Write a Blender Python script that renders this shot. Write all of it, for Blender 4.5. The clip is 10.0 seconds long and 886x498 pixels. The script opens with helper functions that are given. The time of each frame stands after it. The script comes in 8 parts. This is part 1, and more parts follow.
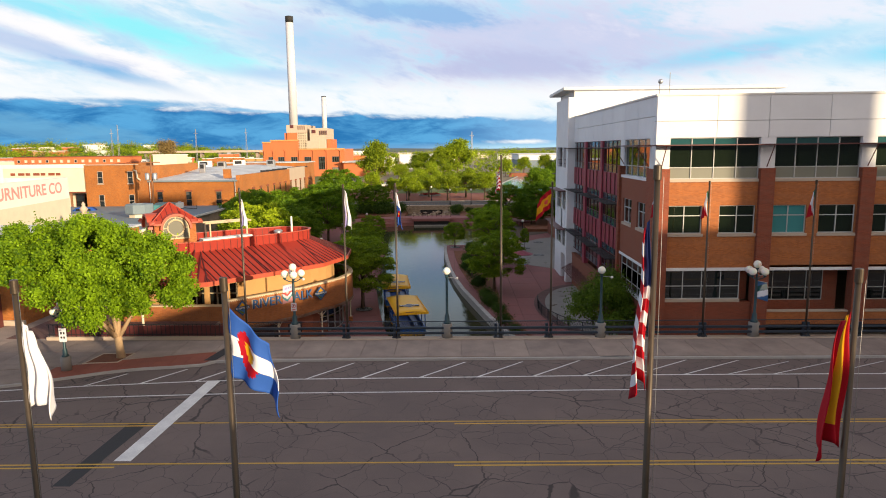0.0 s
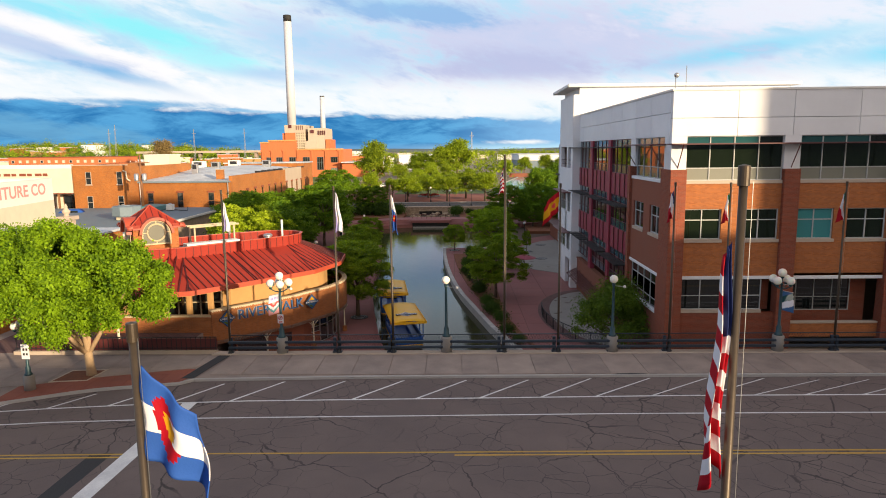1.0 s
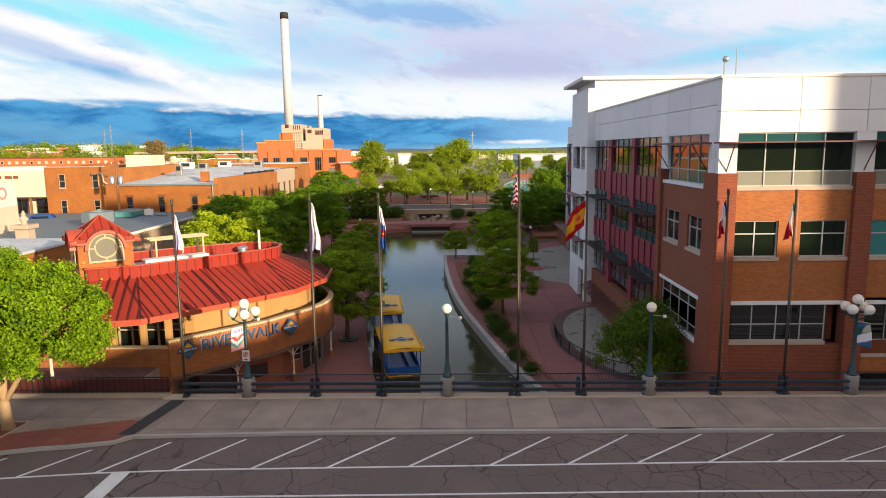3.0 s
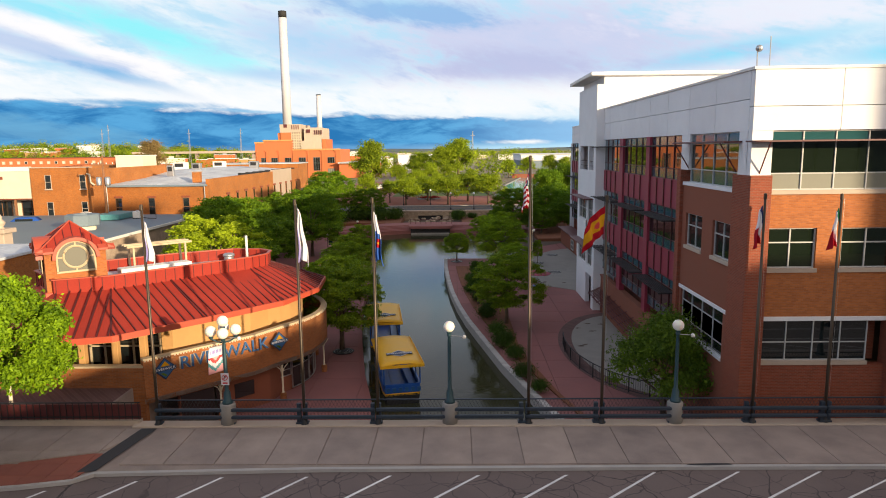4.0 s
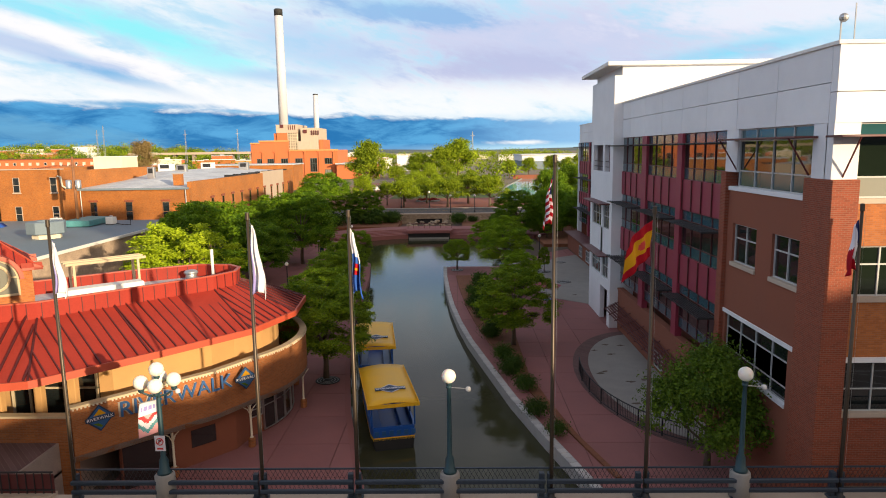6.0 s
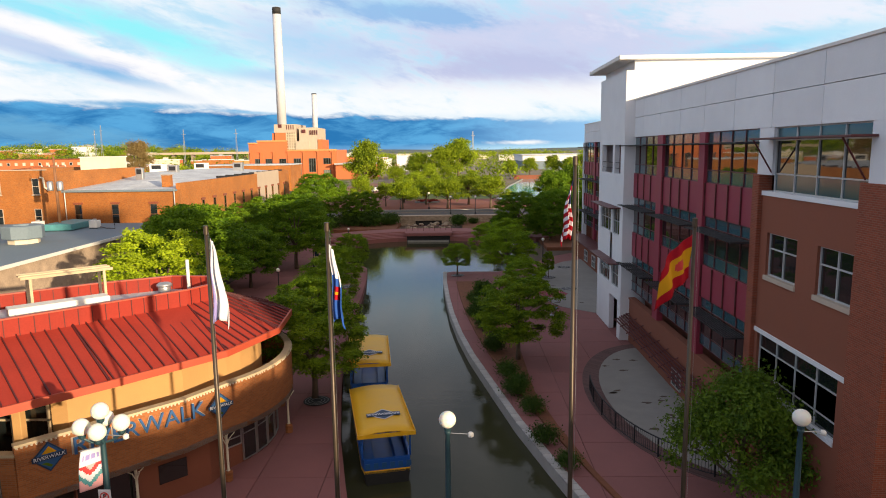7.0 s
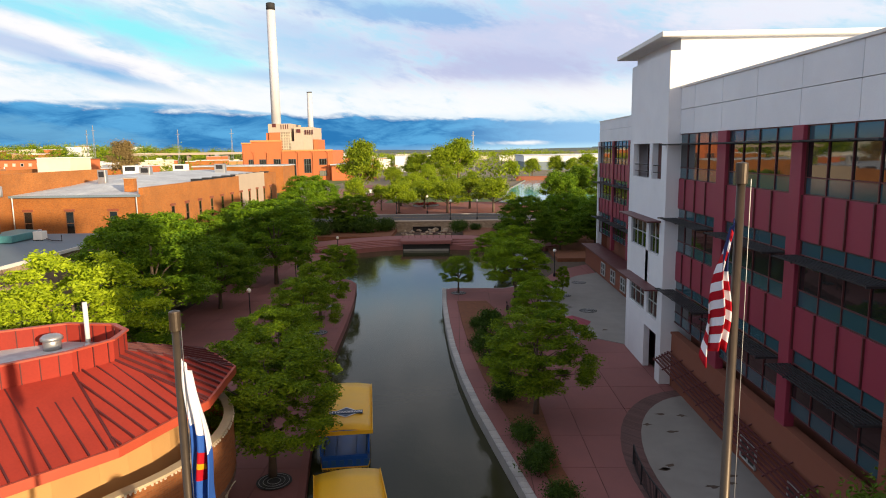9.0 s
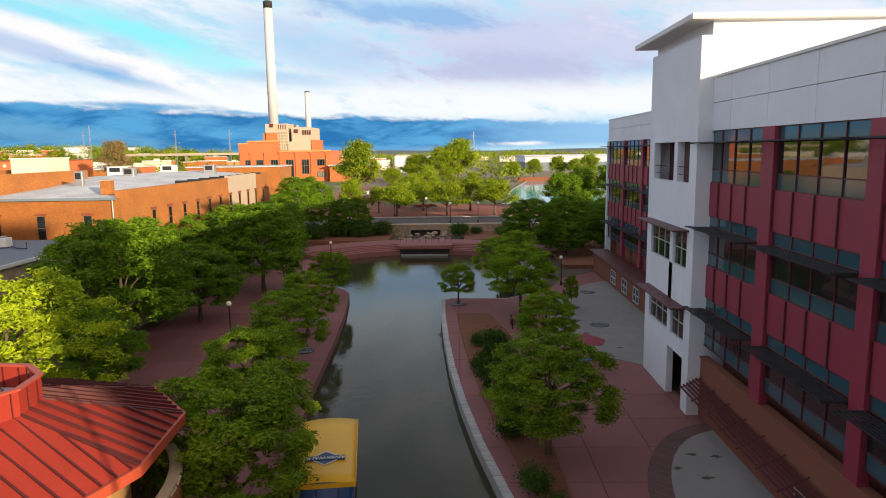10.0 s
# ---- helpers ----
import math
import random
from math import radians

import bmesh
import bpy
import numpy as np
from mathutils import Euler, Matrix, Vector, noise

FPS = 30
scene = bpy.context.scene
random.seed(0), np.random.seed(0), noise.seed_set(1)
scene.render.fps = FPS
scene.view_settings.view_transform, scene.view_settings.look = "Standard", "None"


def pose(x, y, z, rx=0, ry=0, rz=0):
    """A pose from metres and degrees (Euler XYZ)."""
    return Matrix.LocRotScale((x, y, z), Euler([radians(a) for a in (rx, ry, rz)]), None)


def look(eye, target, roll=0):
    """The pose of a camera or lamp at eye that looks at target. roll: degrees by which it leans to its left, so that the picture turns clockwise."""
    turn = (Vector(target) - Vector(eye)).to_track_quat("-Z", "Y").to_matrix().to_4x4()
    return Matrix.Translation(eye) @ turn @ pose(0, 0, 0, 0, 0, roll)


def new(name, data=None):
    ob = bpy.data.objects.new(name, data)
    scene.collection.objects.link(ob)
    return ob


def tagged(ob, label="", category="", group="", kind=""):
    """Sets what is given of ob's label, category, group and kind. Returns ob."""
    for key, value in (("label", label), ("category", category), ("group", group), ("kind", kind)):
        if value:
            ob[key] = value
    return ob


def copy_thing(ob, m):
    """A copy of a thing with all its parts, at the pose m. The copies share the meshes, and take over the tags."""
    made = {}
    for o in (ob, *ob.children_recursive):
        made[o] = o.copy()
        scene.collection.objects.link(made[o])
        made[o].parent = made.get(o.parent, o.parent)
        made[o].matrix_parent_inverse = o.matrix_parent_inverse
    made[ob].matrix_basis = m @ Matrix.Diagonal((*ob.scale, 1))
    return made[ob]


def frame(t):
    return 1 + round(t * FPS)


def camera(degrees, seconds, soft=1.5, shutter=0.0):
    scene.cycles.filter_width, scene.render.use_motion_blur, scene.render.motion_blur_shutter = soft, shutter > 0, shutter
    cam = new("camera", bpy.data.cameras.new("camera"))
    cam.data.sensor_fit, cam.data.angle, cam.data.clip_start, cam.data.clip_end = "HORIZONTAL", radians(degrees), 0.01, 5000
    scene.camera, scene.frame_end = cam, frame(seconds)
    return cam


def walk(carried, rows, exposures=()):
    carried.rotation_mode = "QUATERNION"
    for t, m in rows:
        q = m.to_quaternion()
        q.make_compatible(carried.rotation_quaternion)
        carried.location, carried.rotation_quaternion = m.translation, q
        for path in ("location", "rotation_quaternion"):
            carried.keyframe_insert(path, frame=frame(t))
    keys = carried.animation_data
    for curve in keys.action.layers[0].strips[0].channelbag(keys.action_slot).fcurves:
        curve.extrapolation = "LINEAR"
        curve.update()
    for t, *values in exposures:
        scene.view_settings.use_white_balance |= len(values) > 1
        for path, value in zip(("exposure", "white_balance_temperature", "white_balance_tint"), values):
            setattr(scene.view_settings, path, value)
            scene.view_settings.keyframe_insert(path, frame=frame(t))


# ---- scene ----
cam = camera(68.3, 10.0, soft=1.0)
PATH = [
    (0, (0.643, -41.169, 12.386), (0.602, -39.193, 12.083), -0.6),
    (0.5, (0.619, -39.541, 12.311), (0.579, -37.564, 12.009), -0.7),
    (1, (0.624, -37.958, 12.305), (0.584, -35.981, 12.003), -0.6),
    (1.5, (0.594, -36.377, 12.3), (0.555, -34.4, 11.998), -0.6),
    (2, (0.531, -34.643, 12.349), (0.491, -32.667, 12.047), -0.7),
    (2.5, (0.545, -32.73, 12.324), (0.503, -30.754, 12.022), -0.7),
    (4, (0.352, -27.546, 12.275), (0.311, -25.569, 11.973), -0.7),
    (4.5, (0.286, -25.852, 12.231), (0.245, -23.875, 11.93), -0.8),
    (5, (0.289, -24.238, 12.182), (0.248, -22.261, 11.882), -0.7),
    (5.5, (0.296, -22.625, 12.166), (0.256, -20.648, 11.866), -0.8),
    (7, (0.308, -17.465, 12.183), (0.267, -15.488, 11.883), -0.8),
    (7.5, (0.219, -15.267, 12.146), (0.18, -13.29, 11.848), -0.8),
    (8, (0.212, -12.824, 12.144), (0.172, -10.847, 11.846), -0.8),
    (8.5, (0.190, -10.159, 12.117), (0.150, -8.182, 11.819), -0.8),
    (9, (0.196, -7.543, 12.155), (0.156, -5.566, 11.856), -0.8),
    (9.5, (0.230, -4.935, 12.135), (0.190, -2.958, 11.836), -0.8),
    (10, (0.250, -2.45, 12.079), (0.209, -0.473, 11.782), -0.8),
]
walk(cam, [(t, look(eye, target, roll)) for t, eye, target, roll in PATH])

# ---- world, sun and exposure ----
SUN_AZ, SUN_EL = radians(42.0), radians(11.0)   # the sun stands behind and to the right, low


def nodes_of(tree):
    tree.nodes.clear()
    return tree.nodes, tree.links


class Graph:
    """Short hand for node trees."""

    def __init__(self, tree):
        self.n, self.l = nodes_of(tree)

    def put(self, sock, v):
        if isinstance(v, bpy.types.NodeSocket):
            self.l.new(v, sock)
        elif isinstance(v, (tuple, list)) and len(v) == 3 and sock.type == "RGBA":
            sock.default_value = (*v, 1)
        else:
            sock.default_value = v

    def node(self, kind, out=0, props=(), **ins):
        nd = self.n.new(kind)
        for k, v in dict(props).items():
            if k == "operation":
                nd.operation = v
            elif k == "interpolation_type":
                nd.interpolation_type = v
            elif k == "data_type":
                nd.data_type = v
            elif k == "blend_type":
                nd.blend_type = v
            elif k == "feature":
                nd.feature = v
        for k, v in ins.items():
            key = int(k[1:]) if k[0] == "i" and k[1:].isdigit() else k.replace("_", " ")
            self.put(nd.inputs[key], v)
        return nd.outputs[out]

    def math(self, op, a, b=0.0, c=0.0):
        return self.node("ShaderNodeMath", 0, {"operation": op}, i0=a, i1=b, i2=c)

    def add(self, a, b):
        return self.math("ADD", a, b)

    def mul(self, a, b):
        return self.math("MULTIPLY", a, b)

    def step(self, v, lo, hi):
        return self.node("ShaderNodeMapRange", 0, {"interpolation_type": "SMOOTHSTEP"}, Value=v, From_Min=lo, From_Max=hi)

    def mix(self, f, a, b, blend="MIX"):
        return self.node("ShaderNodeMix", 2, {"data_type": "RGBA", "blend_type": blend}, i0=f, i6=a, i7=b)

    def noise(self, vec, scale, detail=4.0, rough=0.55, distort=0.0):
        return self.node("ShaderNodeTexNoise", 0, Vector=vec, Scale=scale, Detail=detail, Roughness=rough, Distortion=distort)

    def xyz(self, x, y, z):
        return self.node("ShaderNodeCombineXYZ", 0, i0=x, i1=y, i2=z)


world = bpy.data.worlds.new("sky")
scene.world = world
world.use_nodes = True
g = Graph(world.node_tree)
way = g.node("ShaderNodeTexCoord", 0)
sep = g.n.new("ShaderNodeSeparateXYZ")
g.l.new(way, sep.inputs[0])
sa, sy, se = sep.outputs
atmosphere = g.n.new("ShaderNodeTexSky")
atmosphere.sky_type, atmosphere.sun_disc = "NISHITA", False
atmosphere.sun_elevation, atmosphere.sun_rotation = SUN_EL, math.pi - SUN_AZ
atmosphere.air_density, atmosphere.dust_density, atmosphere.ozone_density = 1.0, 0.6, 2.0
clear = atmosphere.outputs[0]
sky_light = g.mix(1.0, clear, (0.08, 0.08, 0.08), "MULTIPLY")
lean = g.add(se, g.mul(sa, 0.22))
soft = g.noise(g.xyz(g.mul(sa, 3.4), 0.0, g.mul(lean, 10.0)), 2.0, 8.0, 0.58, 0.5)
fluff = g.noise(g.xyz(g.mul(sa, 9.0), 3.0, g.mul(lean, 26.0)), 1.6, 8.0, 0.62, 0.4)
wisp = g.noise(g.xyz(g.mul(sa, 30.0), 5.0, g.mul(lean, 80.0)), 1.5, 6.0, 0.6, 0.3)
rough_ = g.add(g.add(g.mul(g.add(soft, -0.5), 2.2), g.mul(g.add(fluff, -0.5), 2.0)), g.mul(g.add(wisp, -0.5), 0.9))


def cloud_patch(a0, e0, w, h, ragged, lo, hi, slope=0.0):
    """The cover of one cloud: a ragged ellipse, in sines of bearing and height."""
    da = g.mul(g.add(sa, -a0), 1 / w)
    de = g.mul(g.add(g.add(se, -e0), g.mul(g.add(sa, -a0), slope)), 1 / h)
    d = g.math("SQRT", g.add(g.mul(da, da), g.mul(de, de)))
    return g.step(g.math("SUBTRACT", g.mul(rough_, ragged), d), -hi, -lo)


thin = g.mix(g.step(rough_, -0.55, 0.75), (0.50, 0.76, 0.94), (1.0, 0.99, 1.0))
above = thin
for a0, e0, w, h, much, tint, slope in (
        # gaps of clear air
        (-0.41, 0.160, 0.15, 0.026, 0.95, (0.30, 0.90, 0.97), 0.28),
        (-0.34, 0.128, 0.07, 0.020, 0.75, (0.42, 0.92, 0.98), 0.20),
        (-0.53, 0.182, 0.08, 0.012, 0.80, (0.30, 0.80, 0.96), 0.30),
        (0.36, 0.124, 0.17, 0.017, 0.95, (0.26, 0.74, 0.96), -0.12),
        (0.56, 0.110, 0.10, 0.022, 0.90, (0.26, 0.74, 0.96), -0.05),
        # the broad lavender cloud and its blue shadows
        (0.13, 0.150, 0.36, 0.085, 0.85, (0.60, 0.63, 0.85), 0.06),
        (0.09, 0.120, 0.17, 0.030, 0.60, (0.47, 0.51, 0.76), 0.05),
        (-0.06, 0.197, 0.17, 0.024, 0.85, (0.26, 0.50, 0.82), 0.08),
        (-0.20, 0.150, 0.14, 0.040, 0.60, (0.42, 0.63, 0.90), 0.20),
        (-0.24, 0.105, 0.10, 0.012, 0.65, (0.40, 0.62, 0.90), 0.10),
        (0.42, 0.175, 0.20, 0.030, 0.80, (0.86, 0.88, 0.98), 0.0),
        # the slanting streak: lit top, blue underside
        (-0.475, 0.134, 0.175, 0.019, 0.95, (1.0, 0.98, 0.99), 0.40),
        (-0.490, 0.119, 0.150, 0.017, 0.85, (0.50, 0.62, 0.86), 0.36),
        (-0.435, 0.098, 0.085, 0.009, 0.90, (0.17, 0.47, 0.80), 0.28)):
    above = g.mix(g.mul(cloud_patch(a0, e0, w, h, 0.75, 0.25, 1.15, slope), much), above, tint)
glow = g.mul(g.step(se, 0.035, 0.06), g.math("SUBTRACT", 1.0, g.step(se, 0.075, 0.115)))
above = g.mix(g.mul(glow, g.mul(0.8, g.step(g.add(rough_, 0.6), -0.4, 0.5))), above, (1.0, 1.0, 1.0))
# the long dark bank of cloud that lies over the horizon, deeper to the left
wave = g.noise(g.xyz(g.mul(sa, 9.0), 7.0, g.mul(se, 34.0)), 1.4, 8.0, 0.62, 0.4)
top = g.add(0.0475, g.add(g.mul(g.add(wave, -0.5), 0.032), g.add(g.mul(g.add(wisp, -0.5), 0.008), g.mul(sa, -0.036))))
bank = g.math("SUBTRACT", 1.0, g.step(g.math("SUBTRACT", se, top), -0.005, 0.004))
shade = g.mix(g.step(wave, 0.34, 0.66), (0.026, 0.19, 0.47), (0.11, 0.41, 0.74))
shade = g.mix(g.mul(cloud_patch(-0.53, 0.028, 0.13, 0.018, 0.9, 0.2, 1.2, 0.12), 0.75), shade, (0.16, 0.42, 0.66))
shade = g.mix(g.step(sa, -0.06, 0.22), shade, (0.30, 0.56, 0.86))
low = g.mix(g.step(se, 0.0, 0.012), g.mix(g.step(sa, -0.1, 0.1), (0.16, 0.38, 0.66), (0.52, 0.80, 0.96)), shade)
view = g.mix(bank, above, low)
view = g.mix(g.mul(cloud_patch(-0.44, 0.0665, 0.10, 0.006, 0.8, 0.1, 1.2, 0.03), 0.85), view, (0.13, 0.40, 0.70))
view = g.mix(g.mul(cloud_patch(-0.29, 0.057, 0.05, 0.003, 0.8, 0.1, 1.2, 0.05), 0.7), view, (0.25, 0.55, 0.82))
view = g.mix(g.mul(cloud_patch(0.10, 0.0095, 0.05, 0.0045, 0.8, 0.2, 1.2), 0.9), view, (1.0, 0.99, 0.98))
view = g.mix(1.0, view, (0.66, 0.66, 0.66), "MULTIPLY")
# overhead and behind, broken cloud round the low sun
sun_dir = (math.sin(SUN_AZ) * math.cos(SUN_EL), -math.cos(SUN_AZ) * math.cos(SUN_EL), math.sin(SUN_EL))
west = g.step(g.mul(sa, -1.0), 0.0, 0.75)
near_sun = g.add(g.add(g.mul(sa, sun_dir[0]), g.mul(sy, sun_dir[1])), g.mul(se, sun_dir[2]))
grey = g.mix(g.step(soft, 0.30, 0.70), (0.205, 0.215, 0.255), (0.32, 0.315, 0.35))
overcast = g.mix(g.step(soft, 0.30, 0.46), g.mix(0.65, sky_light, (0.22, 0.25, 0.32)), grey)
overcast = g.mix(g.mul(west, g.math("SUBTRACT", 1.0, g.step(se, 0.5, 0.9))), overcast, (0.41, 0.51, 0.68))
overcast = g.mix(g.mul(g.step(near_sun, 0.25, 1.0), g.math("SUBTRACT", 1.0, g.step(se, 0.35, 0.85))), overcast, (1.15, 0.93, 0.74))
up = g.mix(g.step(se, 0.20, 0.36), view, g.mix(g.step(soft, 0.35, 0.65), (0.26, 0.29, 0.36), (0.47, 0.465, 0.51)))
up = g.mix(g.step(se, 0.55, 0.85), up, overcast)
front = g.step(sy, -0.1, 0.4)
lit = g.mix(front, overcast, up)
out = g.n.new("ShaderNodeOutputWorld")
g.l.new(g.node("ShaderNodeBackground", 0, Color=lit, Strength=1.0), out.inputs[0])

sun = new("sun", bpy.data.lights.new("sun", "SUN"))
sun.data.energy, sun.data.angle, sun.data.color = 4.8, radians(0.7), (1.0, 0.79, 0.52)
sun_way = Vector((math.sin(SUN_AZ) * math.cos(SUN_EL), -math.cos(SUN_AZ) * math.cos(SUN_EL), math.sin(SUN_EL)))
sun.matrix_world = look(sun_way * 100, (0, 0, 0))
scene.view_settings.exposure = 0.62


# ---- materials ----
def material(name, colour, rough=0.8, metal=0.0, vary=0.12, scale=1.5, grain=30.0, bump=0.15, spec=0.5, build=None):
    """Base colour with broad stains and fine grain, and a little relief."""
    m = bpy.data.materials.new(name)
    m.use_nodes = True
    g = Graph(m.node_tree)
    co = g.node("ShaderNodeTexCoord", 3)
    col = g.node("ShaderNodeRGB")
    col.default_value = (*colour, 1)
    height = g.noise(co, grain, 3.0)
    if build:
        col, height = build(g, co, col, height)
    big = g.noise(co, scale, 5.0, 0.6)
    fine = g.noise(co, grain, 2.0, 0.6)
    k = g.add(g.mul(g.math("SUBTRACT", big, 0.5), 2.2 * vary), g.mul(g.math("SUBTRACT", fine, 0.5), 1.2 * vary))
    k = g.add(k, g.mul(g.math("SUBTRACT", g.node("ShaderNodeObjectInfo", 5), 0.5), 0.5 * vary))
    col = g.mix(1.0, col, g.node("ShaderNodeCombineColor", 0, i0=g.add(1.0, k), i1=g.add(1.0, k), i2=g.add(1.0, g.mul(k, 0.9))), "MULTIPLY")
    nrm = g.node("ShaderNodeBump", 0, Strength=bump, Distance=0.02, Height=height)
    rg = g.add(rough, g.mul(g.math("SUBTRACT", big, 0.5), 0.25))
    sh = g.node("ShaderNodeBsdfPrincipled", 0, Base_Color=col, Roughness=rg, Metallic=metal, Normal=nrm, Specular_IOR_Level=spec)
    o = g.n.new("ShaderNodeOutputMaterial")
    g.l.new(sh, o.inputs[0])
    return m


def bricks(mortar=(0.42, 0.36, 0.30), w=0.22, h=0.075, a=1.0, b=1.0, dark=0.72):
    def build(g, co, col, height):
        s = g.n.new("ShaderNodeSeparateXYZ")
        g.l.new(co, s.inputs[0])
        uv = g.xyz(g.add(g.mul(s.outputs[0], a), g.mul(s.outputs[1], b)), s.outputs[2], 0.0)
        other = g.mix(1.0, col, (dark, dark * 0.95, dark * 0.9), "MULTIPLY")
        t = g.n.new("ShaderNodeTexBrick")
        g.l.new(uv, t.inputs["Vector"])
        g.put(t.inputs["Color1"], col), g.put(t.inputs["Color2"], other), g.put(t.inputs["Mortar"], mortar)
        for k, v in (("Scale", 1.0), ("Mortar Size", 0.008), ("Brick Width", w), ("Row Height", h), ("Bias", 0.0)):
            t.inputs[k].default_value = v
        return t.outputs[0], g.math("SUBTRACT", g.mul(height, 0.3), t.outputs[1])
    return build


def cracked(size=3.4, width=0.011, strength=0.7, warp=0.9, seal=(0.012, 0.012, 0.013)):
    """Meandering cracks at two sizes."""
    def build(g, co, col, height):
        wob = g.node("ShaderNodeTexNoise", 1, Vector=co, Scale=0.9, Detail=4.0)
        v = g.n.new("ShaderNodeVectorMath")
        v.operation = "MULTIPLY_ADD"
        g.l.new(wob, v.inputs[0])
        v.inputs[1].default_value = (warp, warp, 0)
        g.l.new(co, v.inputs[2])
        big = g.node("ShaderNodeTexVoronoi", 0, {"feature": "DISTANCE_TO_EDGE"}, Vector=v.outputs[0], Scale=1 / size)
        small = g.node("ShaderNodeTexVoronoi", 0, {"feature": "DISTANCE_TO_EDGE"}, Vector=v.outputs[0], Scale=2.9 / size)
        patchy = g.step(g.noise(co, 0.16, 3.0), 0.36, 0.54)
        c1 = g.mul(g.math("SUBTRACT", 1.0, g.step(big, width * 0.4, width)), g.step(g.noise(co, 0.22, 2.0), 0.38, 0.55))
        c2 = g.mul(g.math("SUBTRACT", 1.0, g.step(small, width * 0.5, width * 1.6)), g.mul(patchy, 0.8))
        c = g.mul(g.math("MAXIMUM", c1, c2), strength)
        return g.mix(c, col, seal), g.math("SUBTRACT", height, c)
    return build


def glass(name, tint, rough=0.03):
    m = bpy.data.materials.new(name)
    m.use_nodes = True
    g = Graph(m.node_tree)
    co = g.node("ShaderNodeTexCoord", 3)
    wav = g.noise(co, 0.8, 2.0)
    nrm = g.node("ShaderNodeBump", 0, Strength=0.04, Distance=0.05, Height=wav)
    sh = g.node("ShaderNodeBsdfPrincipled", 0, Base_Color=tint, Roughness=rough, Normal=nrm, Specular_IOR_Level=0.9, IOR=1.6)
    o = g.n.new("ShaderNodeOutputMaterial")
    g.l.new(sh, o.inputs[0])
    return m


def water_material(name, colour, ripple=0.06, scale=1.3):
    m = bpy.data.materials.new(name)
    m.use_nodes = True
    g = Graph(m.node_tree)
    co = g.node("ShaderNodeTexCoord", 3)
    h = g.add(g.noise(co, scale, 4.0, 0.5), g.mul(g.noise(co, scale * 5, 2.0), 0.25))
    nrm = g.node("ShaderNodeBump", 0, Strength=ripple, Distance=0.3, Height=h)
    col = g.mix(g.noise(co, 0.08, 3.0), colour, tuple(c * 0.7 for c in colour))
    sh = g.node("ShaderNodeBsdfPrincipled", 0, Base_Color=col, Roughness=0.05, Normal=nrm, Specular_IOR_Level=0.32, IOR=1.33)
    o = g.n.new("ShaderNodeOutputMaterial")
    g.l.new(sh, o.inputs[0])
    return m


def leaf_material(name, dark, light):
    m = bpy.data.materials.new(name)
    m.use_nodes = True
    g = Graph(m.node_tree)
    co = g.node("ShaderNodeTexCoord", 3)
    rnd = g.node("ShaderNodeNewGeometry", 8)
    f = g.add(g.mul(rnd, 0.6), g.mul(g.step(g.noise(co, 0.7, 3.0), 0.35, 0.65), 0.4))
    col = g.mix(f, dark, light)
    k = g.add(0.85, g.mul(g.node("ShaderNodeObjectInfo", 5), 0.3))
    col = g.mix(1.0, col, g.node("ShaderNodeCombineColor", 0, i0=k, i1=k, i2=k), "MULTIPLY")
    a = g.node("ShaderNodeBsdfPrincipled", 0, Base_Color=col, Roughness=0.6, Specular_IOR_Level=0.25)
    b = g.node("ShaderNodeBsdfTranslucent", 0, Color=g.mix(1.0, col, (1.1, 1.2, 0.6), "MULTIPLY"))
    o = g.n.new("ShaderNodeOutputMaterial")
    g.l.new(g.node("ShaderNodeMixShader", 0, i0=0.24, i1=a, i2=b), o.inputs[0])
    return m


def lamp_globe_material():
    m = bpy.data.materials.new("frosted_globe")
    m.use_nodes = True
    g = Graph(m.node_tree)
    co = g.node("ShaderNodeTexCoord", 3)
    col = g.mix(g.noise(co, 4.0), (0.90, 0.87, 0.78), (0.80, 0.76, 0.66))
    a = g.node("ShaderNodeBsdfPrincipled", 0, Base_Color=col, Roughness=0.35, Subsurface_Weight=0.25)
    o = g.n.new("ShaderNodeOutputMaterial")
    g.l.new(a, o.inputs[0])
    return m


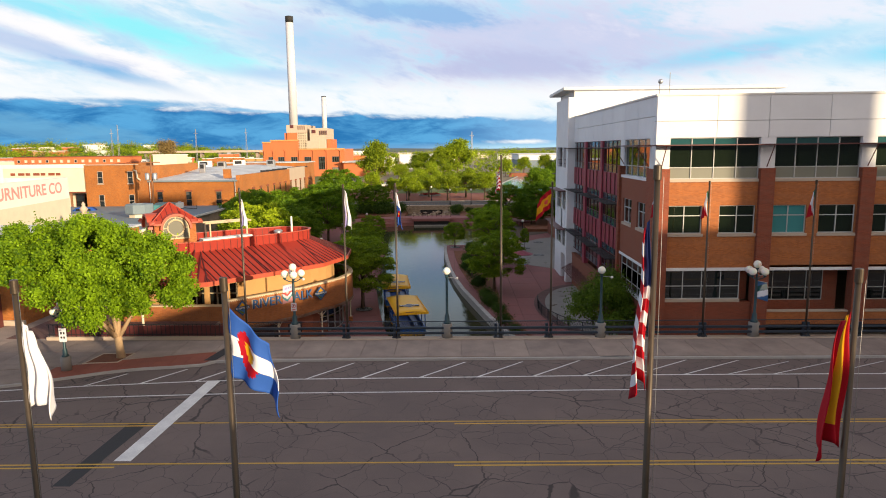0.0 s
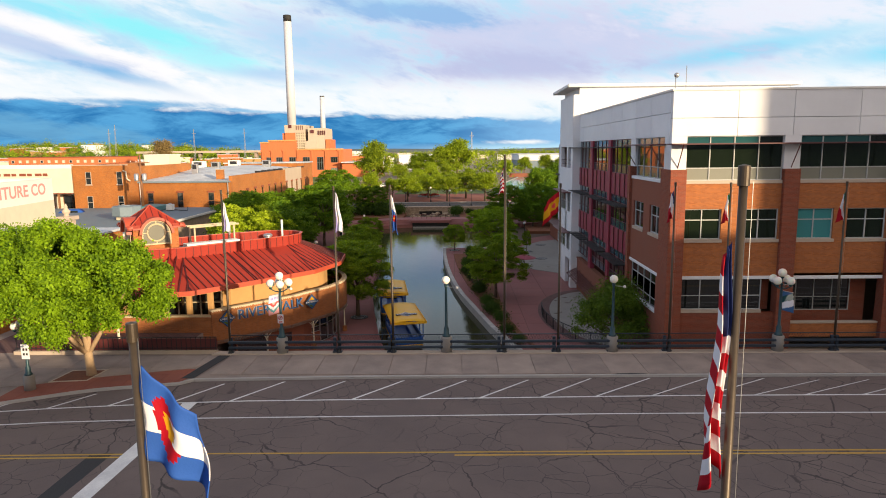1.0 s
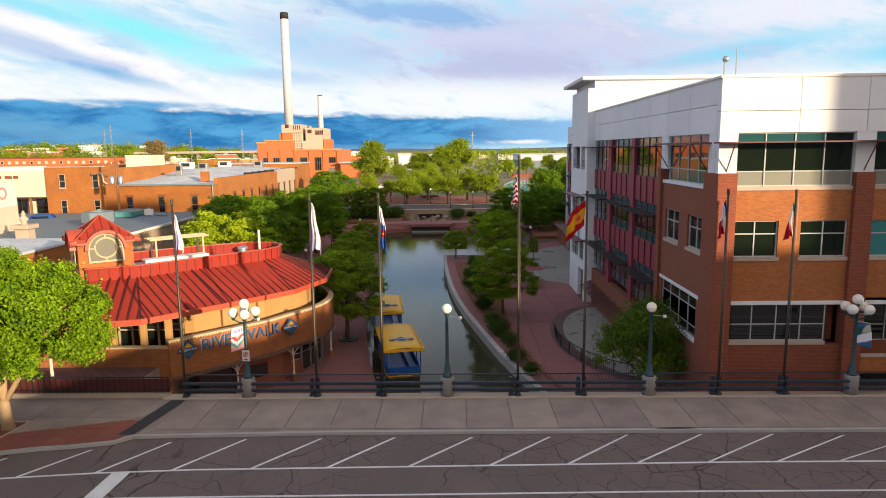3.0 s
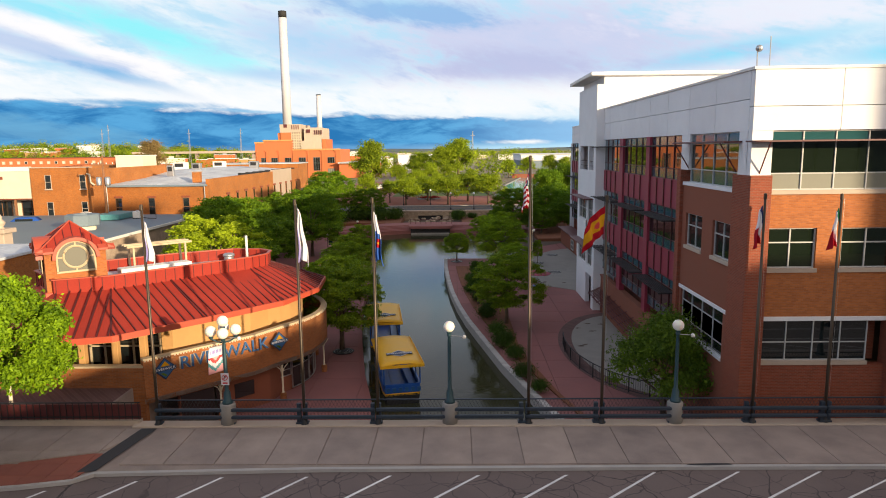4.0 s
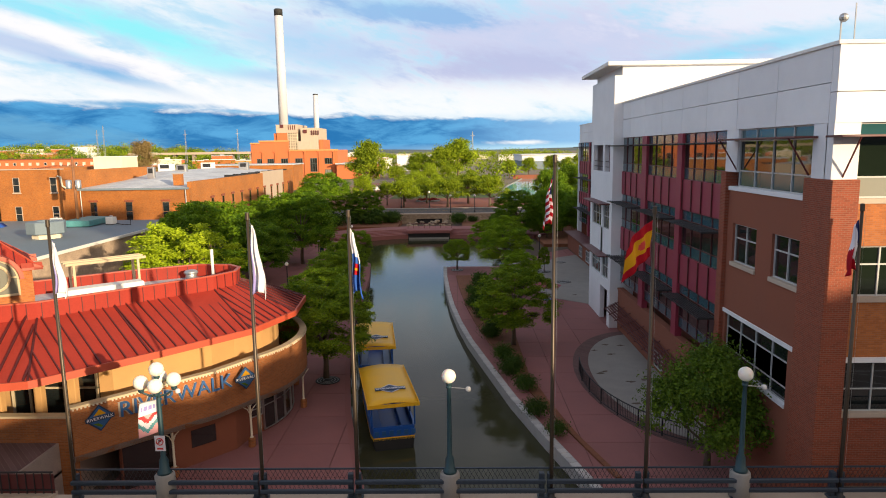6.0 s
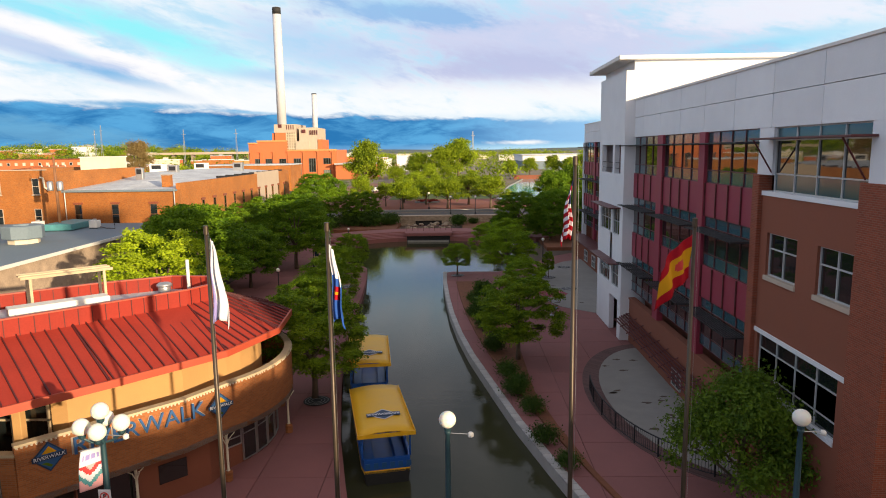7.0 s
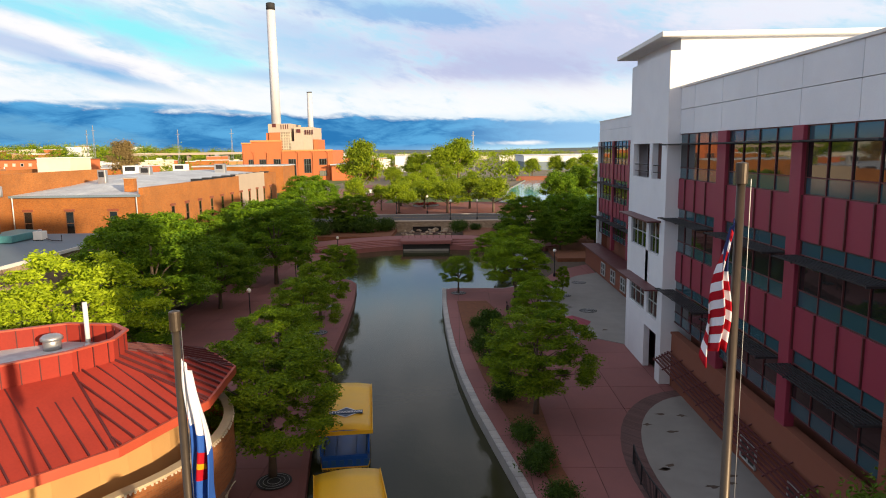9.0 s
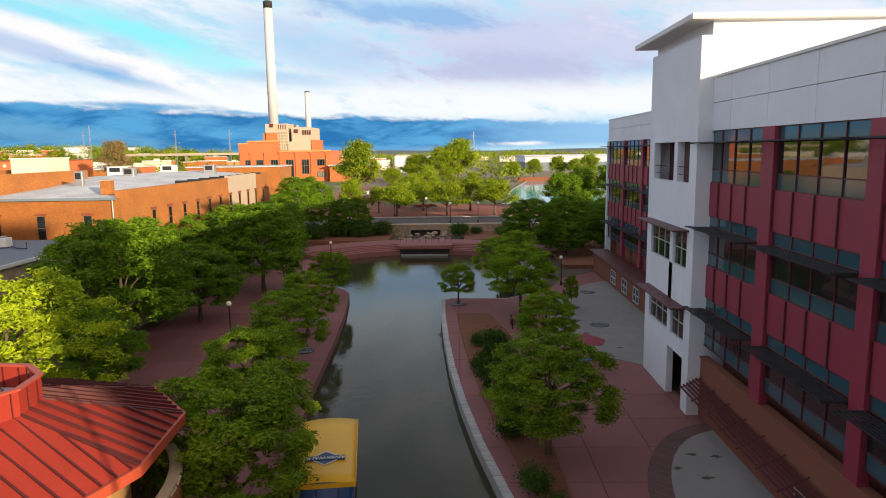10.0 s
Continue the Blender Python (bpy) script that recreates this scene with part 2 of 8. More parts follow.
M = {
    "asphalt": material("asphalt", (0.170, 0.129, 0.117), 0.9, vary=0.34, scale=0.22, grain=40, bump=0.3, build=cracked()),
    "slate": material("slate", (0.10, 0.115, 0.11), 0.8, vary=0.3, scale=0.3, grain=8),
    "faded_red": material("faded_red", (0.62, 0.28, 0.26), 0.8, vary=0.25, scale=1.5, grain=20),
    "asphalt_patch": material("asphalt_patch", (0.035, 0.035, 0.038), 0.85, vary=0.2, scale=0.8, grain=40, bump=0.3),
    "road_far": material("road_far", (0.085, 0.078, 0.078), 0.9, vary=0.2, scale=0.2, grain=10),
    "paint_white": material("paint_white", (0.70, 0.69, 0.68), 0.7, vary=0.35, scale=1.2, grain=18),
    "paint_yellow": material("paint_yellow", (0.55, 0.33, 0.05), 0.7, vary=0.35, scale=1.2, grain=18),
    "concrete": material("concrete", (0.30, 0.238, 0.205), 0.88, vary=0.48, scale=0.6, grain=25, bump=0.25),
    "concrete_light": material("concrete_light", (0.26, 0.245, 0.225), 0.85, vary=0.22, scale=0.8, grain=25),
    "kerb_block": material("kerb_block", (0.40, 0.385, 0.37), 0.85, vary=0.45, scale=2.2, grain=14, bump=0.4),
    "plaster": material("plaster", (0.40, 0.30, 0.22), 0.92, vary=0.5, scale=1.2, grain=9, bump=0.7),
    "tarp_teal": material("tarp_teal", (0.07, 0.25, 0.27), 0.5, vary=0.3, scale=1.5, grain=12),
    "kerb": material("kerb", (0.40, 0.38, 0.36), 0.85, vary=0.2, scale=1.0, grain=25),
    "pink_paving": material("pink_paving", (0.265, 0.105, 0.098), 0.85, vary=0.2, scale=0.5, grain=22),
    "pink_dark": material("pink_dark", (0.25, 0.095, 0.085), 0.85, vary=0.2, scale=0.6, grain=22),
    "purple_paving": material("purple_paving", (0.15, 0.08, 0.075), 0.85, vary=0.25, scale=0.8, grain=22, build=bricks((0.2, 0.13, 0.11), 0.24, 0.12)),
    "brick_paving": material("brick_paving", (0.27, 0.085, 0.055), 0.88, vary=0.25, scale=0.8, grain=22),
    "mulch": material("mulch", (0.20, 0.075, 0.035), 0.95, vary=0.45, scale=2.5, grain=14, bump=0.8),
    "soil": material("soil", (0.10, 0.07, 0.05), 0.95, vary=0.4, scale=2.0, grain=12, bump=0.8),
    "grass": material("grass", (0.10, 0.14, 0.035), 0.95, vary=0.4, scale=0.2, grain=3, bump=0.6),
    # blue-green tint carries the haze of distance in the base colour
    "hill_far": material("hill_far", (0.10, 0.13, 0.13), 0.95, vary=0.4, scale=0.01, grain=0.1, bump=0.2),
    "ground": material("ground", (0.20, 0.165, 0.115), 0.95, vary=0.4, scale=0.02, grain=0.6, bump=0.5),
    "brick_orange": material("brick_orange", (0.46, 0.150, 0.038), 0.85, vary=0.14, scale=0.8, grain=40, bump=0.5, build=bricks((0.32, 0.14, 0.07))),
    "brick_red": material("brick_red", (0.285, 0.062, 0.026), 0.85, vary=0.14, scale=0.8, grain=40, bump=0.5, build=bricks((0.24, 0.12, 0.08))),
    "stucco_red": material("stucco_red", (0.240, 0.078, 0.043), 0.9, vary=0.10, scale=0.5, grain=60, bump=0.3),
    "brick_tan": material("brick_tan", (0.38, 0.125, 0.034), 0.85, vary=0.28, scale=0.6, grain=14, bump=0.6, build=bricks((0.27, 0.14, 0.065), a=0.71, b=0.71)),
    "brick_far": material("brick_far", (0.42, 0.138, 0.022), 0.88, vary=0.42, scale=0.35, grain=7, bump=0.4, build=bricks((0.33, 0.17, 0.07))),
    "brick_plant": material("brick_plant", (0.52, 0.150, 0.055), 0.88, vary=0.12, scale=0.1, grain=3, bump=0.3),
    "stucco_tan": material("stucco_tan", (0.47, 0.265, 0.10), 0.88, vary=0.18, scale=0.6, grain=40, bump=0.3),
    "white_panel": material("white_panel", (0.74, 0.745, 0.76), 0.75, vary=0.12, scale=0.35, grain=30, bump=0.1),
    "white_paint": material("white_paint", (0.74, 0.72, 0.68), 0.7, vary=0.10, scale=0.8, grain=30),
    "cream": material("cream", (0.68, 0.60, 0.46), 0.75, vary=0.12, scale=0.8, grain=30),
    "stone": material("stone", (0.36, 0.28, 0.20), 0.9, vary=0.35, scale=1.5, grain=10, bump=0.8, build=bricks((0.2, 0.16, 0.12), 0.5, 0.22)),
    "stone_trim": material("stone_trim", (0.47, 0.38, 0.30), 0.85, vary=0.12, scale=1.0, grain=25),
    "pink_metal": material("pink_metal", (0.265, 0.028, 0.054), 0.55, vary=0.08, scale=0.6, grain=40, bump=0.05),
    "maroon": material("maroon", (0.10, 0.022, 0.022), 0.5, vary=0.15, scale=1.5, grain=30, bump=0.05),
    "roof_red": material("roof_red", (0.30, 0.034, 0.022), 0.7, spec=0.2, vary=0.2, scale=0.7, grain=12, bump=0.08),
    # seam and joint red, darkened to paint in the ribs' shadow sides
    "roof_seam": material("roof_seam", (0.075, 0.010, 0.011), 0.6, vary=0.2, scale=0.7, grain=12, bump=0.05),
    "roof_trim": material("roof_trim", (0.42, 0.070, 0.035), 0.5, vary=0.14, scale=1.0, grain=20, bump=0.05),
    "membrane": material("membrane", (0.50, 0.53, 0.57), 0.7, vary=0.5, scale=0.30, grain=3, bump=0.2),
    "membrane_gray": material("membrane_gray", (0.155, 0.205, 0.245), 0.7, vary=0.2, scale=0.3, grain=5, bump=0.2),
    "black_metal": material("black_metal", (0.016, 0.017, 0.020), 0.6, 0.0, vary=0.2, scale=3, grain=30, bump=0.05),
    "blue_metal": material("blue_metal", (0.028, 0.042, 0.062), 0.45, 0.2, vary=0.2, scale=3, grain=30, bump=0.05),
    "teal_metal": material("teal_metal", (0.022, 0.060, 0.075), 0.45, 0.2, vary=0.2, scale=3, grain=30, bump=0.05),
    "bronze": material("bronze", (0.070, 0.052, 0.036), 0.42, 0.45, vary=0.2, scale=4, grain=30, bump=0.05),
    "steel": material("steel", (0.50, 0.50, 0.50), 0.4, 0.8, vary=0.15, scale=2, grain=30, bump=0.05),
    "frame_white": material("frame_white", (0.46, 0.46, 0.45), 0.5, vary=0.06, scale=1, grain=30, bump=0.03),
    "frame_teal": material("frame_teal", (0.055, 0.13, 0.15), 0.4, vary=0.15, scale=1, grain=30, bump=0.03),
    "glass_dark": glass("glass_dark", (0.012, 0.016, 0.016)),
    "glass_teal": glass("glass_teal", (0.022, 0.085, 0.09), 0.08),
    "glass_aqua": glass("glass_aqua", (0.05, 0.24, 0.25), 0.15),
    "glass_spandrel": glass("glass_spandrel", (0.030, 0.085, 0.105), 0.12),
    "glass_green": glass("glass_green", (0.010, 0.016, 0.008)),
    "glass_haze": glass("glass_haze", (0.16, 0.16, 0.13), 0.2),
    "blind": material("blind", (0.20, 0.20, 0.16), 0.6, vary=0.1, scale=1, grain=30),
    "wood": material("wood", (0.26, 0.12, 0.055), 0.7, vary=0.3, scale=2.0, grain=25, bump=0.3),
    "timber_pale": material("timber_pale", (0.50, 0.40, 0.26), 0.8, vary=0.2, scale=2.0, grain=25, bump=0.2),
    "bark": material("bark", (0.13, 0.095, 0.065), 0.95, vary=0.4, scale=3.0, grain=18, bump=1.0),
    "bark_pale": material("bark_pale", (0.42, 0.29, 0.17), 0.9, vary=0.3, scale=3.0, grain=18, bump=0.7),
    "boat_yellow": material("boat_yellow", (0.78, 0.43, 0.012), 0.5, vary=0.10, scale=0.9, grain=15, bump=0.05),
    "boat_blue": material("boat_blue", (0.012, 0.085, 0.36), 0.4, vary=0.2, scale=1.5, grain=20, bump=0.05),
    "rubber": material("rubber", (0.02, 0.02, 0.02), 0.8, vary=0.2),
    "sign_blue": material("sign_blue", (0.022, 0.095, 0.25), 0.5, vary=0.1),
    "sign_navy": material("sign_navy", (0.010, 0.035, 0.09), 0.5, vary=0.1),
    "sign_red": material("sign_red", (0.52, 0.03, 0.03), 0.5, vary=0.1),
    "flag_white": material("flag_white", (0.66, 0.65, 0.69), 0.8, vary=0.06, spec=0.2),
    "flag_pink": material("flag_pink", (0.75, 0.36, 0.36), 0.8, vary=0.06, spec=0.2),
    "flag_red": material("flag_red", (0.34, 0.004, 0.014), 0.75, vary=0.08, spec=0.2),
    "flag_blue": material("flag_blue", (0.025, 0.09, 0.36), 0.75, vary=0.08, spec=0.2),
    "flag_navy": material("flag_navy", (0.015, 0.025, 0.10), 0.75, vary=0.08, spec=0.2),
    "flag_yellow": material("flag_yellow", (0.56, 0.28, 0.007), 0.75, vary=0.08, spec=0.2),
    "flag_green": material("flag_green", (0.01, 0.12, 0.06), 0.75, vary=0.08, spec=0.2),
    "flag_purple": material("flag_purple", (0.30, 0.26, 0.55), 0.75, vary=0.08, spec=0.2),
    "globe": lamp_globe_material(),
    "water": water_material("water", (0.052, 0.052, 0.026), 0.03),
    "lake": water_material("lake", (0.05, 0.50, 0.58), 0.10, 0.5),
    "chimney": material("chimney", (0.52, 0.53, 0.57), 0.85, vary=0.10, scale=0.15, grain=3, bump=0.1),
    "leaf_bright": leaf_material("leaf_bright", (0.030, 0.090, 0.002), (0.28, 0.44, 0.010)),
    "leaf_yellow": leaf_material("leaf_yellow", (0.14, 0.22, 0.004), (0.48, 0.58, 0.02)),
    "leaf_locust": leaf_material("leaf_locust", (0.055, 0.135, 0.004), (0.31, 0.43, 0.012)),
    "leaf_deep": leaf_material("leaf_deep", (0.040, 0.115, 0.004), (0.21, 0.34, 0.010)),
    "leaf_shrub": leaf_material("leaf_shrub", (0.018, 0.050, 0.005), (0.075, 0.135, 0.012)),
    "leaf_mid": leaf_material("leaf_mid", (0.030, 0.070, 0.005), (0.14, 0.22, 0.014)),
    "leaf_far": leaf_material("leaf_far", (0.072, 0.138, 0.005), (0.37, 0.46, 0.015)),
    "leaf_dry": leaf_material("leaf_dry", (0.22, 0.15, 0.06), (0.42, 0.31, 0.13)),
}


# ---- building blocks ----
def empty(name, at=(0, 0, 0), label="", category="", group="", kind=""):
    ob = new(name)
    ob.location = at
    ob.empty_display_size = 0.2
    return tagged(ob, label, category, group, kind)


def origin_of(ob):
    v = Vector((0, 0, 0))
    while ob is not None:
        v += ob.location
        ob = ob.parent
    return v


def part(name, bm, mat, parent=None, label="", smooth=False):
    """Links a bmesh, made in world metres, as one mesh under a thing or a part."""
    if isinstance(bm, list):
        return [part(name, one, mat, parent, label, smooth) for one in bm][-1]
    me = bpy.data.meshes.new(name)
    if parent is not None:
        bmesh.ops.translate(bm, verts=bm.verts, vec=-origin_of(parent))
    bm.to_mesh(me)
    bm.free()
    return part_mesh(name, me, mat, parent, label, smooth)


def part_mesh(name, me, mat, parent=None, label="", smooth=False):
    if smooth:
        me.polygons.foreach_set("use_smooth", [True] * len(me.polygons))
    for one in (mat if isinstance(mat, (list, tuple)) else [mat]):
        me.materials.append(M[one])
    ob = new(name, me)
    ob.parent = parent
    if label:
        ob["label"] = label
    return ob


def box(bm, x0, x1, y0, y1, z0, z1, bev=0.0, mi=0):
    vs = [bm.verts.new((x, y, z)) for z in (z0, z1) for y in (y0, y1) for x in (x0, x1)]
    fs = [bm.faces.new([vs[i] for i in q]) for q in ((0, 2, 3, 1), (4, 5, 7, 6), (0, 1, 5, 4), (2, 6, 7, 3), (0, 4, 6, 2), (1, 3, 7, 5))]
    for f in fs:
        f.material_index = mi
    if bev:
        bmesh.ops.bevel(bm, geom=list({e for f in fs for e in f.edges}), offset=bev, segments=1, affect="EDGES", clamp_overlap=True)
    return bm


def boxes(*rows, bev=0.0):
    bm = bmesh.new()
    for r in rows:
        box(bm, *r, bev=bev)
    return bm


def pieces(*rows, bev=0.0):
    """One bmesh for each box, to become parts of their own."""
    return [boxes(r, bev=bev) for r in rows]


def ring(bm, at, r, n, axis="z", phase=0.0):
    a = [2 * math.pi * (i + phase) / n for i in range(n)]
    return [bm.verts.new((at[0] + r * math.cos(t), at[1] + r * math.sin(t), at[2])) for t in a]


def lathe(bm, at, profile, n=12, mi=0):
    """A turned solid from (radius, height) rows."""
    rings = [ring(bm, (at[0], at[1], at[2] + h), max(r, 1e-4), n) for r, h in profile]
    for a, b in zip(rings, rings[1:]):
        for i in range(n):
            bm.faces.new((a[i], a[(i + 1) % n], b[(i + 1) % n], b[i])).material_index = mi
    bm.faces.new(rings[0][::-1]).material_index = mi
    bm.faces.new(rings[-1]).material_index = mi
    return bm


def tube(bm, points, radii, n=8, mi=0):
    """A round bar through points, with a radius at each."""
    pts = [Vector(p) for p in points]
    rows = []
    for i, p in enumerate(pts):
        d = (pts[min(i + 1, len(pts) - 1)] - pts[max(i - 1, 0)]).normalized()
        u = d.orthogonal().normalized() if abs(d.z) > 0.9 else d.cross(Vector((0, 0, 1))).normalized()
        w = d.cross(u)
        r = radii[i] if isinstance(radii, (list, tuple)) else radii
        rows.append([bm.verts.new(p + r * (math.cos(2 * math.pi * k / n) * u + math.sin(2 * math.pi * k / n) * w)) for k in range(n)])
    for a, b in zip(rows, rows[1:]):
        for k in range(n):
            bm.faces.new((a[k], a[(k + 1) % n], b[(k + 1) % n], b[k])).material_index = mi
    bm.faces.new(rows[0][::-1]), bm.faces.new(rows[-1])
    return bm


def prism(bm, poly, z0, z1, mi=0):
    """An upright solid over a plan."""
    a, b = [bm.verts.new((x, y, z0)) for x, y in poly], [bm.verts.new((x, y, z1)) for x, y in poly]
    n = len(poly)
    fs = [bm.faces.new((a[i], a[(i + 1) % n], b[(i + 1) % n], b[i])) for i in range(n)] + [bm.faces.new(a[::-1]), bm.faces.new(b)]
    for f in fs:
        f.material_index = mi
    bmesh.ops.recalc_face_normals(bm, faces=fs)
    return bm


def strip(bm, line, width, z0, z1, closed=False):
    """A wall or kerb of even width along a line in plan; the line is its outer side, and it grows to the left of the way."""
    pts = [Vector(p) for p in line]
    n = len(pts)
    inner = []
    for i, p in enumerate(pts):
        a = pts[i - 1] if (i or closed) else p - (pts[1] - p)
        b = pts[(i + 1) % n] if (i < n - 1 or closed) else p + (p - pts[i - 1])
        d1, d2 = (p - a).normalized(), (b - p).normalized()
        nrm = Vector((-d1.y - d2.y, d1.x + d2.x)).normalized()
        c = max(0.5, nrm.dot(Vector((-d1.y, d1.x))))
        inner.append(p + nrm * (width / c))
    rows = [[bm.verts.new((*v, z)) for v in line_] for line_, z in ((pts, z0), (pts, z1), (inner, z1), (inner, z0))]
    for i in range(n if closed else n - 1):
        j = (i + 1) % n
        for a, b in zip(rows, rows[1:] + rows[:1]):
            bm.faces.new((a[i], a[j], b[j], b[i]))
    if not closed:
        bm.faces.new([r[0] for r in rows]), bm.faces.new([r[-1] for r in rows][::-1])
    bmesh.ops.recalc_face_normals(bm, faces=bm.faces)
    return bm


def clip(poly, axis, value, keep_less):
    res = []
    for i, p in enumerate(poly):
        q = poly[(i + 1) % len(poly)]
        ip, iq = (p[axis] < value) == keep_less, (q[axis] < value) == keep_less
        if ip:
            res.append(p)
        if ip != iq:
            k = (value - p[axis]) / (q[axis] - p[axis])
            res.append((p[0] + k * (q[0] - p[0]), p[1] + k * (q[1] - p[1])))
    return res


def paving(poly, dx, dy, z0, z1, mat, parent, name="slab", joint=0.02, shift=(0, 0)):
    """Slabs, one object each, over a plan."""
    xs, ys = [p[0] for p in poly], [p[1] for p in poly]
    for i in range(math.floor((min(xs) - shift[0]) / dx), math.ceil((max(xs) - shift[0]) / dx)):
        for j in range(math.floor((min(ys) - shift[1]) / dy), math.ceil((max(ys) - shift[1]) / dy)):
            c = poly
            for axis, v, less in ((0, shift[0] + i * dx + joint / 2, False), (0, shift[0] + (i + 1) * dx - joint / 2, True),
                                  (1, shift[1] + j * dy + joint / 2, False), (1, shift[1] + (j + 1) * dy - joint / 2, True)):
                c = clip(c, axis, v, less) if len(c) > 2 else c
            if len(c) > 2 and abs(sum(a[0] * b[1] - b[0] * a[1] for a, b in zip(c, c[1:] + c[:1]))) > 0.05:
                lift = 0.006 * random.random()
                part(name, prism(bmesh.new(), c, z0, z1 + lift), mat, parent)


def plane(bm, x0, x1, y0, y1, z, mi=0):
    f = bm.faces.new([bm.verts.new(p) for p in ((x0, y0, z), (x1, y0, z), (x1, y1, z), (x0, y1, z))])
    f.material_index = mi
    return bm


def arc(cx, cy, rx, ry, a0, a1, n):
    return [(cx + rx * math.cos(radians(a0 + (a1 - a0) * i / n)), cy + ry * math.sin(radians(a0 + (a1 - a0) * i / n))) for i in range(n + 1)]


def words(name, text, size, depth, mat, m, parent, label="", bold=0.0):
    """Letters from the built-in font, as a mesh, standing in the plane of pose m."""
    cu = bpy.data.curves.new(name, "FONT")
    cu.body, cu.size, cu.extrude, cu.align_x, cu.align_y = text, size, depth, "CENTER", "CENTER"
    cu.offset = bold
    tmp = bpy.data.objects.new(name, cu)
    me = bpy.data.meshes.new_from_object(tmp)
    bpy.data.objects.remove(tmp)
    bpy.data.curves.remove(cu)
    me.transform(m)
    me.transform(Matrix.Translation(-origin_of(parent)))
    return part_mesh(name, me, mat, parent, label)


# ---- the ground, the street bridge and the canal ----
LOW, WATER, FAR = -3.1, -3.7, -1.1
BASIN = [(-16.6, 0.42), (14.5, 0.42), (14.5, 41.0), (30.0, 41.0), (30.0, 116.0), (-28.0, 116.0), (-28.0, 10.0), (-16.6, 10.0)]
RIGHT_BANK = [(8.0, 0.42), (6.1, 7.5), (4.75, 12.6), (3.55, 17.5), (2.05, 25.2), (1.15, 30.0), (0.35, 35.5), (-0.35, 42.0), (-0.85, 49.0), (-1.25, 57.0), (-1.35, 63.0), (-0.7, 63.8), (5.6, 63.8), (8.6, 66.5), (10.0, 72.0), (10.0, 82.0), (8.6, 91.0)]
FAR_BANK = arc(-4.6, 84.5, 15.5, 12.5, 32, 148, 14)
LEFT_BANK = [(-17.8, 90.0), (-18.6, 82.0), (-16.8, 75.0), (-14.2, 70.5), (-12.4, 68.8), (-11.4, 66.6), (-11.1, 64.0), (-10.4, 58.0), (-9.8, 50.0), (-9.5, 44.0), (-9.2, 38.0), (-8.6, 32.0), (-8.0, 28.0), (-7.1, 22.0), (-6.0, 15.5), (-4.9, 10.5), (-3.6, 5.0), (-2.5, 0.42)]
CANAL = RIGHT_BANK + FAR_BANK + LEFT_BANK


def sheet_with_hole(outer, hole, z):
    bm = bmesh.new()
    edges = []
    for loop in (outer, hole):
        vs = [bm.verts.new((x, y, z)) for x, y in loop]
        edges += [bm.edges.new((vs[i], vs[(i + 1) % len(vs)])) for i in range(len(vs))]
    bmesh.ops.triangle_fill(bm, use_beauty=True, use_dissolve=False, edges=edges)
    for f in bm.faces:
        if f.normal.z < 0:
            f.normal_flip()
    return bm


tagged(part("ground", sheet_with_hole([(-4500, -600), (4500, -600), (4500, 4800), (-4500, 4800)], BASIN, FAR), "ground"), "dry brown earth and town ground reaching the horizon", "ground", kind="structure")
tagged(part("basin_wall", strip(bmesh.new(), BASIN[::-1], 0.35, -4.8, FAR + 0.02, closed=True), "concrete"), "concrete retaining wall round the sunken river walk", "wall", kind="structure")
tagged(part("river_walk_floor", sheet_with_hole([(-28, 0.4), (14.6, 0.4), (14.6, 40.9), (30, 41), (30, 116), (-28, 116)], CANAL, LOW), "soil"), "dark soil bed of the sunken river walk", "ground", kind="structure")
bm = bmesh.new()
bm.faces.new([bm.verts.new((x, y, WATER)) for x, y in CANAL])
bmesh.ops.triangulate(bm, faces=bm.faces)
for f in bm.faces:
    if f.normal.z < 0:
        f.normal_flip()
tagged(part("canal_water", bm, "water"), "still murky green-brown canal water reflecting trees and sky", "water", kind="structure")
tagged(part("canal_bed", plane(bmesh.new(), -29, 31, -1, 117, -4.8), "soil"), "muddy bed under the canal", "ground", kind="structure")

# kerbs along the canal, cast stone
kerb_e = tagged(empty("canal_kerb_east", (0, 0, 0)), "pale grey stone canal edge of short blocks", "kerb", kind="structure")
part("kerb_footing", strip(bmesh.new(), RIGHT_BANK, -0.42, -4.8, LOW + 0.03), "kerb", kerb_e)


def along(line, step):
    """Places and bearings at even steps along a line in plan."""
    rest_ = 0.0
    for (x0, y0), (x1, y1) in zip(line, line[1:]):
        L = math.hypot(x1 - x0, y1 - y0)
        s = rest_
        while s < L:
            yield x0 + (x1 - x0) * s / L, y0 + (y1 - y0) * s / L, math.degrees(math.atan2(y1 - y0, x1 - x0))
            s += step
        rest_ = s - L


kb = boxes((0.012, 0.50, -0.43, 0.03, 0.0, 0.105))
bmesh.ops.bevel(kb, geom=kb.edges[:], offset=0.018, segments=1, affect="EDGES")
kerb_mesh = bpy.data.meshes.new("kerb_stone")
kb.to_mesh(kerb_mesh)
rk = random.Random(4)
for x, y, a in along(RIGHT_BANK[:11], 0.52):
    part_mesh("kerb_stone", kerb_mesh, "kerb_block", kerb_e).matrix_basis = pose(x, y, LOW + 0.012 + 0.012 * rk.random(), 0, 0, a + rk.uniform(-1, 1))
tagged(part("canal_kerb_west", strip(bmesh.new(), LEFT_BANK, -0.35, -4.8, LOW + 0.06), "pink_dark"), "reddish concrete canal edge", "kerb", kind="structure")

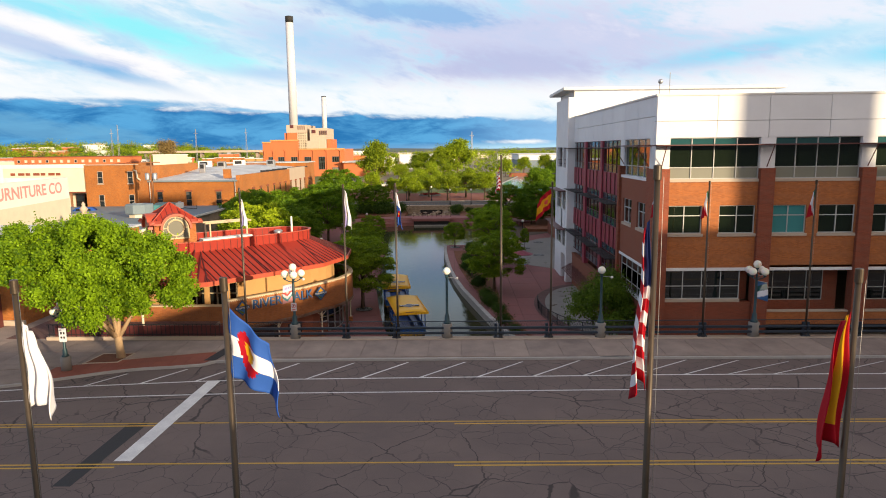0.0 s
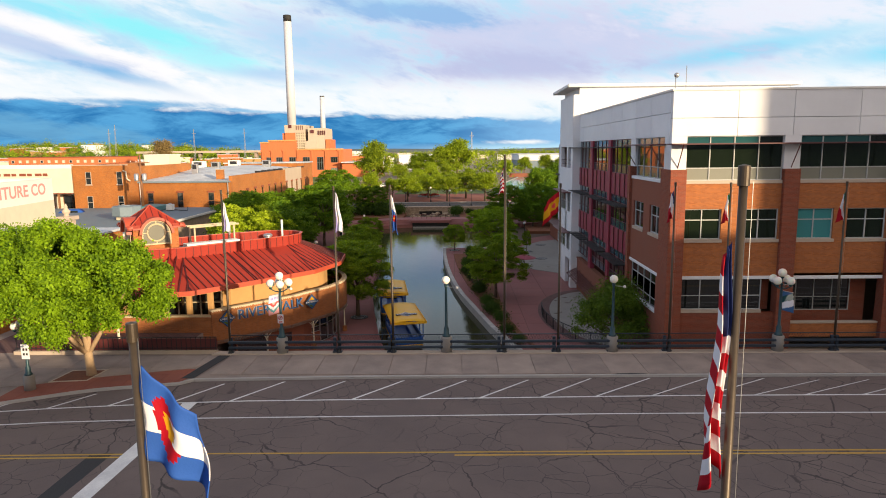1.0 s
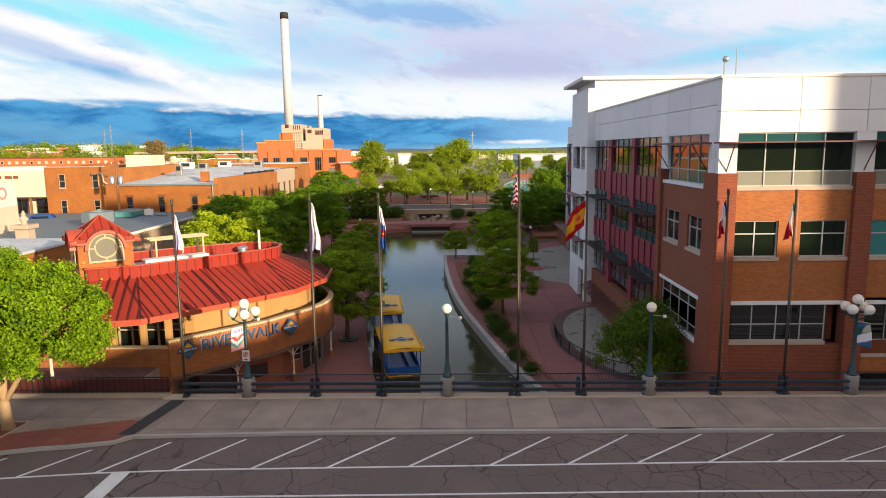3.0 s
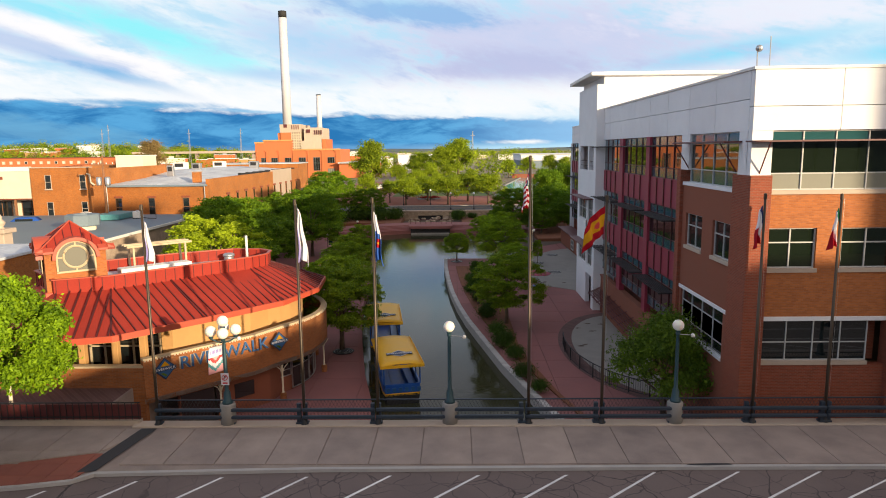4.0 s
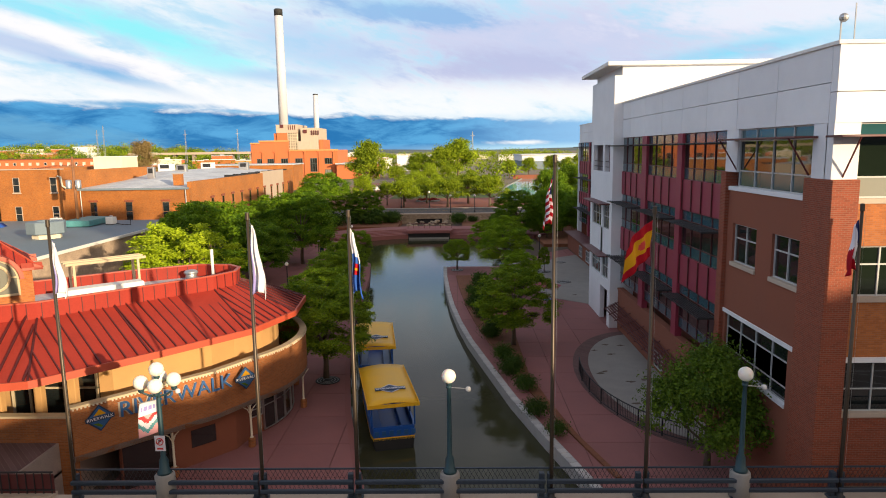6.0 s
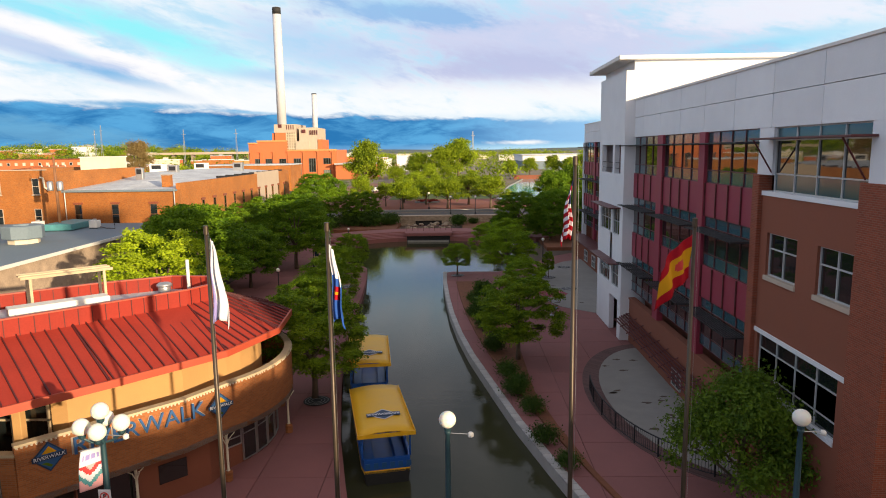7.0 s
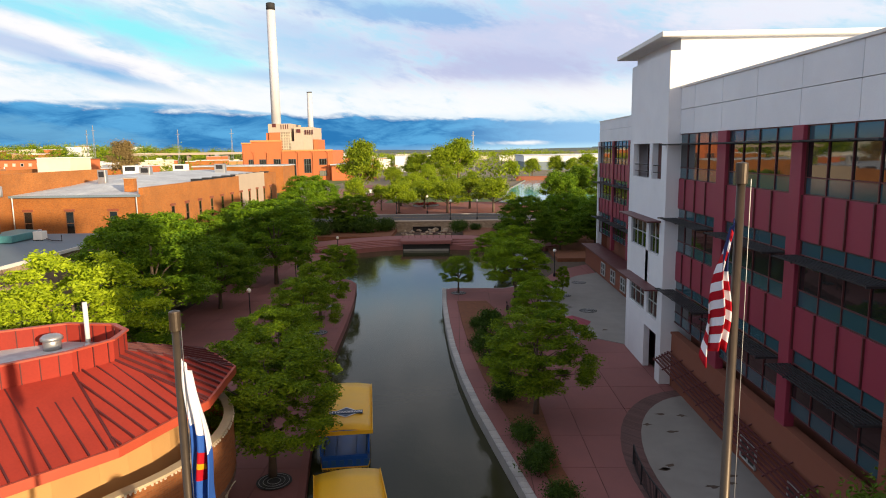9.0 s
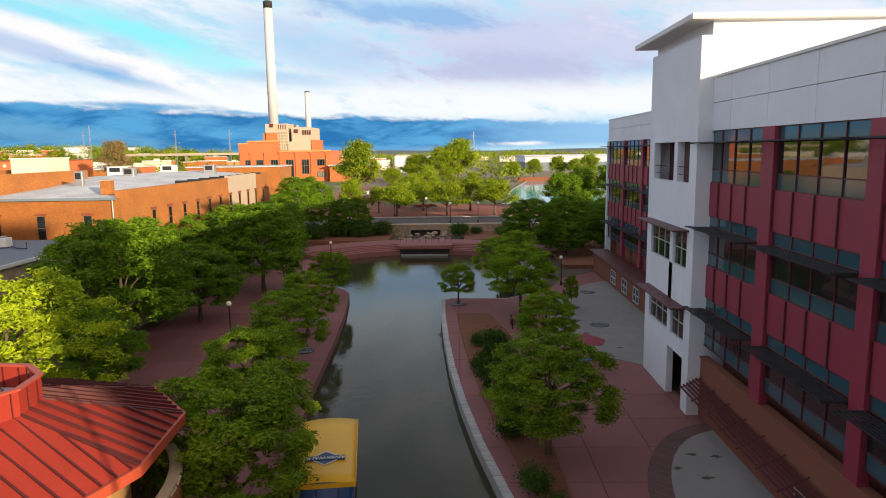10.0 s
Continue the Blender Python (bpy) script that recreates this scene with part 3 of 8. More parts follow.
# pavings of the river walk
walk_e = tagged(empty("pavement_east", (5, 30, LOW)), "pink scored concrete promenade beside the canal", "pavement", kind="structure")
bank_in = [(x + 0.42, y) for x, y in RIGHT_BANK[:12]]
EAST = bank_in + [(5.3, 63.4), (9.5, 66.3), (13, 74), (17.4, 78), (17.4, 42.4), (13.9, 42), (13.9, 1.0), (8.5, 1.0)]
west_edge = [(x - 0.35, y) for x, y in LEFT_BANK]
WEST = [(-26.5, 88)] + west_edge + [(-3.4, 0.9), (-16, 0.9), (-16, 10.5), (-26.5, 10.5)]

# ---- the street ----
road = tagged(part("road", boxes((-120, 120, -26.5, -3.85, -1.2, 0.02)), "asphalt"), "worn grey asphalt street with many cracks", "road", kind="structure")


def flat(name, rows, z, mat, label, kind="structure", category="marking"):
    bm = bmesh.new()
    for quad in rows:
        bm.faces.new([bm.verts.new((*p, z)) for p in quad])
    for f in bm.faces:
        if f.normal.z < 0:
            f.normal_flip()
    return tagged(part(name, bm, mat), label, category, kind=kind)


def line_x(x0, x1, y, w):
    return [(x0, y - w / 2), (x1, y - w / 2), (x1, y + w / 2), (x0, y + w / 2)]


def bent_line(bends, w):
    return [[(x0, y0 - w / 2), (x1, y1 - w / 2), (x1, y1 + w / 2), (x0, y0 + w / 2)] for (x0, y0), (x1, y1) in zip(bends, bends[1:])]


flat("lane_line", bent_line([(-90, -12.6), (-27, -9.3), (-19.4, -8.1), (-13.5, -7.41), (-9.8, -7.16), (-4.8, -7.03), (2.8, -6.83), (11.7, -6.6), (20, -6.55), (90, -6.5)], 0.12), 0.026, "paint_white", "white painted edge line of the parking lane")
flat("lane_line", bent_line([(-90, -15), (-27, -10.8), (-18.3, -9.71), (-11.5, -9.26), (-6.8, -9.15), (0.3, -9.01), (7.4, -8.85), (16.7, -8.76), (90, -8.7)], 0.11), 0.026, "paint_white", "white painted lane line")
flat("lane_line", [line_x(-90, 90, -20.6, 0.11)], 0.026, "paint_white", "white painted lane line")
flat("lane_line", [line_x(-90, 90, -23.5, 0.12)], 0.026, "paint_white", "white painted lane line")
for y in (-12.55, -16.5):
    flat("centre_line", bent_line([(-90, y - 1.9), (-12, y - 0.33), (-6, y - 0.27), (6.4, y - 0.12), (15.5, y - 0.03), (90, y)], 0.11), 0.026, "paint_yellow", "yellow painted centre line")
    flat("centre_line", bent_line([(0.5, y - 0.46), (6.4, y - 0.4), (15.5, y - 0.31), (90, y - 0.28)], 0.11) + bent_line([(-90, y - 2.18), (-13, y - 0.62)], 0.11), 0.026, "paint_yellow", "yellow painted centre line")
flat("stop_line", [[(-13.3, -16.6), (-12.6, -16.6), (-12.25, -7.33), (-12.95, -7.35)]], 0.028, "paint_white", "broad white painted stop line")
flat("tar_patch", [[(-14.6, -18.6), (-13.9, -18.6), (-13.6, -12.9), (-14.5, -12.9)]], 0.024, "asphalt_patch", "black tar patch in the asphalt")
# the stall lines start on the edge line and lean over more and more along the street
STALLS = [(-22.4, -8.55, 1.3, 1.9), (-19.4, -8.1, 1.44, 1.95), (-16.5, -7.72, 1.65, 2.3), (-13.6, -7.38, 1.8, 2.65), (-10.7, -7.2, 2.05, 2.75), (-7.6, -7.06, 2.2, 2.65), (-4.6, -6.98, 2.37, 2.65), (-1.4, -6.9, 2.52, 2.58), (1.8, -6.8, 2.65, 2.5), (4.86, -6.72, 2.95, 2.6), (7.6, -6.64, 3.4, 2.56), (10.4, -6.58, 3.65, 2.5), (13.1, -6.55, 3.9, 2.35), (15.5, -6.53, 4.3, 2.1), (18.0, -6.52, 4.4, 2.1), (20.9, -6.5, 4.4, 2.1), (23.9, -6.5, 4.4, 2.1), (26.9, -6.5, 4.4, 2.1)]
for x, y, dx, dy in STALLS:
    flat("stall_line", [[(x - 0.09, y), (x + 0.09, y), (x + dx + 0.07, y + dy), (x + dx - 0.07, y + dy)]], 0.027, "paint_white", "slanting white painted stall line")

# far kerb and walk of the bridge
KERB = [(90, -3.85), (8.6, -3.92), (-5.3, -4.06), (-13.6, -4.38), (-14.2, -4.95), (-15.9, -5.36), (-17.1, -5.54), (-18.3, -5.86), (-19.35, -6.3), (-20.34, -6.8), (-22.5, -7.9), (-24.5, -8.7), (-30, -9.2), (-90, -9.2)]
tagged(part("kerb", strip(bmesh.new(), KERB, -0.18, -0.1, 0.15), "kerb"), "worn concrete kerb of the bridge walk", "kerb", kind="structure")
walk_n = tagged(part("pavement_north", prism(bmesh.new(), [(p[0], p[1] + 0.17) for p in KERB] + [(-90, 60), (-32, 60), (-32, 9.5), (-16.6, 9.5), (-16.6, 0.45), (90, 0.45)], -1.2, 0.125), "concrete"), "bed of the concrete bridge walk", "pavement", kind="structure")
tagged(part("bridge_ledge", boxes((-14.2, 60, -0.22, 0.42, 0.1, 0.22), bev=0.02), "stone_trim"), "low tan concrete ledge under the bridge railing", "ledge", kind="structure")
flat("kerb_patch", [[(-14.35, -4.3), (-13.65, -4.2), (-13.0, -0.3), (-13.7, -0.3)]], 0.166, "asphalt_patch", "dark tar joint across the bridge walk")
flat("kerb_patch", [[(9.1, -3.80), (9.9, -3.84), (10.9, -3.78), (10.8, -3.70), (10.1, -3.66), (9.3, -3.72)]], 0.1665, "asphalt_patch", "dark broken patch in the kerb")
tagged(part("pavement_south", boxes((-90, 90, -30.9, -26.5, -1.2, 0.15)), "concrete"), "concrete walk on the other side of the bridge", "pavement", kind="structure")

# ---- added row of unseen blocks across the street, behind the camera, casting shade ----
row = tagged(empty("street_row", (20, -60, 0)), "unseen plain blocks added to cast shade", "building", kind="structure")
part("wall", pieces((-60, 23.8, -70, -50, -1.2, 12.8)), "slate", row)
part("wall", pieces((24.0, 28.6, -75, -46, -1.2, 12.9)), "slate", row)
part("wall", pieces((28.8, 43.6, -75, -46, -1.2, 15.0)), "slate", row)
part("wall", pieces((43.8, 48.7, -75, -46, -1.2, 16.9)), "slate", row)
part("wall", pieces((48.9, 57.3, -49, -46, -1.2, 34.0)), "slate", row)
part("wall", pieces((57.5, 59.2, -49, -46, -1.2, 15.6)), "slate", row)
part("wall", pieces((59.4, 66.2, -49, -46, -1.2, 19.8)), "slate", row)
part("wall", pieces((66.4, 72.6, -49, -46, -1.2, 30.0)), "slate", row)
part("wall", pieces((72.8, 120, -49, -46, -1.2, 24.0)), "slate", row)


# ---- windows ----
def window(parent, face, at, a0, a1, z0, z1, nx, splits=(), frame="frame_white", pane="glass_dark", bar=0.06, panes=None, depth=0.10):
    """A window with a frame and one pane for each light. face: 'y' looks to -y at y = at, 'x' looks to -x at x = at, '+x' to +x."""
    win = empty("window", origin_of(parent) * 0)
    win.parent = parent
    win.location = -origin_of(parent)
    zs = [z0, *splits, z1]
    aa = [a0 + (a1 - a0) * i / nx for i in range(nx + 1)]
    s = -1 if face == "+x" else 1

    def slab(bm, b0, b1, c0, c1, d0, d1):
        lo, hi = sorted((at + s * d0, at + s * d1))
        if face == "y":
            box(bm, b0, b1, lo, hi, c0, c1)
        else:
            box(bm, lo, hi, b0, b1, c0, c1)
    bm = bmesh.new()
    for i, a in enumerate(aa):
        w0, w1 = (0, bar) if i == 0 else (-bar, 0) if i == nx else (-bar / 2, bar / 2)
        slab(bm, a + w0, a + w1, z0, z1, 0.0, depth)
    for i, z in enumerate(zs):
        w0, w1 = (0, bar) if i == 0 else (-bar, 0) if i == len(zs) - 1 else (-bar / 2, bar / 2)
        slab(bm, a0, a1, z + w0, z + w1, 0.012, depth - 0.01)
    part("window_frame", bm, frame, win)
    for j in range(len(zs) - 1):
        for i in range(nx):
            mat = panes(i, j) if panes else pane
            bm = bmesh.new()
            slab(bm, aa[i] + 0.01, aa[i + 1] - 0.01, zs[j] + 0.01, zs[j + 1] - 0.01, depth * 0.55, depth * 0.75)
            part("pane", bm, mat, win)
    return win


# ---- the office building ----
office = empty("office_building", (14, 3.2, LOW), "office block of orange brick, white panels and pink curtain wall", "office building")
OX, OY = 14.0, 3.2
PIERS = [(13.92, 14.93), (20.93, 21.91), (27.6, 28.55), (34.3, 35.25), (41.0, 41.95)]
# front walls, storey by storey, round the openings
for (pa, pb), (qa, qb) in zip(PIERS, PIERS[1:]):
    w = [(pb - 0.02, pb + 2.36), (qa - 2.5, qa - 0.08)]
    y0, y1 = OY, OY + 0.4
    part("wall", pieces((pb, qa, y0, y1, 8.42, 10.0), (pb, qa, y0, y1, 4.15, 6.3), (w[0][1], w[1][0], y0, y1, 6.3, 8.42), (w[1][1], qa, y0, y1, 6.3, 8.42)), "brick_orange", office, "orange brick wall")
    part("stone_band", pieces((pb, qa, y0 - 0.06, y1, 10.0, 10.2), bev=0.01), "stone_trim", office, "pale stone sill band")
    part("stone_band", pieces((pb, qa, y0 - 0.05, y1, 3.94, 4.15), bev=0.01), "white_panel", office, "pale stone band")
    # teal top lights put the sky's reflection into the pane colour
    window(office, "y", OY + 0.12, pb, qa, 10.2, 12.95, 4, (10.97, 12.45), panes=lambda i, j: ("blind", "glass_green", "glass_teal")[j] if (i < 3 or j != 2) else "glass_dark")
    for a, b in w:
        window(office, "y", OY + 0.12, a, b, 6.5, 8.42, 2, (7.72,), pane="glass_aqua" if (abs(a - 21.89) < 0.1) else "glass_green")
        part("window_sill", boxes((a - 0.08, b + 0.08, OY - 0.08, OY + 0.3, 6.3, 6.5), bev=0.01), "stone_trim", office, "pale stone sill")
    part("sunshade", boxes((pa - 0.2 if pa < 14 else pb - 0.55, qa + 0.4, OY - 1.0, OY + 0.02, 12.42, 12.5), bev=0.01), "maroon", office, "brown metal sunshade")
    for xs in ((pa + pb) / 2,):
        part("strut", tube(bmesh.new(), [(xs, OY - 0.95, 12.42), (xs, OY + 0.02, 10.95)], 0.035, 6), "maroon", office, "slanting brown strut")
a, b = PIERS[0][1], PIERS[1][0]
window(office, "y", OY + 0.12, a, 20.1, 1.95, 3.94, 4, (2.85,), pane="glass_dark", bar=0.05)
# brick_red on base and porch walls, darker than the stucco, paints in street shade
part("wall", pieces((a, b, OY, OY + 0.4, LOW, 1.75), (20.1, b, OY + 0.9, OY + 1.3, 1.75, 3.94)), "brick_red", office, "red-brown base wall, darkened to paint in street shade")
part("window_sill", boxes((a, 20.1, OY - 0.06, OY + 0.3, 1.75, 1.95), bev=0.01), "stone_trim", office, "pale stone sill")
for (pa, pb), (qa, qb) in list(zip(PIERS, PIERS[1:]))[1:]:
    window(office, "y", OY + 1.6, pb, qa - 1.0, 1.5, 3.94, 4, (2.4,), pane="glass_dark", bar=0.05)
    part("wall", pieces((pb, qa, OY + 1.6, OY + 2.0, -0.1, 1.5), (qa - 1.0, qa, OY + 1.6, OY + 2.0, 1.5, 3.94), (pb, qa, OY, OY + 1.7, 4.16, 4.3)), "brick_red", office, "recessed porch wall")
    part("low_wall", boxes((pb, qa, OY + 0.05, OY + 0.35, 0.1, 1.0), bev=0.02), "brick_orange", office, "low orange brick porch wall")
    part("porch_ledge", boxes((pb, qa, OY, OY + 0.4, 1.0, 1.12), bev=0.02), "stone_trim", office, "pale stone coping")
for pa, pb in PIERS:
    x1 = pb
    part("pier", boxes((pa, x1, OY - 0.28, OY + 0.5 if pa > 14 else OY + 1.69, LOW if pa < 21 else -0.1, 10.9), bev=0.02), "brick_red", office, "red brick pier")
    part("pier_cap", pieces((max(pa, OX), x1 + 0.02, OY - 0.02, OY + 0.45, 10.9, 12.95)), "white_panel", office, "white panel above the pier")
# white parapet, panel by panel
for i, x in enumerate([14.0, 18.0, 21.4, 25.4, 29.4, 33.4, 37.4, 41.4, 45.0][:-1]):
    nx = [14.0, 18.0, 21.4, 25.4, 29.4, 33.4, 37.4, 41.4, 45.0][i + 1]
    for z0, z1 in ((12.95, 14.03), (14.06, 15.68)):
        part("parapet_panel", boxes((x, nx - 0.03, OY - 0.04, OY + 0.4, z0, z1)), "white_panel", office, "white cladding panel")
part("coping", pieces((13.9, 45, OY - 0.1, OY + 0.5, 15.68, 15.82), (13.9, 14.45, OY + 0.5, 33.7, 15.68, 15.82), bev=0.015), "white_paint", office, "white metal coping")
SIDE = [OY + 0.4, 7.6, 11.5, 15.4, 19.3, 23.2, 27.1, 31.0, 33.7]
for y0, y1 in zip(SIDE, SIDE[1:]):
    for z0, z1 in ((12.95, 14.38), (14.41, 15.68)):
        part("parapet_panel", boxes((OX - 0.02, OX + 0.38, y0, y1 - 0.03, z0, z1)), "white_panel", office, "white cladding panel")
part("roof", pieces((14.3, 45, OY + 0.3, 42.0, 14.6, 14.9), (19.7, 45, 42.0, 80, 14.6, 14.9)), "membrane", office, "flat pale roof")
part("rear_wall", pieces((19.7, 45, 79.6, 80, LOW, 14.6), (44.6, 45, OY + 0.4, 79.6, LOW, 15.6), (15.2, 15.5, OY + 2.2, 41.9, LOW, 14.6), (20.4, 20.7, 42.3, 79.6, LOW, 14.6)), "stucco_red", office)
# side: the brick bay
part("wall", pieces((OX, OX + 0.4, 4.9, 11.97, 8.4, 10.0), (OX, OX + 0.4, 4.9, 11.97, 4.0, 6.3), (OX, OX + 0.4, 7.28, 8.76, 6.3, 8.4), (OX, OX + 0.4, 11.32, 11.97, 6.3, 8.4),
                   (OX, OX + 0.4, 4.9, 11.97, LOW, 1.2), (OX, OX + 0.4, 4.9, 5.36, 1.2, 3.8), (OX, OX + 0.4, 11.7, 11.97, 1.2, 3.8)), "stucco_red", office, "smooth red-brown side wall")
part("stone_band", pieces((OX - 0.06, OX + 0.4, 4.9, 11.97, 10.0, 10.2), (OX - 0.05, OX + 0.4, 4.9, 11.97, 3.8, 4.0), (OX - 0.05, OX + 0.4, 5.36, 11.7, 1.2, 1.38), bev=0.01), "white_panel", office, "pale stone band")
part("pier_cap", pieces((OX, OX + 0.4, 3.6, 4.55, 10.9, 12.95), (OX, OX + 0.4, 11.25, 12.6, 10.9, 12.95)), "white_panel", office, "white panel")
window(office, "x", OX + 0.12, 4.57, 11.25, 10.2, 12.95, 4, (10.97, 12.4), panes=lambda i, j: ("glass_spandrel", "glass_dark", "glass_spandrel")[j])
for y0, y1 in ((4.9, 7.28), (8.76, 11.32)):
    window(office, "x", OX + 0.12, y0, y1, 6.5, 8.4, 2, (7.7,))
    part("window_sill", boxes((OX - 0.08, OX + 0.3, y0 - 0.05, y1 + 0.05, 6.3, 6.5), bev=0.01), "stone_trim", office, "pale stone sill")
window(office, "x", OX + 0.12, 5.36, 11.7, 1.38, 3.8, 4, (3.1, 2.0), bar=0.05)
part("pier", boxes((OX - 0.2, OX + 0.4, 11.97, 12.6, LOW, 10.9), bev=0.02), "brick_red", office, "red brick pier")
part("sunshade", boxes((OX - 0.9, OX + 0.02, 4.2, 11.6, 12.42, 12.5), bev=0.01), "maroon", office, "brown metal sunshade")
for ys in (4.75, 11.3):
    part("strut", tube(bmesh.new(), [(OX - 0.85, ys, 12.42), (OX + 0.02, ys, 11.0)], 0.035, 6), "maroon", office, "slanting brown strut")


def curtain_wall(x, y0, y1, cols, top=12.95, bottom=0.45):
    """Pink and teal curtain wall between uprights."""
    for c0, c1 in cols:
        part("pilaster", boxes((x - 0.12, x + 0.3, c0, c1, bottom, top), bev=0.015), "pink_metal", office, "deep pink metal upright")
    edges = [y0] + [v for c in cols for v in c] + [y1]
    for b0, b1 in zip(edges[0::2], edges[1::2]):
        n = max(2, round((b1 - b0) / 1.65))
        for h in (12.95, 8.4, 3.85):
            lo = max(bottom, h - 2.75)
            window(office, "x", x + 0.05, b0, b1, lo, h, n, tuple(z for z in (h - 2.05, h - 0.6) if z > lo + 0.2), "maroon",
                   panes=lambda i, j: ("glass_spandrel", "glass_dark", "glass_spandrel")[j], bar=0.05)
            if h > 5:
                step = (b1 - b0) / n
                for i in range(n):
                    part("spandrel_panel", boxes((x + 0.02, x + 0.3, b0 + i * step + 0.012, b0 + (i + 1) * step - 0.012, h - 4.55, h - 2.75), bev=0.008), "pink_metal", office, "deep pink metal panel")
                for i in range(n + 1):
                    part("fin", boxes((x - 0.06, x + 0.1, b0 + i * step - 0.03, b0 + i * step + 0.03, h - 4.55, h - 2.75)), "maroon", office, "dark maroon fin")
            sh = bmesh.new()
            for k in range(7):
                box(sh, x - 1.05 + 0.15 * k, x - 1.0 + 0.15 * k, b0 + 0.05, b1 - 0.05, h - 0.66, h - 0.6)
            for i in range(n + 1):
                yy = b0 + (b1 - b0) * i / n
                box(sh, x - 1.08, x, yy - 0.03, yy + 0.03, h - 0.69, h - 0.61)
            part("louvre_shade", sh, "black_metal", office, "dark slatted metal sun shelf")


curtain_wall(OX, 12.6, 33.7, [(18.75, 19.6), (26.1, 27.2)])
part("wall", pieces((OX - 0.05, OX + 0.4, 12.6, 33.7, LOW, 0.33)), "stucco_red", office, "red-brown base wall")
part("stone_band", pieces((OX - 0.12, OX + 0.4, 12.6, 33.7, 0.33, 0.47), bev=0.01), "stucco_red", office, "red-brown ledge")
# the white stair tower with its balconies
TX = 13.25
part("tower_wall", pieces((TX, TX + 0.4, 33.7, 41.5, 12.4, 17.9), (TX, TX + 0.4, 33.7, 41.5, 8.85, 10.1), (TX, TX + 0.4, 33.7, 41.5, 7.35, 8.85), (TX, TX + 0.4, 33.7, 34.4, 10.1, 12.4), (TX, TX + 0.4, 36.4, 37.0, 10.1, 12.4), (TX, TX + 0.4, 40.9, 41.5, 10.1, 12.4),
                         (TX, TX + 0.4, 33.7, 34.3, LOW, 7.35), (TX, TX + 0.4, 41.0, 41.5, LOW, 7.35), (TX, TX + 0.4, 36.6, 37.2, 0.9, 7.35), (TX, TX + 0.4, 34.3, 41.0, 2.9, 5.2), (TX, TX + 0.4, 34.3, 41.0, LOW + 3.1, 0.9), (TX, TX + 0.4, 37.0, 41.0, LOW, 0.0),
                         (TX, OX + 3, 33.3, 33.7, LOW, 17.9), (TX, OX + 3, 41.5, 41.9, LOW, 17.9), (TX + 0.4, OX + 3, 33.7, 41.5, 17.3, 17.9)), "white_panel", office, "weathered white stair tower")
# the upright maroon sheet paints the shade inside the tower openings
part("balcony_floor", pieces((TX + 0.1, OX + 1.0, 33.7, 41.5, 8.9, 9.1), (TX + 1.2, TX + 1.4, 33.7, 41.5, LOW, 12.4)), "maroon", office, "balcony floor and dark sheet painting the recess shade")
part("balcony_rail", pieces((TX + 0.1, TX + 0.16, 34.4, 40.9, 10.95, 11.0), (TX + 0.1, TX + 0.14, 34.4, 40.9, 10.5, 10.54)), "black_metal", office, "thin dark balcony rail")
for z0, z1 in ((5.2, 7.35), (0.9, 2.9)):
    window(office, "x", TX + 0.1, 34.3, 36.6, z0, z1, 2, ((z0 + z1) / 2,), pane="glass_green")
    window(office, "x", TX + 0.1, 37.2, 41.0, z0, z1, 3, ((z0 + z1) / 2,), pane="glass_green")
    part("canopy", boxes((TX - 0.9, TX + 0.02, 34.0, 41.3, z1 + 0.05, z1 + 0.15), bev=0.02), "maroon", office, "brown metal canopy")
# far wing
WX, BX = 19.3, 17.6   # the wing stands back from the stair tower, on a broader base storey
curtain_wall(WX, 58.0, 79.6, [(64.6, 65.3), (72.0, 72.7)], 12.95, -0.3)
for y0, y1 in zip((58.0, 62.0, 66.0, 70.0, 74.0, 78.0), (62.0, 66.0, 70.0, 74.0, 78.0, 80.0)):
    for z0, z1 in ((12.95, 14.38), (14.41, 15.5)):
        part("parapet_panel", boxes((WX - 0.05, WX + 0.4, y0, y1 - 0.03, z0, z1)), "white_panel", office, "white cladding panel")
part("coping", pieces((WX - 0.1, WX + 0.5, 58.0, 80.1, 15.5, 15.62), bev=0.015), "white_paint", office, "white metal coping")
part("corner_post", boxes((WX - 0.2, WX + 0.4, 79.6, 80.1, LOW, 12.95)), "white_panel", office, "white corner post")
part("wall", pieces((BX, BX + 0.4, 42.3, 79.6, LOW, -0.6)), "stucco_red", office, "red-brown base wall")
part("canopy", boxes((BX - 0.55, WX + 0.05, 42.3, 79.8, -0.6, -0.45), bev=0.02), "maroon", office, "brown metal ledge roof")
part("wall", pieces((WX, WX + 0.4, 42.3, 58.0, -0.6, 15.5), (15.2, WX + 0.4, 41.9, 42.3, LOW, 15.5)), "white_panel", office, "plain white wall")
# penthouse with its broad roof slab
part("penthouse_wall", boxes((13.9, 36, 33.5, 43, 14.9, 18.66)), "white_panel", office, "white penthouse wall")
part("penthouse_roof", boxes((12.6, 37, 33.0, 44, 18.66, 18.98), bev=0.04), "white_paint", office, "broad white roof slab")
bm = tube(bmesh.new(), [(15.1, 4.3, 14.9), (15.1, 4.3, 17.3)], 0.025, 6)
part("antenna", bm, "steel", office, "thin steel rod")
bm = tube(bmesh.new(), [(14.25, 3.7, 15.8), (14.25, 3.7, 16.7)], 0.03, 6)
bmesh.ops.create_uvsphere(bm, u_segments=12, v_segments=8, radius=0.16, matrix=pose(14.25, 3.55, 16.65))
part("camera_dome", bm, "steel", office, "small grey dome on a post")
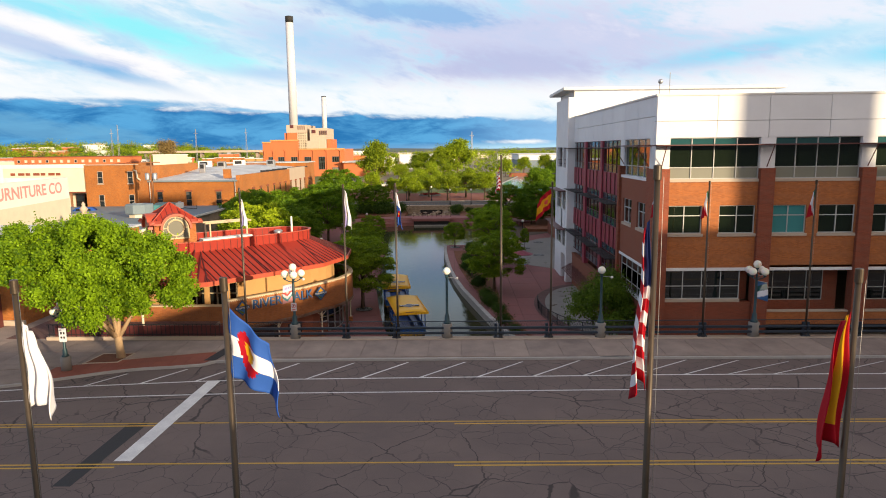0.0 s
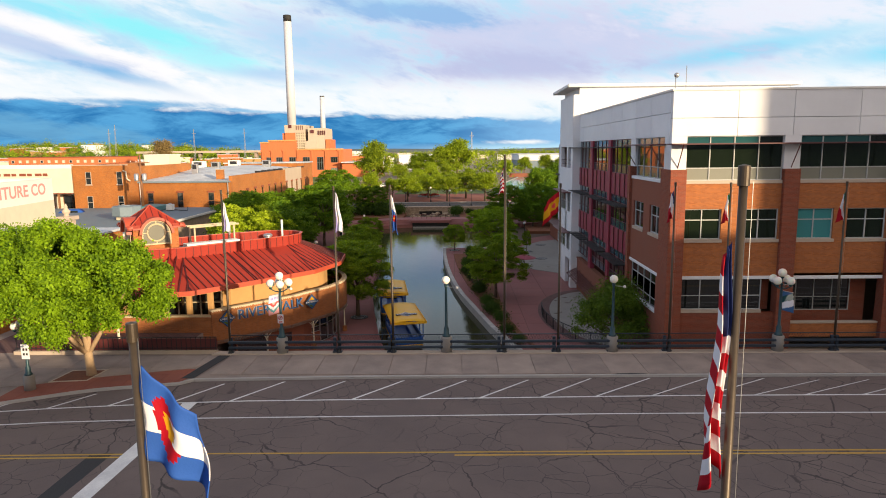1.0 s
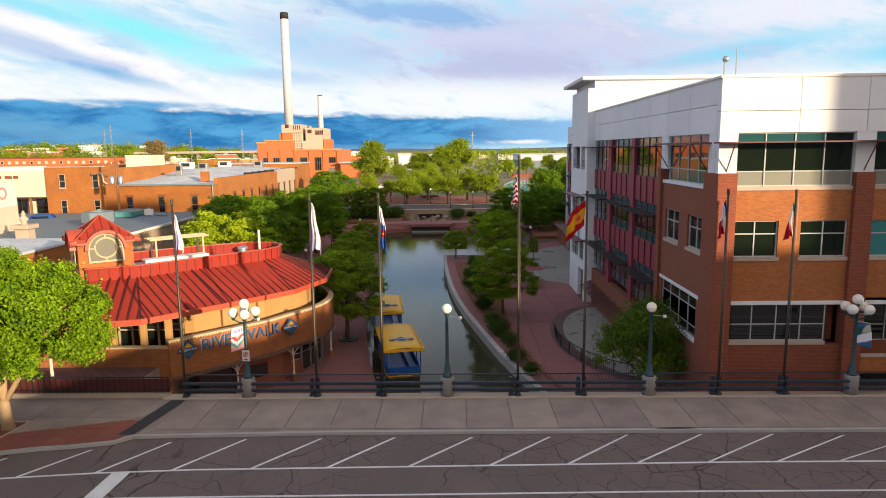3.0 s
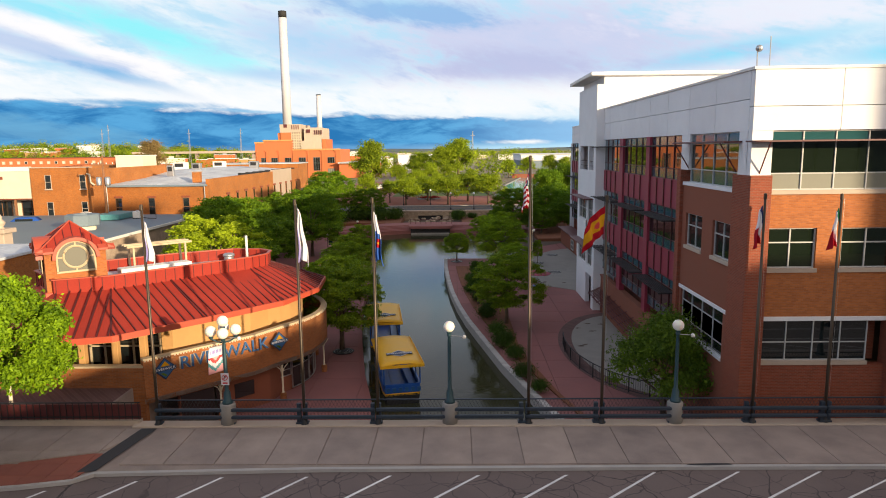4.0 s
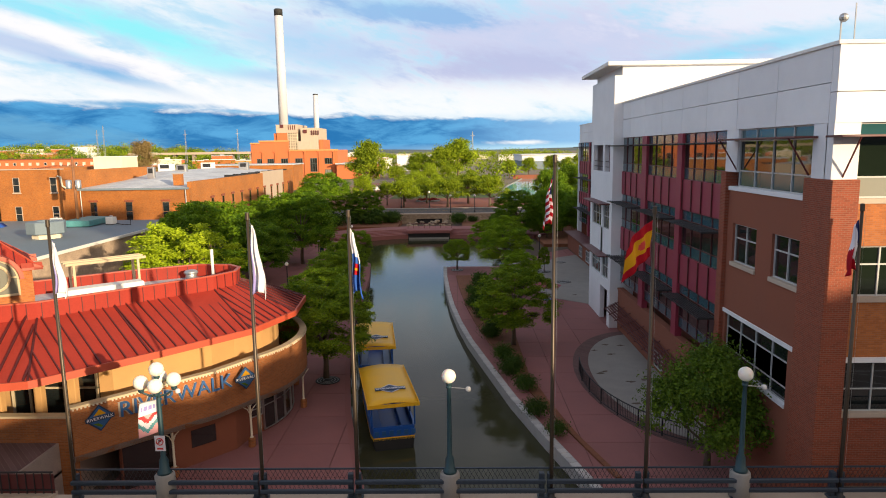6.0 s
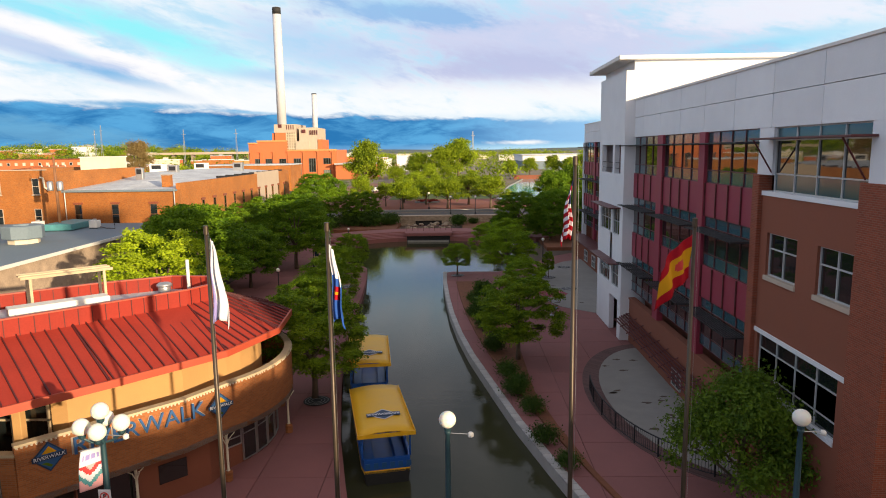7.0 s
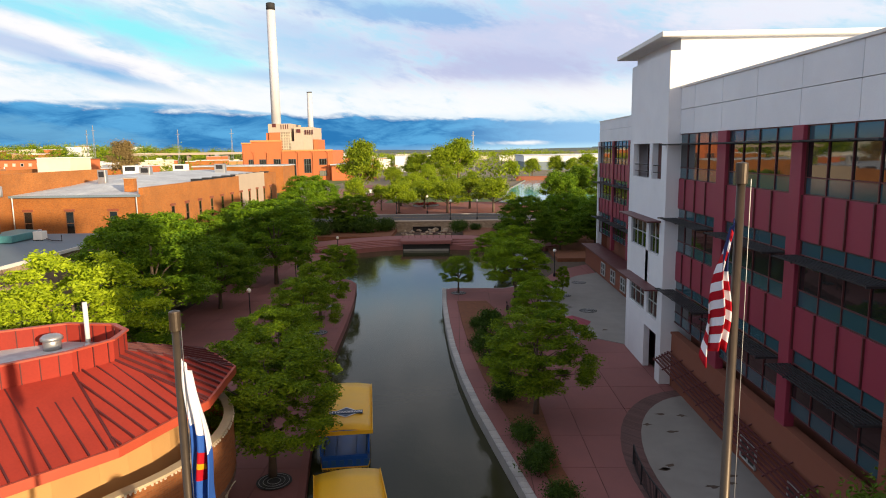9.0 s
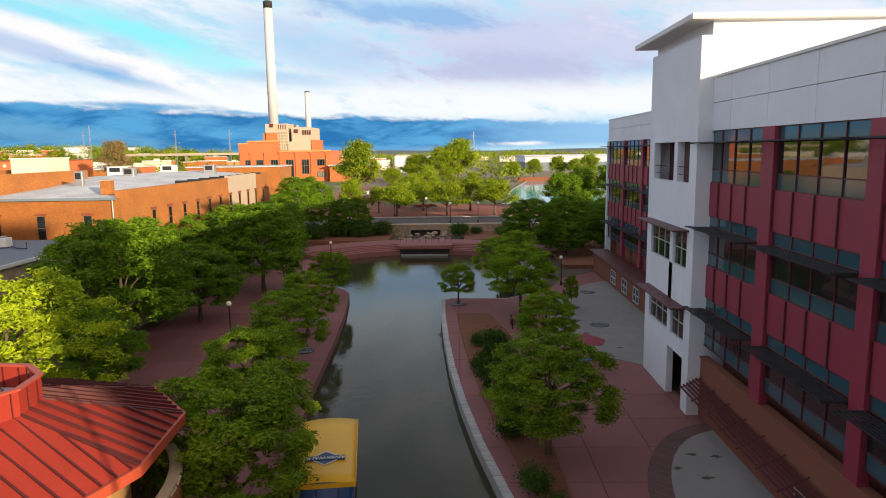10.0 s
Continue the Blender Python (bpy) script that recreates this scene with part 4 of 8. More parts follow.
# trellis of slats along the foot of the side wall
for k in range(6):
    part("trellis_slat", boxes((OX - 0.35 - 0.17 * k, OX - 0.27 - 0.17 * k, 14.0, 33.2, -0.86 - 0.09 * k, -0.78 - 0.09 * k)), "maroon", office, "brown metal awning slat")
for k in range(11):
    y = 14.2 + 1.88 * k
    part("trellis_arm", tube(bmesh.new(), [(OX - 0.04, y, -0.72), (OX - 1.3, y, -1.34)], 0.04, 5), "maroon", office, "brown awning arm")
for y in (16.5, 21.0):
    window(office, "x", OX - 0.16, y, y + 1.6, -2.7, -1.6, 2, (-2.1,), bar=0.06)
for y in (58.6, 63.0, 67.8):
    window(office, "x", BX - 0.11, y, y + 2.0, -2.75, -1.25, 2, (-2.0,), bar=0.12)


# ---- the riverside restaurant ----
rest = empty("riverside_restaurant", (-14, 12, LOW), "curved tan-brick riverside restaurant with a red standing-seam metal roof", "restaurant")
CX, CY = -14.6, 15.7
TERR = [(-24.0, 4.75), (-16.0, 4.75)]
CURVE = [(-15.95, 4.75)] + [(-15.95 + 5.5 * k / 5, 4.75 + 5.6 * k / 5) for k in range(1, 5)] + arc(CX, CY, 5.9, 6.4, -42, 80, 18)


def band(line, width, z0, z1, name, mat, label=""):
    return part(name, strip(bmesh.new(), line, width, z0, z1), mat, rest, label)


band(CURVE, 0.3, -0.75, 1.58, "balcony_wall", "brick_tan", "tan brick balcony wall")
band([(x, y) for x, y in CURVE], 0.36, 1.58, 1.68, "balcony_coping", "timber_pale", "cream notched coping")
band(TERR, 0.35, LOW, 1.22, "terrace_wall", "brick_tan", "tan brick terrace wall")
band(TERR, 0.4, 1.22, 1.32, "terrace_coping", "timber_pale", "cream notched coping")
dent = bmesh.new()
for (x0, y0), (x1, y1) in zip(CURVE, CURVE[1:]):
    L = math.hypot(x1 - x0, y1 - y0)
    for k in range(int(L / 0.16)):
        f = (k + 0.5) * 0.16 / L
        px, py = x0 + f * (x1 - x0), y0 + f * (y1 - y0)
        nx, ny = (y1 - y0) / L, -(x1 - x0) / L
        box(dent, px + nx * 0.02 - 0.028, px + nx * 0.02 + 0.028, py + ny * 0.02 - 0.028, py + ny * 0.02 + 0.028, 1.53, 1.6)
tagged(part("dentils", dent, "cream", rest), "row of small cream dentils", kind="stuff")
# recessed upper wall, floor of the balcony and ground floor wall
inner = [(-19.6, 7.2), (-15.5, 7.4)] + [(-15.5 + 3.3 * k / 3, 7.4 + 3.4 * k / 3) for k in range(1, 4)] + arc(CX, CY, 4.3, 4.8, -45, 120, 14)
part("balcony_floor", prism(bmesh.new(), CURVE + [(-20, 22), (-24, 12), (-24, 5.0)], -0.75, -0.5), "concrete", rest, "grey balcony floor")
part("upper_wall", strip(bmesh.new(), inner, 0.3, -0.5, 3.4), "stucco_tan", rest, "tan stucco upper wall")
lower = [(-15.0, 6.6)] + [(-15.0 + 3.8 * k / 3, 6.6 + 4.2 * k / 3) for k in range(1, 4)] + arc(CX, CY, 4.9, 5.2, -40, 110, 14)
# stucco_red here puts the shade under the balcony into the wall colour
part("lower_wall", strip(bmesh.new(), lower, 0.3, LOW, -0.75), "stucco_red", rest, "ground-floor wall in darker brown painting the balcony shade")
part("rear_wall", prism(bmesh.new(), [(-26, 8), (-19.6, 7.2), (-16, 19.5), (-26, 21)], LOW, 3.3), "stucco_tan", rest)
RING_LOW, RING_TOP, EAVE = 4.85, 5.55, 3.25
eave_line = [(-25.5, 6.4), (-19.7, 2.9), (-16.9, 3.7), (-13.6, 7.3), (-10.3, 11.2), (-8.95, 15.0), (-9.25, 18.8), (-11.4, 21.3), (-15.5, 22.3), (-20, 20.5), (-26, 16)]
ring_line = [(-24.0, 9.4), (-21.3, 6.6), (-18.9, 7.7), (-16.6, 10.0), (-13.0, 13.7), (-12.3, 15.0), (-12.45, 16.2), (-13.3, 17.0), (-15.2, 17.2), (-18.5, 15.3), (-22, 12.5)]
roof = empty("roof", (0, 0, 0))
roof.parent, roof.location = rest, -origin_of(rest)
n = len(eave_line)
for i in range(n):
    j = (i + 1) % n
    q = [(*eave_line[i], EAVE), (*eave_line[j], EAVE), (*ring_line[j], RING_LOW), (*ring_line[i], RING_LOW)]
    bm = bmesh.new()
    t = [bm.verts.new(p) for p in q]
    b = [bm.verts.new((p[0], p[1], p[2] - 0.12)) for p in q]
    for f in ((t[0], t[1], t[2], t[3]), (b[3], b[2], b[1], b[0]), (t[1], t[0], b[0], b[1])):
        bm.faces.new(f)
    part("roof_slope", bm, "roof_red", roof, "red sheet-metal roof slope")
seams = bmesh.new()
for i in range(n - 1):
    a0, a1 = Vector((*eave_line[i], EAVE)), Vector((*eave_line[i + 1], EAVE))
    b0, b1 = Vector((*ring_line[i], RING_LOW)), Vector((*ring_line[i + 1], RING_LOW))
    e = (a1 - a0).normalized()
    nrm = (a1 - a0).cross(b0 - a0).normalized()
    nrm = nrm if nrm.z > 0 else -nrm
    up = nrm.cross(e)
    up = up if up.z > 0 else -up
    L = (a1 - a0).length
    for k in range(int(L / 0.52) + 1):
        p = a0 + e * (k + 0.3) * 0.52
        if (p - a0).length > L:
            continue
        # where the seam meets the ring or a hip
        best = 99.0
        for s0, s1 in ((a0, b0), (b0, b1), (b1, a1)):
            d = s1 - s0
            den = up.dot(nrm.cross(d))
            if abs(den) > 1e-6:
                u = (s0 - p).dot(nrm.cross(d)) / den
                w = (p + up * u - s0).dot(d) / d.length_squared
                if 0.05 < u < best and -0.02 <= w <= 1.02:
                    best = u
        if best < 50:
            q = p + up * best
            s = e * 0.025
            vs = [seams.verts.new(v) for v in (p - s, p + s, q + s, q - s, p - s + nrm * 0.09, p + s + nrm * 0.09, q + s + nrm * 0.09, q - s + nrm * 0.09)]
            for f in ((0, 1, 5, 4), (1, 2, 6, 5), (3, 0, 4, 7), (4, 5, 6, 7)):
                seams.faces.new([vs[m] for m in f])
    part("hip_cap", tube(bmesh.new(), [a0 + Vector((0, 0, 0.02)), b0 + Vector((0, 0, 0.02))], 0.05, 5), "roof_seam", roof, "red hip capping")
part("seams", seams, "roof_seam", roof, "raised standing seams")
part("fascia", strip(bmesh.new(), eave_line[:-1], -0.1, EAVE - 0.30, EAVE + 0.02), "roof_trim", roof, "pinkish-red eaves fascia")
part("gutter", strip(bmesh.new(), [(x, y) for x, y in eave_line[:-1]], 0.25, EAVE - 0.18, EAVE - 0.13), "cream", roof)
part("soffit", prism(bmesh.new(), eave_line, EAVE - 0.34, EAVE - 0.3), "stucco_tan", roof)
part("roof_curb", strip(bmesh.new(), ring_line, -0.12, RING_LOW - 0.1, RING_TOP, closed=True), "roof_red", roof, "red metal kerb round the flat roof")
for x, y, a in along(ring_line + ring_line[:1], 0.56):
    bm = boxes((-0.016, 0.016, -0.15, -0.115, RING_LOW - 0.05, RING_TOP - 0.01), (-0.016, 0.016, -0.005, 0.03, RING_LOW, RING_TOP - 0.01))
    bm.transform(pose(x, y, 0, 0, 0, a))
    part("curb_seam", bm, "roof_seam", roof)
part("curb_cap", strip(bmesh.new(), ring_line, -0.2, RING_TOP, RING_TOP + 0.06, closed=True), "roof_trim", roof)
part("flat_roof", prism(bmesh.new(), ring_line, RING_LOW - 0.15, RING_LOW + 0.02), "membrane", roof, "pale flat roof")


# ---- pavings, piece by piece ----
paving([(-13.0, -3.66), (60, -3.66), (60, -0.24), (-13.0, -0.24)], 2.03, 5.0, 0.1, 0.158, "concrete", walk_n, joint=0.035, shift=(-1.13, -4.0))
paving([(p[0], p[1] + 0.19) for p in KERB[4:11]] + [(-22.5, -5.4), (-19.5, -4.2), (-14.2, -2.6), (-13.9, -3.6)], 0.9, 0.9, 0.1, 0.160, "brick_paving", walk_n, "brick_panel", 0.02)
paving([(-30, -6.6), (-22.5, -5.3), (-19.5, -4.1), (-14.3, -2.5), (-13.4, -0.3), (-30, -0.3)], 2.4, 2.4, 0.1, 0.158, "concrete", walk_n, joint=0.03)
for z in (LOW + 0.05,):
    paving(EAST, 3.2, 3.6, LOW - 0.05, z, "pink_paving", walk_e, joint=0.03, shift=(0.4, 0.5))
walk_w = tagged(empty("pavement_west", (-10, 30, LOW)), "pink scored concrete promenade under the trees", "pavement", kind="structure")
paving(WEST, 3.2, 3.6, LOW - 0.05, LOW + 0.05, "pink_paving", walk_w, joint=0.03, shift=(0.4, 0.5))
tagged(part("planting_bed", prism(bmesh.new(), [(x + 1.5, y) for x, y in RIGHT_BANK[1:10]] + [(3.2, 57), (4.6, 50), (5.0, 40), (5.1, 30), (5.15, 22), (5.8, 17), (6.7, 12), (7.9, 7.5)], LOW, LOW + 0.16), "mulch"), "bed of reddish bark mulch beside the promenade", "planting bed", kind="structure")
# curved terrace at the foot of the offices
TER = arc(14.6, 21.0, 5.2, 10.2, 90, 270, 24)
tagged(part("terrace_border", prism(bmesh.new(), arc(14.6, 21.0, 6.3, 11.2, 90, 270, 24), LOW, LOW + 0.075), "purple_paving"), "curved dark purple-brown paving band", "pavement", kind="structure")
tagged(part("terrace", prism(bmesh.new(), TER, LOW, LOW + 0.10), "concrete_light"), "pale concrete terrace with dark stains", "pavement", kind="structure")
tagged(part("terrace_far", prism(bmesh.new(), [(13.4, 42), (10.4, 44.6), (8.8, 49), (8.4, 55), (9.4, 61), (11.8, 66), (14.6, 70), (17.5, 72), (17.5, 42.4)], LOW, LOW + 0.09), "concrete_light"), "pale concrete seating terrace", "pavement", kind="structure")


# small ragged dark patches scattered over the terraces
rs = random.Random(17)
for k in range(22):
    x, y = (rs.uniform(9.9, 13.4), rs.uniform(13.5, 29.0)) if k < 15 else (rs.uniform(8.8, 12.8), rs.uniform(45.5, 60))
    q = [(x + (0.06 + 0.22 * rs.random()) * 1.4 * math.cos(a), y + (0.05 + 0.16 * rs.random()) * math.sin(a)) for a in [2 * math.pi * i / 11 for i in range(11)]]
    tagged(part("leaf_litter", prism(bmesh.new(), q, LOW + 0.09, LOW + 0.108), "soil"), "flat dark patch on the terrace", "leaf litter", "leaf litter patches")


# ---- railings of the bridge ----
def railing():
    r = empty("bridge_railing", (0, 0, 0), "dark blue steel bridge railing with wire mesh and two heavy rails", "railing", "railings along the bridge")
    for x in (0.0, 3.02):
        part("post", boxes((x, x + 0.28, -0.14, 0.14, 0.0, 0.10), (x + 0.05, x + 0.23, -0.09, 0.09, 0.1, 0.95), bev=0.012), "blue_metal", r, "heavy steel post")
    for z in (0.28, 0.62):
        part("rail", boxes((0.02, 3.28, -0.22, -0.09, z, z + 0.16), bev=0.03), "blue_metal", r, "broad dark blue rail")
    part("top_rail", boxes((0.0, 3.3, 0.06, 0.11, 1.05, 1.10)), "blue_metal", r, "slim top rail")
    bm = bmesh.new()
    for k in range(21):
        for s in (-1, 1):
            x0 = 0.04 + 0.16 * k
            x1 = x0 + s * 0.5
            z1 = 1.04
            if not 0.02 <= x1 <= 3.28:
                f = ((0.02 if s < 0 else 3.28) - x0) / (x1 - x0)
                x1, z1 = x0 + f * (x1 - x0), 0.12 + f * 0.92
            if abs(x1 - x0) > 0.02:
                tube(bm, [(x0, 0.085, 0.12), (x1, 0.085, z1)], 0.008, 3)
    part("mesh", bm, "black_metal", r, "crossed wire infill")
    return r


proto = railing()
proto.location = (-13.2, 0.1, 0.2)
for k in range(-3, 13):
    copy_thing(proto, pose(3.3 * k, 0.1, 0.2))
for k in range(-6, 9):
    copy_thing(proto, pose(3.3 * k + 3.3, -30.7, 0.15, 0, 0, 180))


# ---- street lamps ----
def lamp(globes, height=4.35):
    r = empty("street_lamp", (0, 0, 0), "teal cast-iron street lamp with five white globes on concrete base" if globes > 1 else "slim teal cast-iron street lamp with one white globe", "street lamp", "street lamps on the bridge")
    part("base", lathe(bmesh.new(), (0, 0, 0), [(0.34, 0), (0.34, 0.95), (0.30, 1.0), (0.05, 1.0)], 18), "concrete_light", r, "round pale concrete base", True)
    part("post", lathe(bmesh.new(), (0, 0, 1.0), [(0.24, 0), (0.24, 0.08), (0.17, 0.16), (0.15, 0.5), (0.09, 0.62), (0.075, height - 1.6), (0.06, height - 1.35), (0.10, height - 1.3), (0.09, height - 1.22)], 12), "teal_metal", r, "teal cast-iron post", True)
    R = 0.245
    spots = [(0, 0, height + 0.1)] if globes == 1 else [(0, 0, height + 0.42)] + [(0.52 * math.cos(a), 0.52 * math.sin(a), height) for a in (0.3, 0.3 + math.pi / 2, 0.3 + math.pi, 0.3 + 1.5 * math.pi)]
    for x, y, z in spots:
        bm = bmesh.new()
        bmesh.ops.create_uvsphere(bm, u_segments=20, v_segments=12, radius=R, matrix=pose(x, y, z))
        part("globe", bm, "globe", r, "frosted white globe", True)
        part("holder", lathe(bmesh.new(), (x, y, z - R - 0.12), [(0.05, 0), (0.10, 0.06), (0.11, 0.15)], 10), "teal_metal", r)
        if x or y:
            part("arm", tube(bmesh.new(), [(0, 0, height - 0.55), (x * 0.5, y * 0.5, height - 0.5), (x, y, height - 0.34)], 0.035, 6), "teal_metal", r)
    if globes > 1:
        part("stem", tube(bmesh.new(), [(0, 0, height - 0.4), (0, 0, height + 0.1)], 0.04, 8), "teal_metal", r)
    part("bracket", tube(bmesh.new(), [(0, 0, height - 0.30), (0.62, 0.05, height - 0.36)], 0.014, 5), "steel", r, "thin steel side arm")
    part("side_light", lathe(bmesh.new(), (0.66, 0.05, height - 0.46), [(0.03, 0), (0.085, 0.03), (0.085, 0.12), (0.05, 0.16)], 10), "white_paint", r, "small white fitting on the side arm", True)
    return r


one, five = lamp(1), lamp(5)
one.location = (0.0, 0.14, 0.16)
five.location = (-9.95, 0.14, 0.16)
copy_thing(one, pose(9.95, 0.14, 0.16))
copy_thing(five, pose(19.8, 0.14, 0.16, 0, 0, 20))
corner_lamp = copy_thing(five, pose(-21.6, -5.85, 0.16, 0, 0, 40))
corner_lamp.scale = (0.8, 0.8, 0.8)
tagged(corner_lamp, "dark cast-iron street lamp with globes at the corner")


def sheet(name, m, w, h, mats, parent, label="", faces=None, nx=1, nz=1, wave=None):
    """A thin cloth or board, standing in the x-z plane of pose m; wave(u, v) bends it."""
    bm = bmesh.new()
    grid = []
    for j in range(nz + 1):
        for i in range(nx + 1):
            u, v = i / nx, j / nz
            p = wave(u, v) if wave else (w * u, 0, -h * v)
            grid.append(bm.verts.new(m @ Vector(p)))
    for j in range(nz):
        for i in range(nx):
            f = bm.faces.new([grid[a] for a in (j * (nx + 1) + i, j * (nx + 1) + i + 1, (j + 1) * (nx + 1) + i + 1, (j + 1) * (nx + 1) + i)])
            f.material_index = faces((i + 0.5) / nx, (j + 0.5) / nz) if faces else 0
    ob = part(name, bm, mats, parent, label, True)
    mod = ob.modifiers.new("thick", "SOLIDIFY")
    mod.thickness = 0.012
    return ob


# ---- flagpoles ----
def flag_faces(kind):
    if kind == "spain":
        return ["flag_red", "flag_yellow", "sign_red"], lambda u, v: 2 if math.hypot((u - 0.33) * 1.5, (v - 0.5)) < 0.13 else 1 if 0.25 < v < 0.75 else 0
    if kind == "states":
        return ["flag_red", "flag_white", "flag_navy"], lambda u, v: 2 if (u < 0.74 and v < 0.40) else int(v * 13) % 2
    if kind == "colorado":
        def f(u, v):
            d = math.hypot((u - 0.38) * 1.5, v - 0.5)
            if d < 0.16:
                return 2
            if d < 0.33 and not (u > 0.42 and abs(v - 0.5) < 0.16):
                return 3
            return 1 if 0.33 < v < 0.67 else 0
        return ["flag_blue", "flag_white", "flag_yellow", "flag_red"], f
    if kind == "folded":
        return ["flag_blue", "flag_white", "flag_pink"], lambda u, v: 0 if (u < 0.24 + 0.2 * v or v > 0.80 - 0.1 * u) else 2 if (u > 0.66 and v > 0.30) else 1
    if kind == "limp":
        return ["flag_white", "flag_blue", "flag_red", "flag_yellow"], lambda u, v: 0 if v < 0.36 + 0.12 * u else 3 if 0.60 < v < 0.66 and 0.2 < u < 0.6 else 2 if 0.52 < v < 0.74 and 0.15 < u < 0.7 else 1
    if kind == "draped":
        return ["flag_red", "flag_yellow"], lambda u, v: 1 if (0.22 < u < 0.72 and v < 0.86) else 0
    if kind == "france":
        return ["flag_navy", "flag_white", "flag_red"], lambda u, v: min(2, int((0.75 * v + 0.45 * u) * 2.6))
    if kind == "mexico":
        return ["flag_green", "flag_white", "flag_red"], lambda u, v: min(2, int((0.75 * v + 0.45 * u) * 2.6))
    if kind == "white":
        return ["flag_white", "flag_purple", "flag_yellow"], lambda u, v: 1 if (u < 0.18) else 2 if (0.35 < u < 0.6 and 0.62 < v < 0.75) else 0
    return ["flag_white"], lambda u, v: 0


LABELS = {"folded": "folded blue, white and pink flag", "limp": "limp white, blue and red flag", "draped": "limp red and yellow flag",
          "spain": "red and yellow striped flag", "states": "striped flag with a blue canton", "colorado": "blue and white flag with red disc",
          "france": "blue, white and red flag", "mexico": "green, white and red flag", "white": "white flag with purple marks", "plain": "plain white flag"}


def flagpole(x, y, top, kind, spread, turn, drop=1.75, below=0.5, seed=0, long=1.5, r0=0.068, drape=0.0):
    """spread: how far the cloth stands out from the pole; turn: the way it points, in degrees."""
    z0 = 0.16
    p = empty("flagpole", (x, y, z0), "tall bronze flagpole with a " + LABELS[kind], "flagpole", "flagpoles along the bridge")
    part("pole", lathe(bmesh.new(), (x, y, z0), [(r0, 0), (r0, 2.5), (r0 * 0.72, top - z0 - 0.24)], 12), "bronze", p, "tapered bronze pole", True)
    part("foot", lathe(bmesh.new(), (x, y, z0), [(0.2, 0), (0.2, 0.05), (0.13, 0.12), (0.12, 0.3)], 12), "black_metal", p, "", True)
    part("truck", lathe(bmesh.new(), (x, y, top - 0.25), [(0.05, 0), (0.068, 0.0), (0.068, 0.012), (0.068, 0.225), (0.064, 0.235), (0.0, 0.25)], 16), "bronze", p, "short cylindrical pulley cap")
    part("halyard", tube(bmesh.new(), [(x + 0.09, y - 0.06, 1.4), (x + 0.10, y - 0.07, top * 0.5), (x + 0.09, y - 0.05, top - 0.2)], 0.004, 4), "steel", p, "thin grey halyard")
    zt = top - below
    a = radians(turn)
    rnd = random.Random(seed)
    ph, fold = rnd.uniform(0, 6), rnd.uniform(0.8, 1.2)
    mats, faces = flag_faces(kind)

    def wave(u, v):
        if drape:
            w = drape * u * (0.72 + 0.28 * v if kind == "colorado" else 0.22 + 0.78 * v ** 0.8)
            return (r0 + 0.01 + w + 0.03 * math.sin(9 * v + ph), 0.10 * (0.3 + u) * math.sin(11 * u + 3.5 * v + ph) * (0.4 + v), -drop * v * (1 - 0.10 * math.sin(3 * u)) - (0.62 * u if kind == "colorado" else 0.18 * u))
        out = r0 + 0.02 + long * u * spread
        sag = long * u * math.sqrt(max(0.0, 1 - spread * spread)) * 0.85
        side = (0.16 * u + 0.03) * math.sin(7 * u * fold + 2.2 * v + ph) * (1.3 - spread) + 0.07 * u * math.sin(13 * u + 3.0 * v + ph)
        pleat = (0.02 + 0.10 * (1 - spread)) * math.sin(16 * u + 2.5 * v + ph)
        return (out + pleat * math.sin(5 * v + ph) * 0.5, side + pleat, -drop * v * (1 - 0.08 * u) - sag - 0.05 * math.sin(5 * u + ph))
    sheet("flag", pose(x, y, zt, 0, 0, turn), 1.5, drop, mats, p, LABELS[kind], faces, 26, 26, wave)
    return p


S = 3.3
FLAGS = [(-4 * S + 0.1, 0.05, 10.1, "white", 0.10, -10, 1.8, 0.7, 0.36), (-2 * S + 0.1, 0.05, 10.25, "white", 0.13, -8, 2.4, 0.35, 0.44), (-1 * S + 0.1, 0.05, 10.3, "limp", 0.10, -12, 2.2, 0.6, 0.40),
         (1 * S + 0.18, 0.05, 11.98, "states", 0.10, 190, 1.6, 0.65, 0.26), (2 * S + 0.1, 0.05, 10.3, "spain", 0.66, 197, 1.2, 0.4, 0), (4 * S + 0.1, 0.05, 10.3, "france", 0.22, 200, 1.7, 0.5, 0.45), (5 * S, 0.1, 10.25, "mexico", 0.2, 185, 1.7, 0.6, 0.36), (7 * S, 0.1, 10.25, "mexico", 0.2, 185, 1.7, 0.6, 0.36),
         (-6.97, -30.3, 10.25, "plain", 0.42, -5, 1.55, 0.75, 0.52), (-3.34, -30.3, 10.27, "colorado", 0.55, -8, 1.25, 0.55, 0.92), (3.96, -30.3, 12.1, "states", 0.12, 190, 3.0, 0.9, 0.30), (7.38, -30.3, 10.35, "draped", 0.24, 190, 2.45, 0.75, 0.55)]
for i, (x, y, top, kind, spread, turn, drop, below, drape) in enumerate(FLAGS):
    flagpole(x, y, top, kind, spread, turn, drop, below, seed=i + 3, long=1.75 if spread > 0.7 else 1.5, drape=drape)


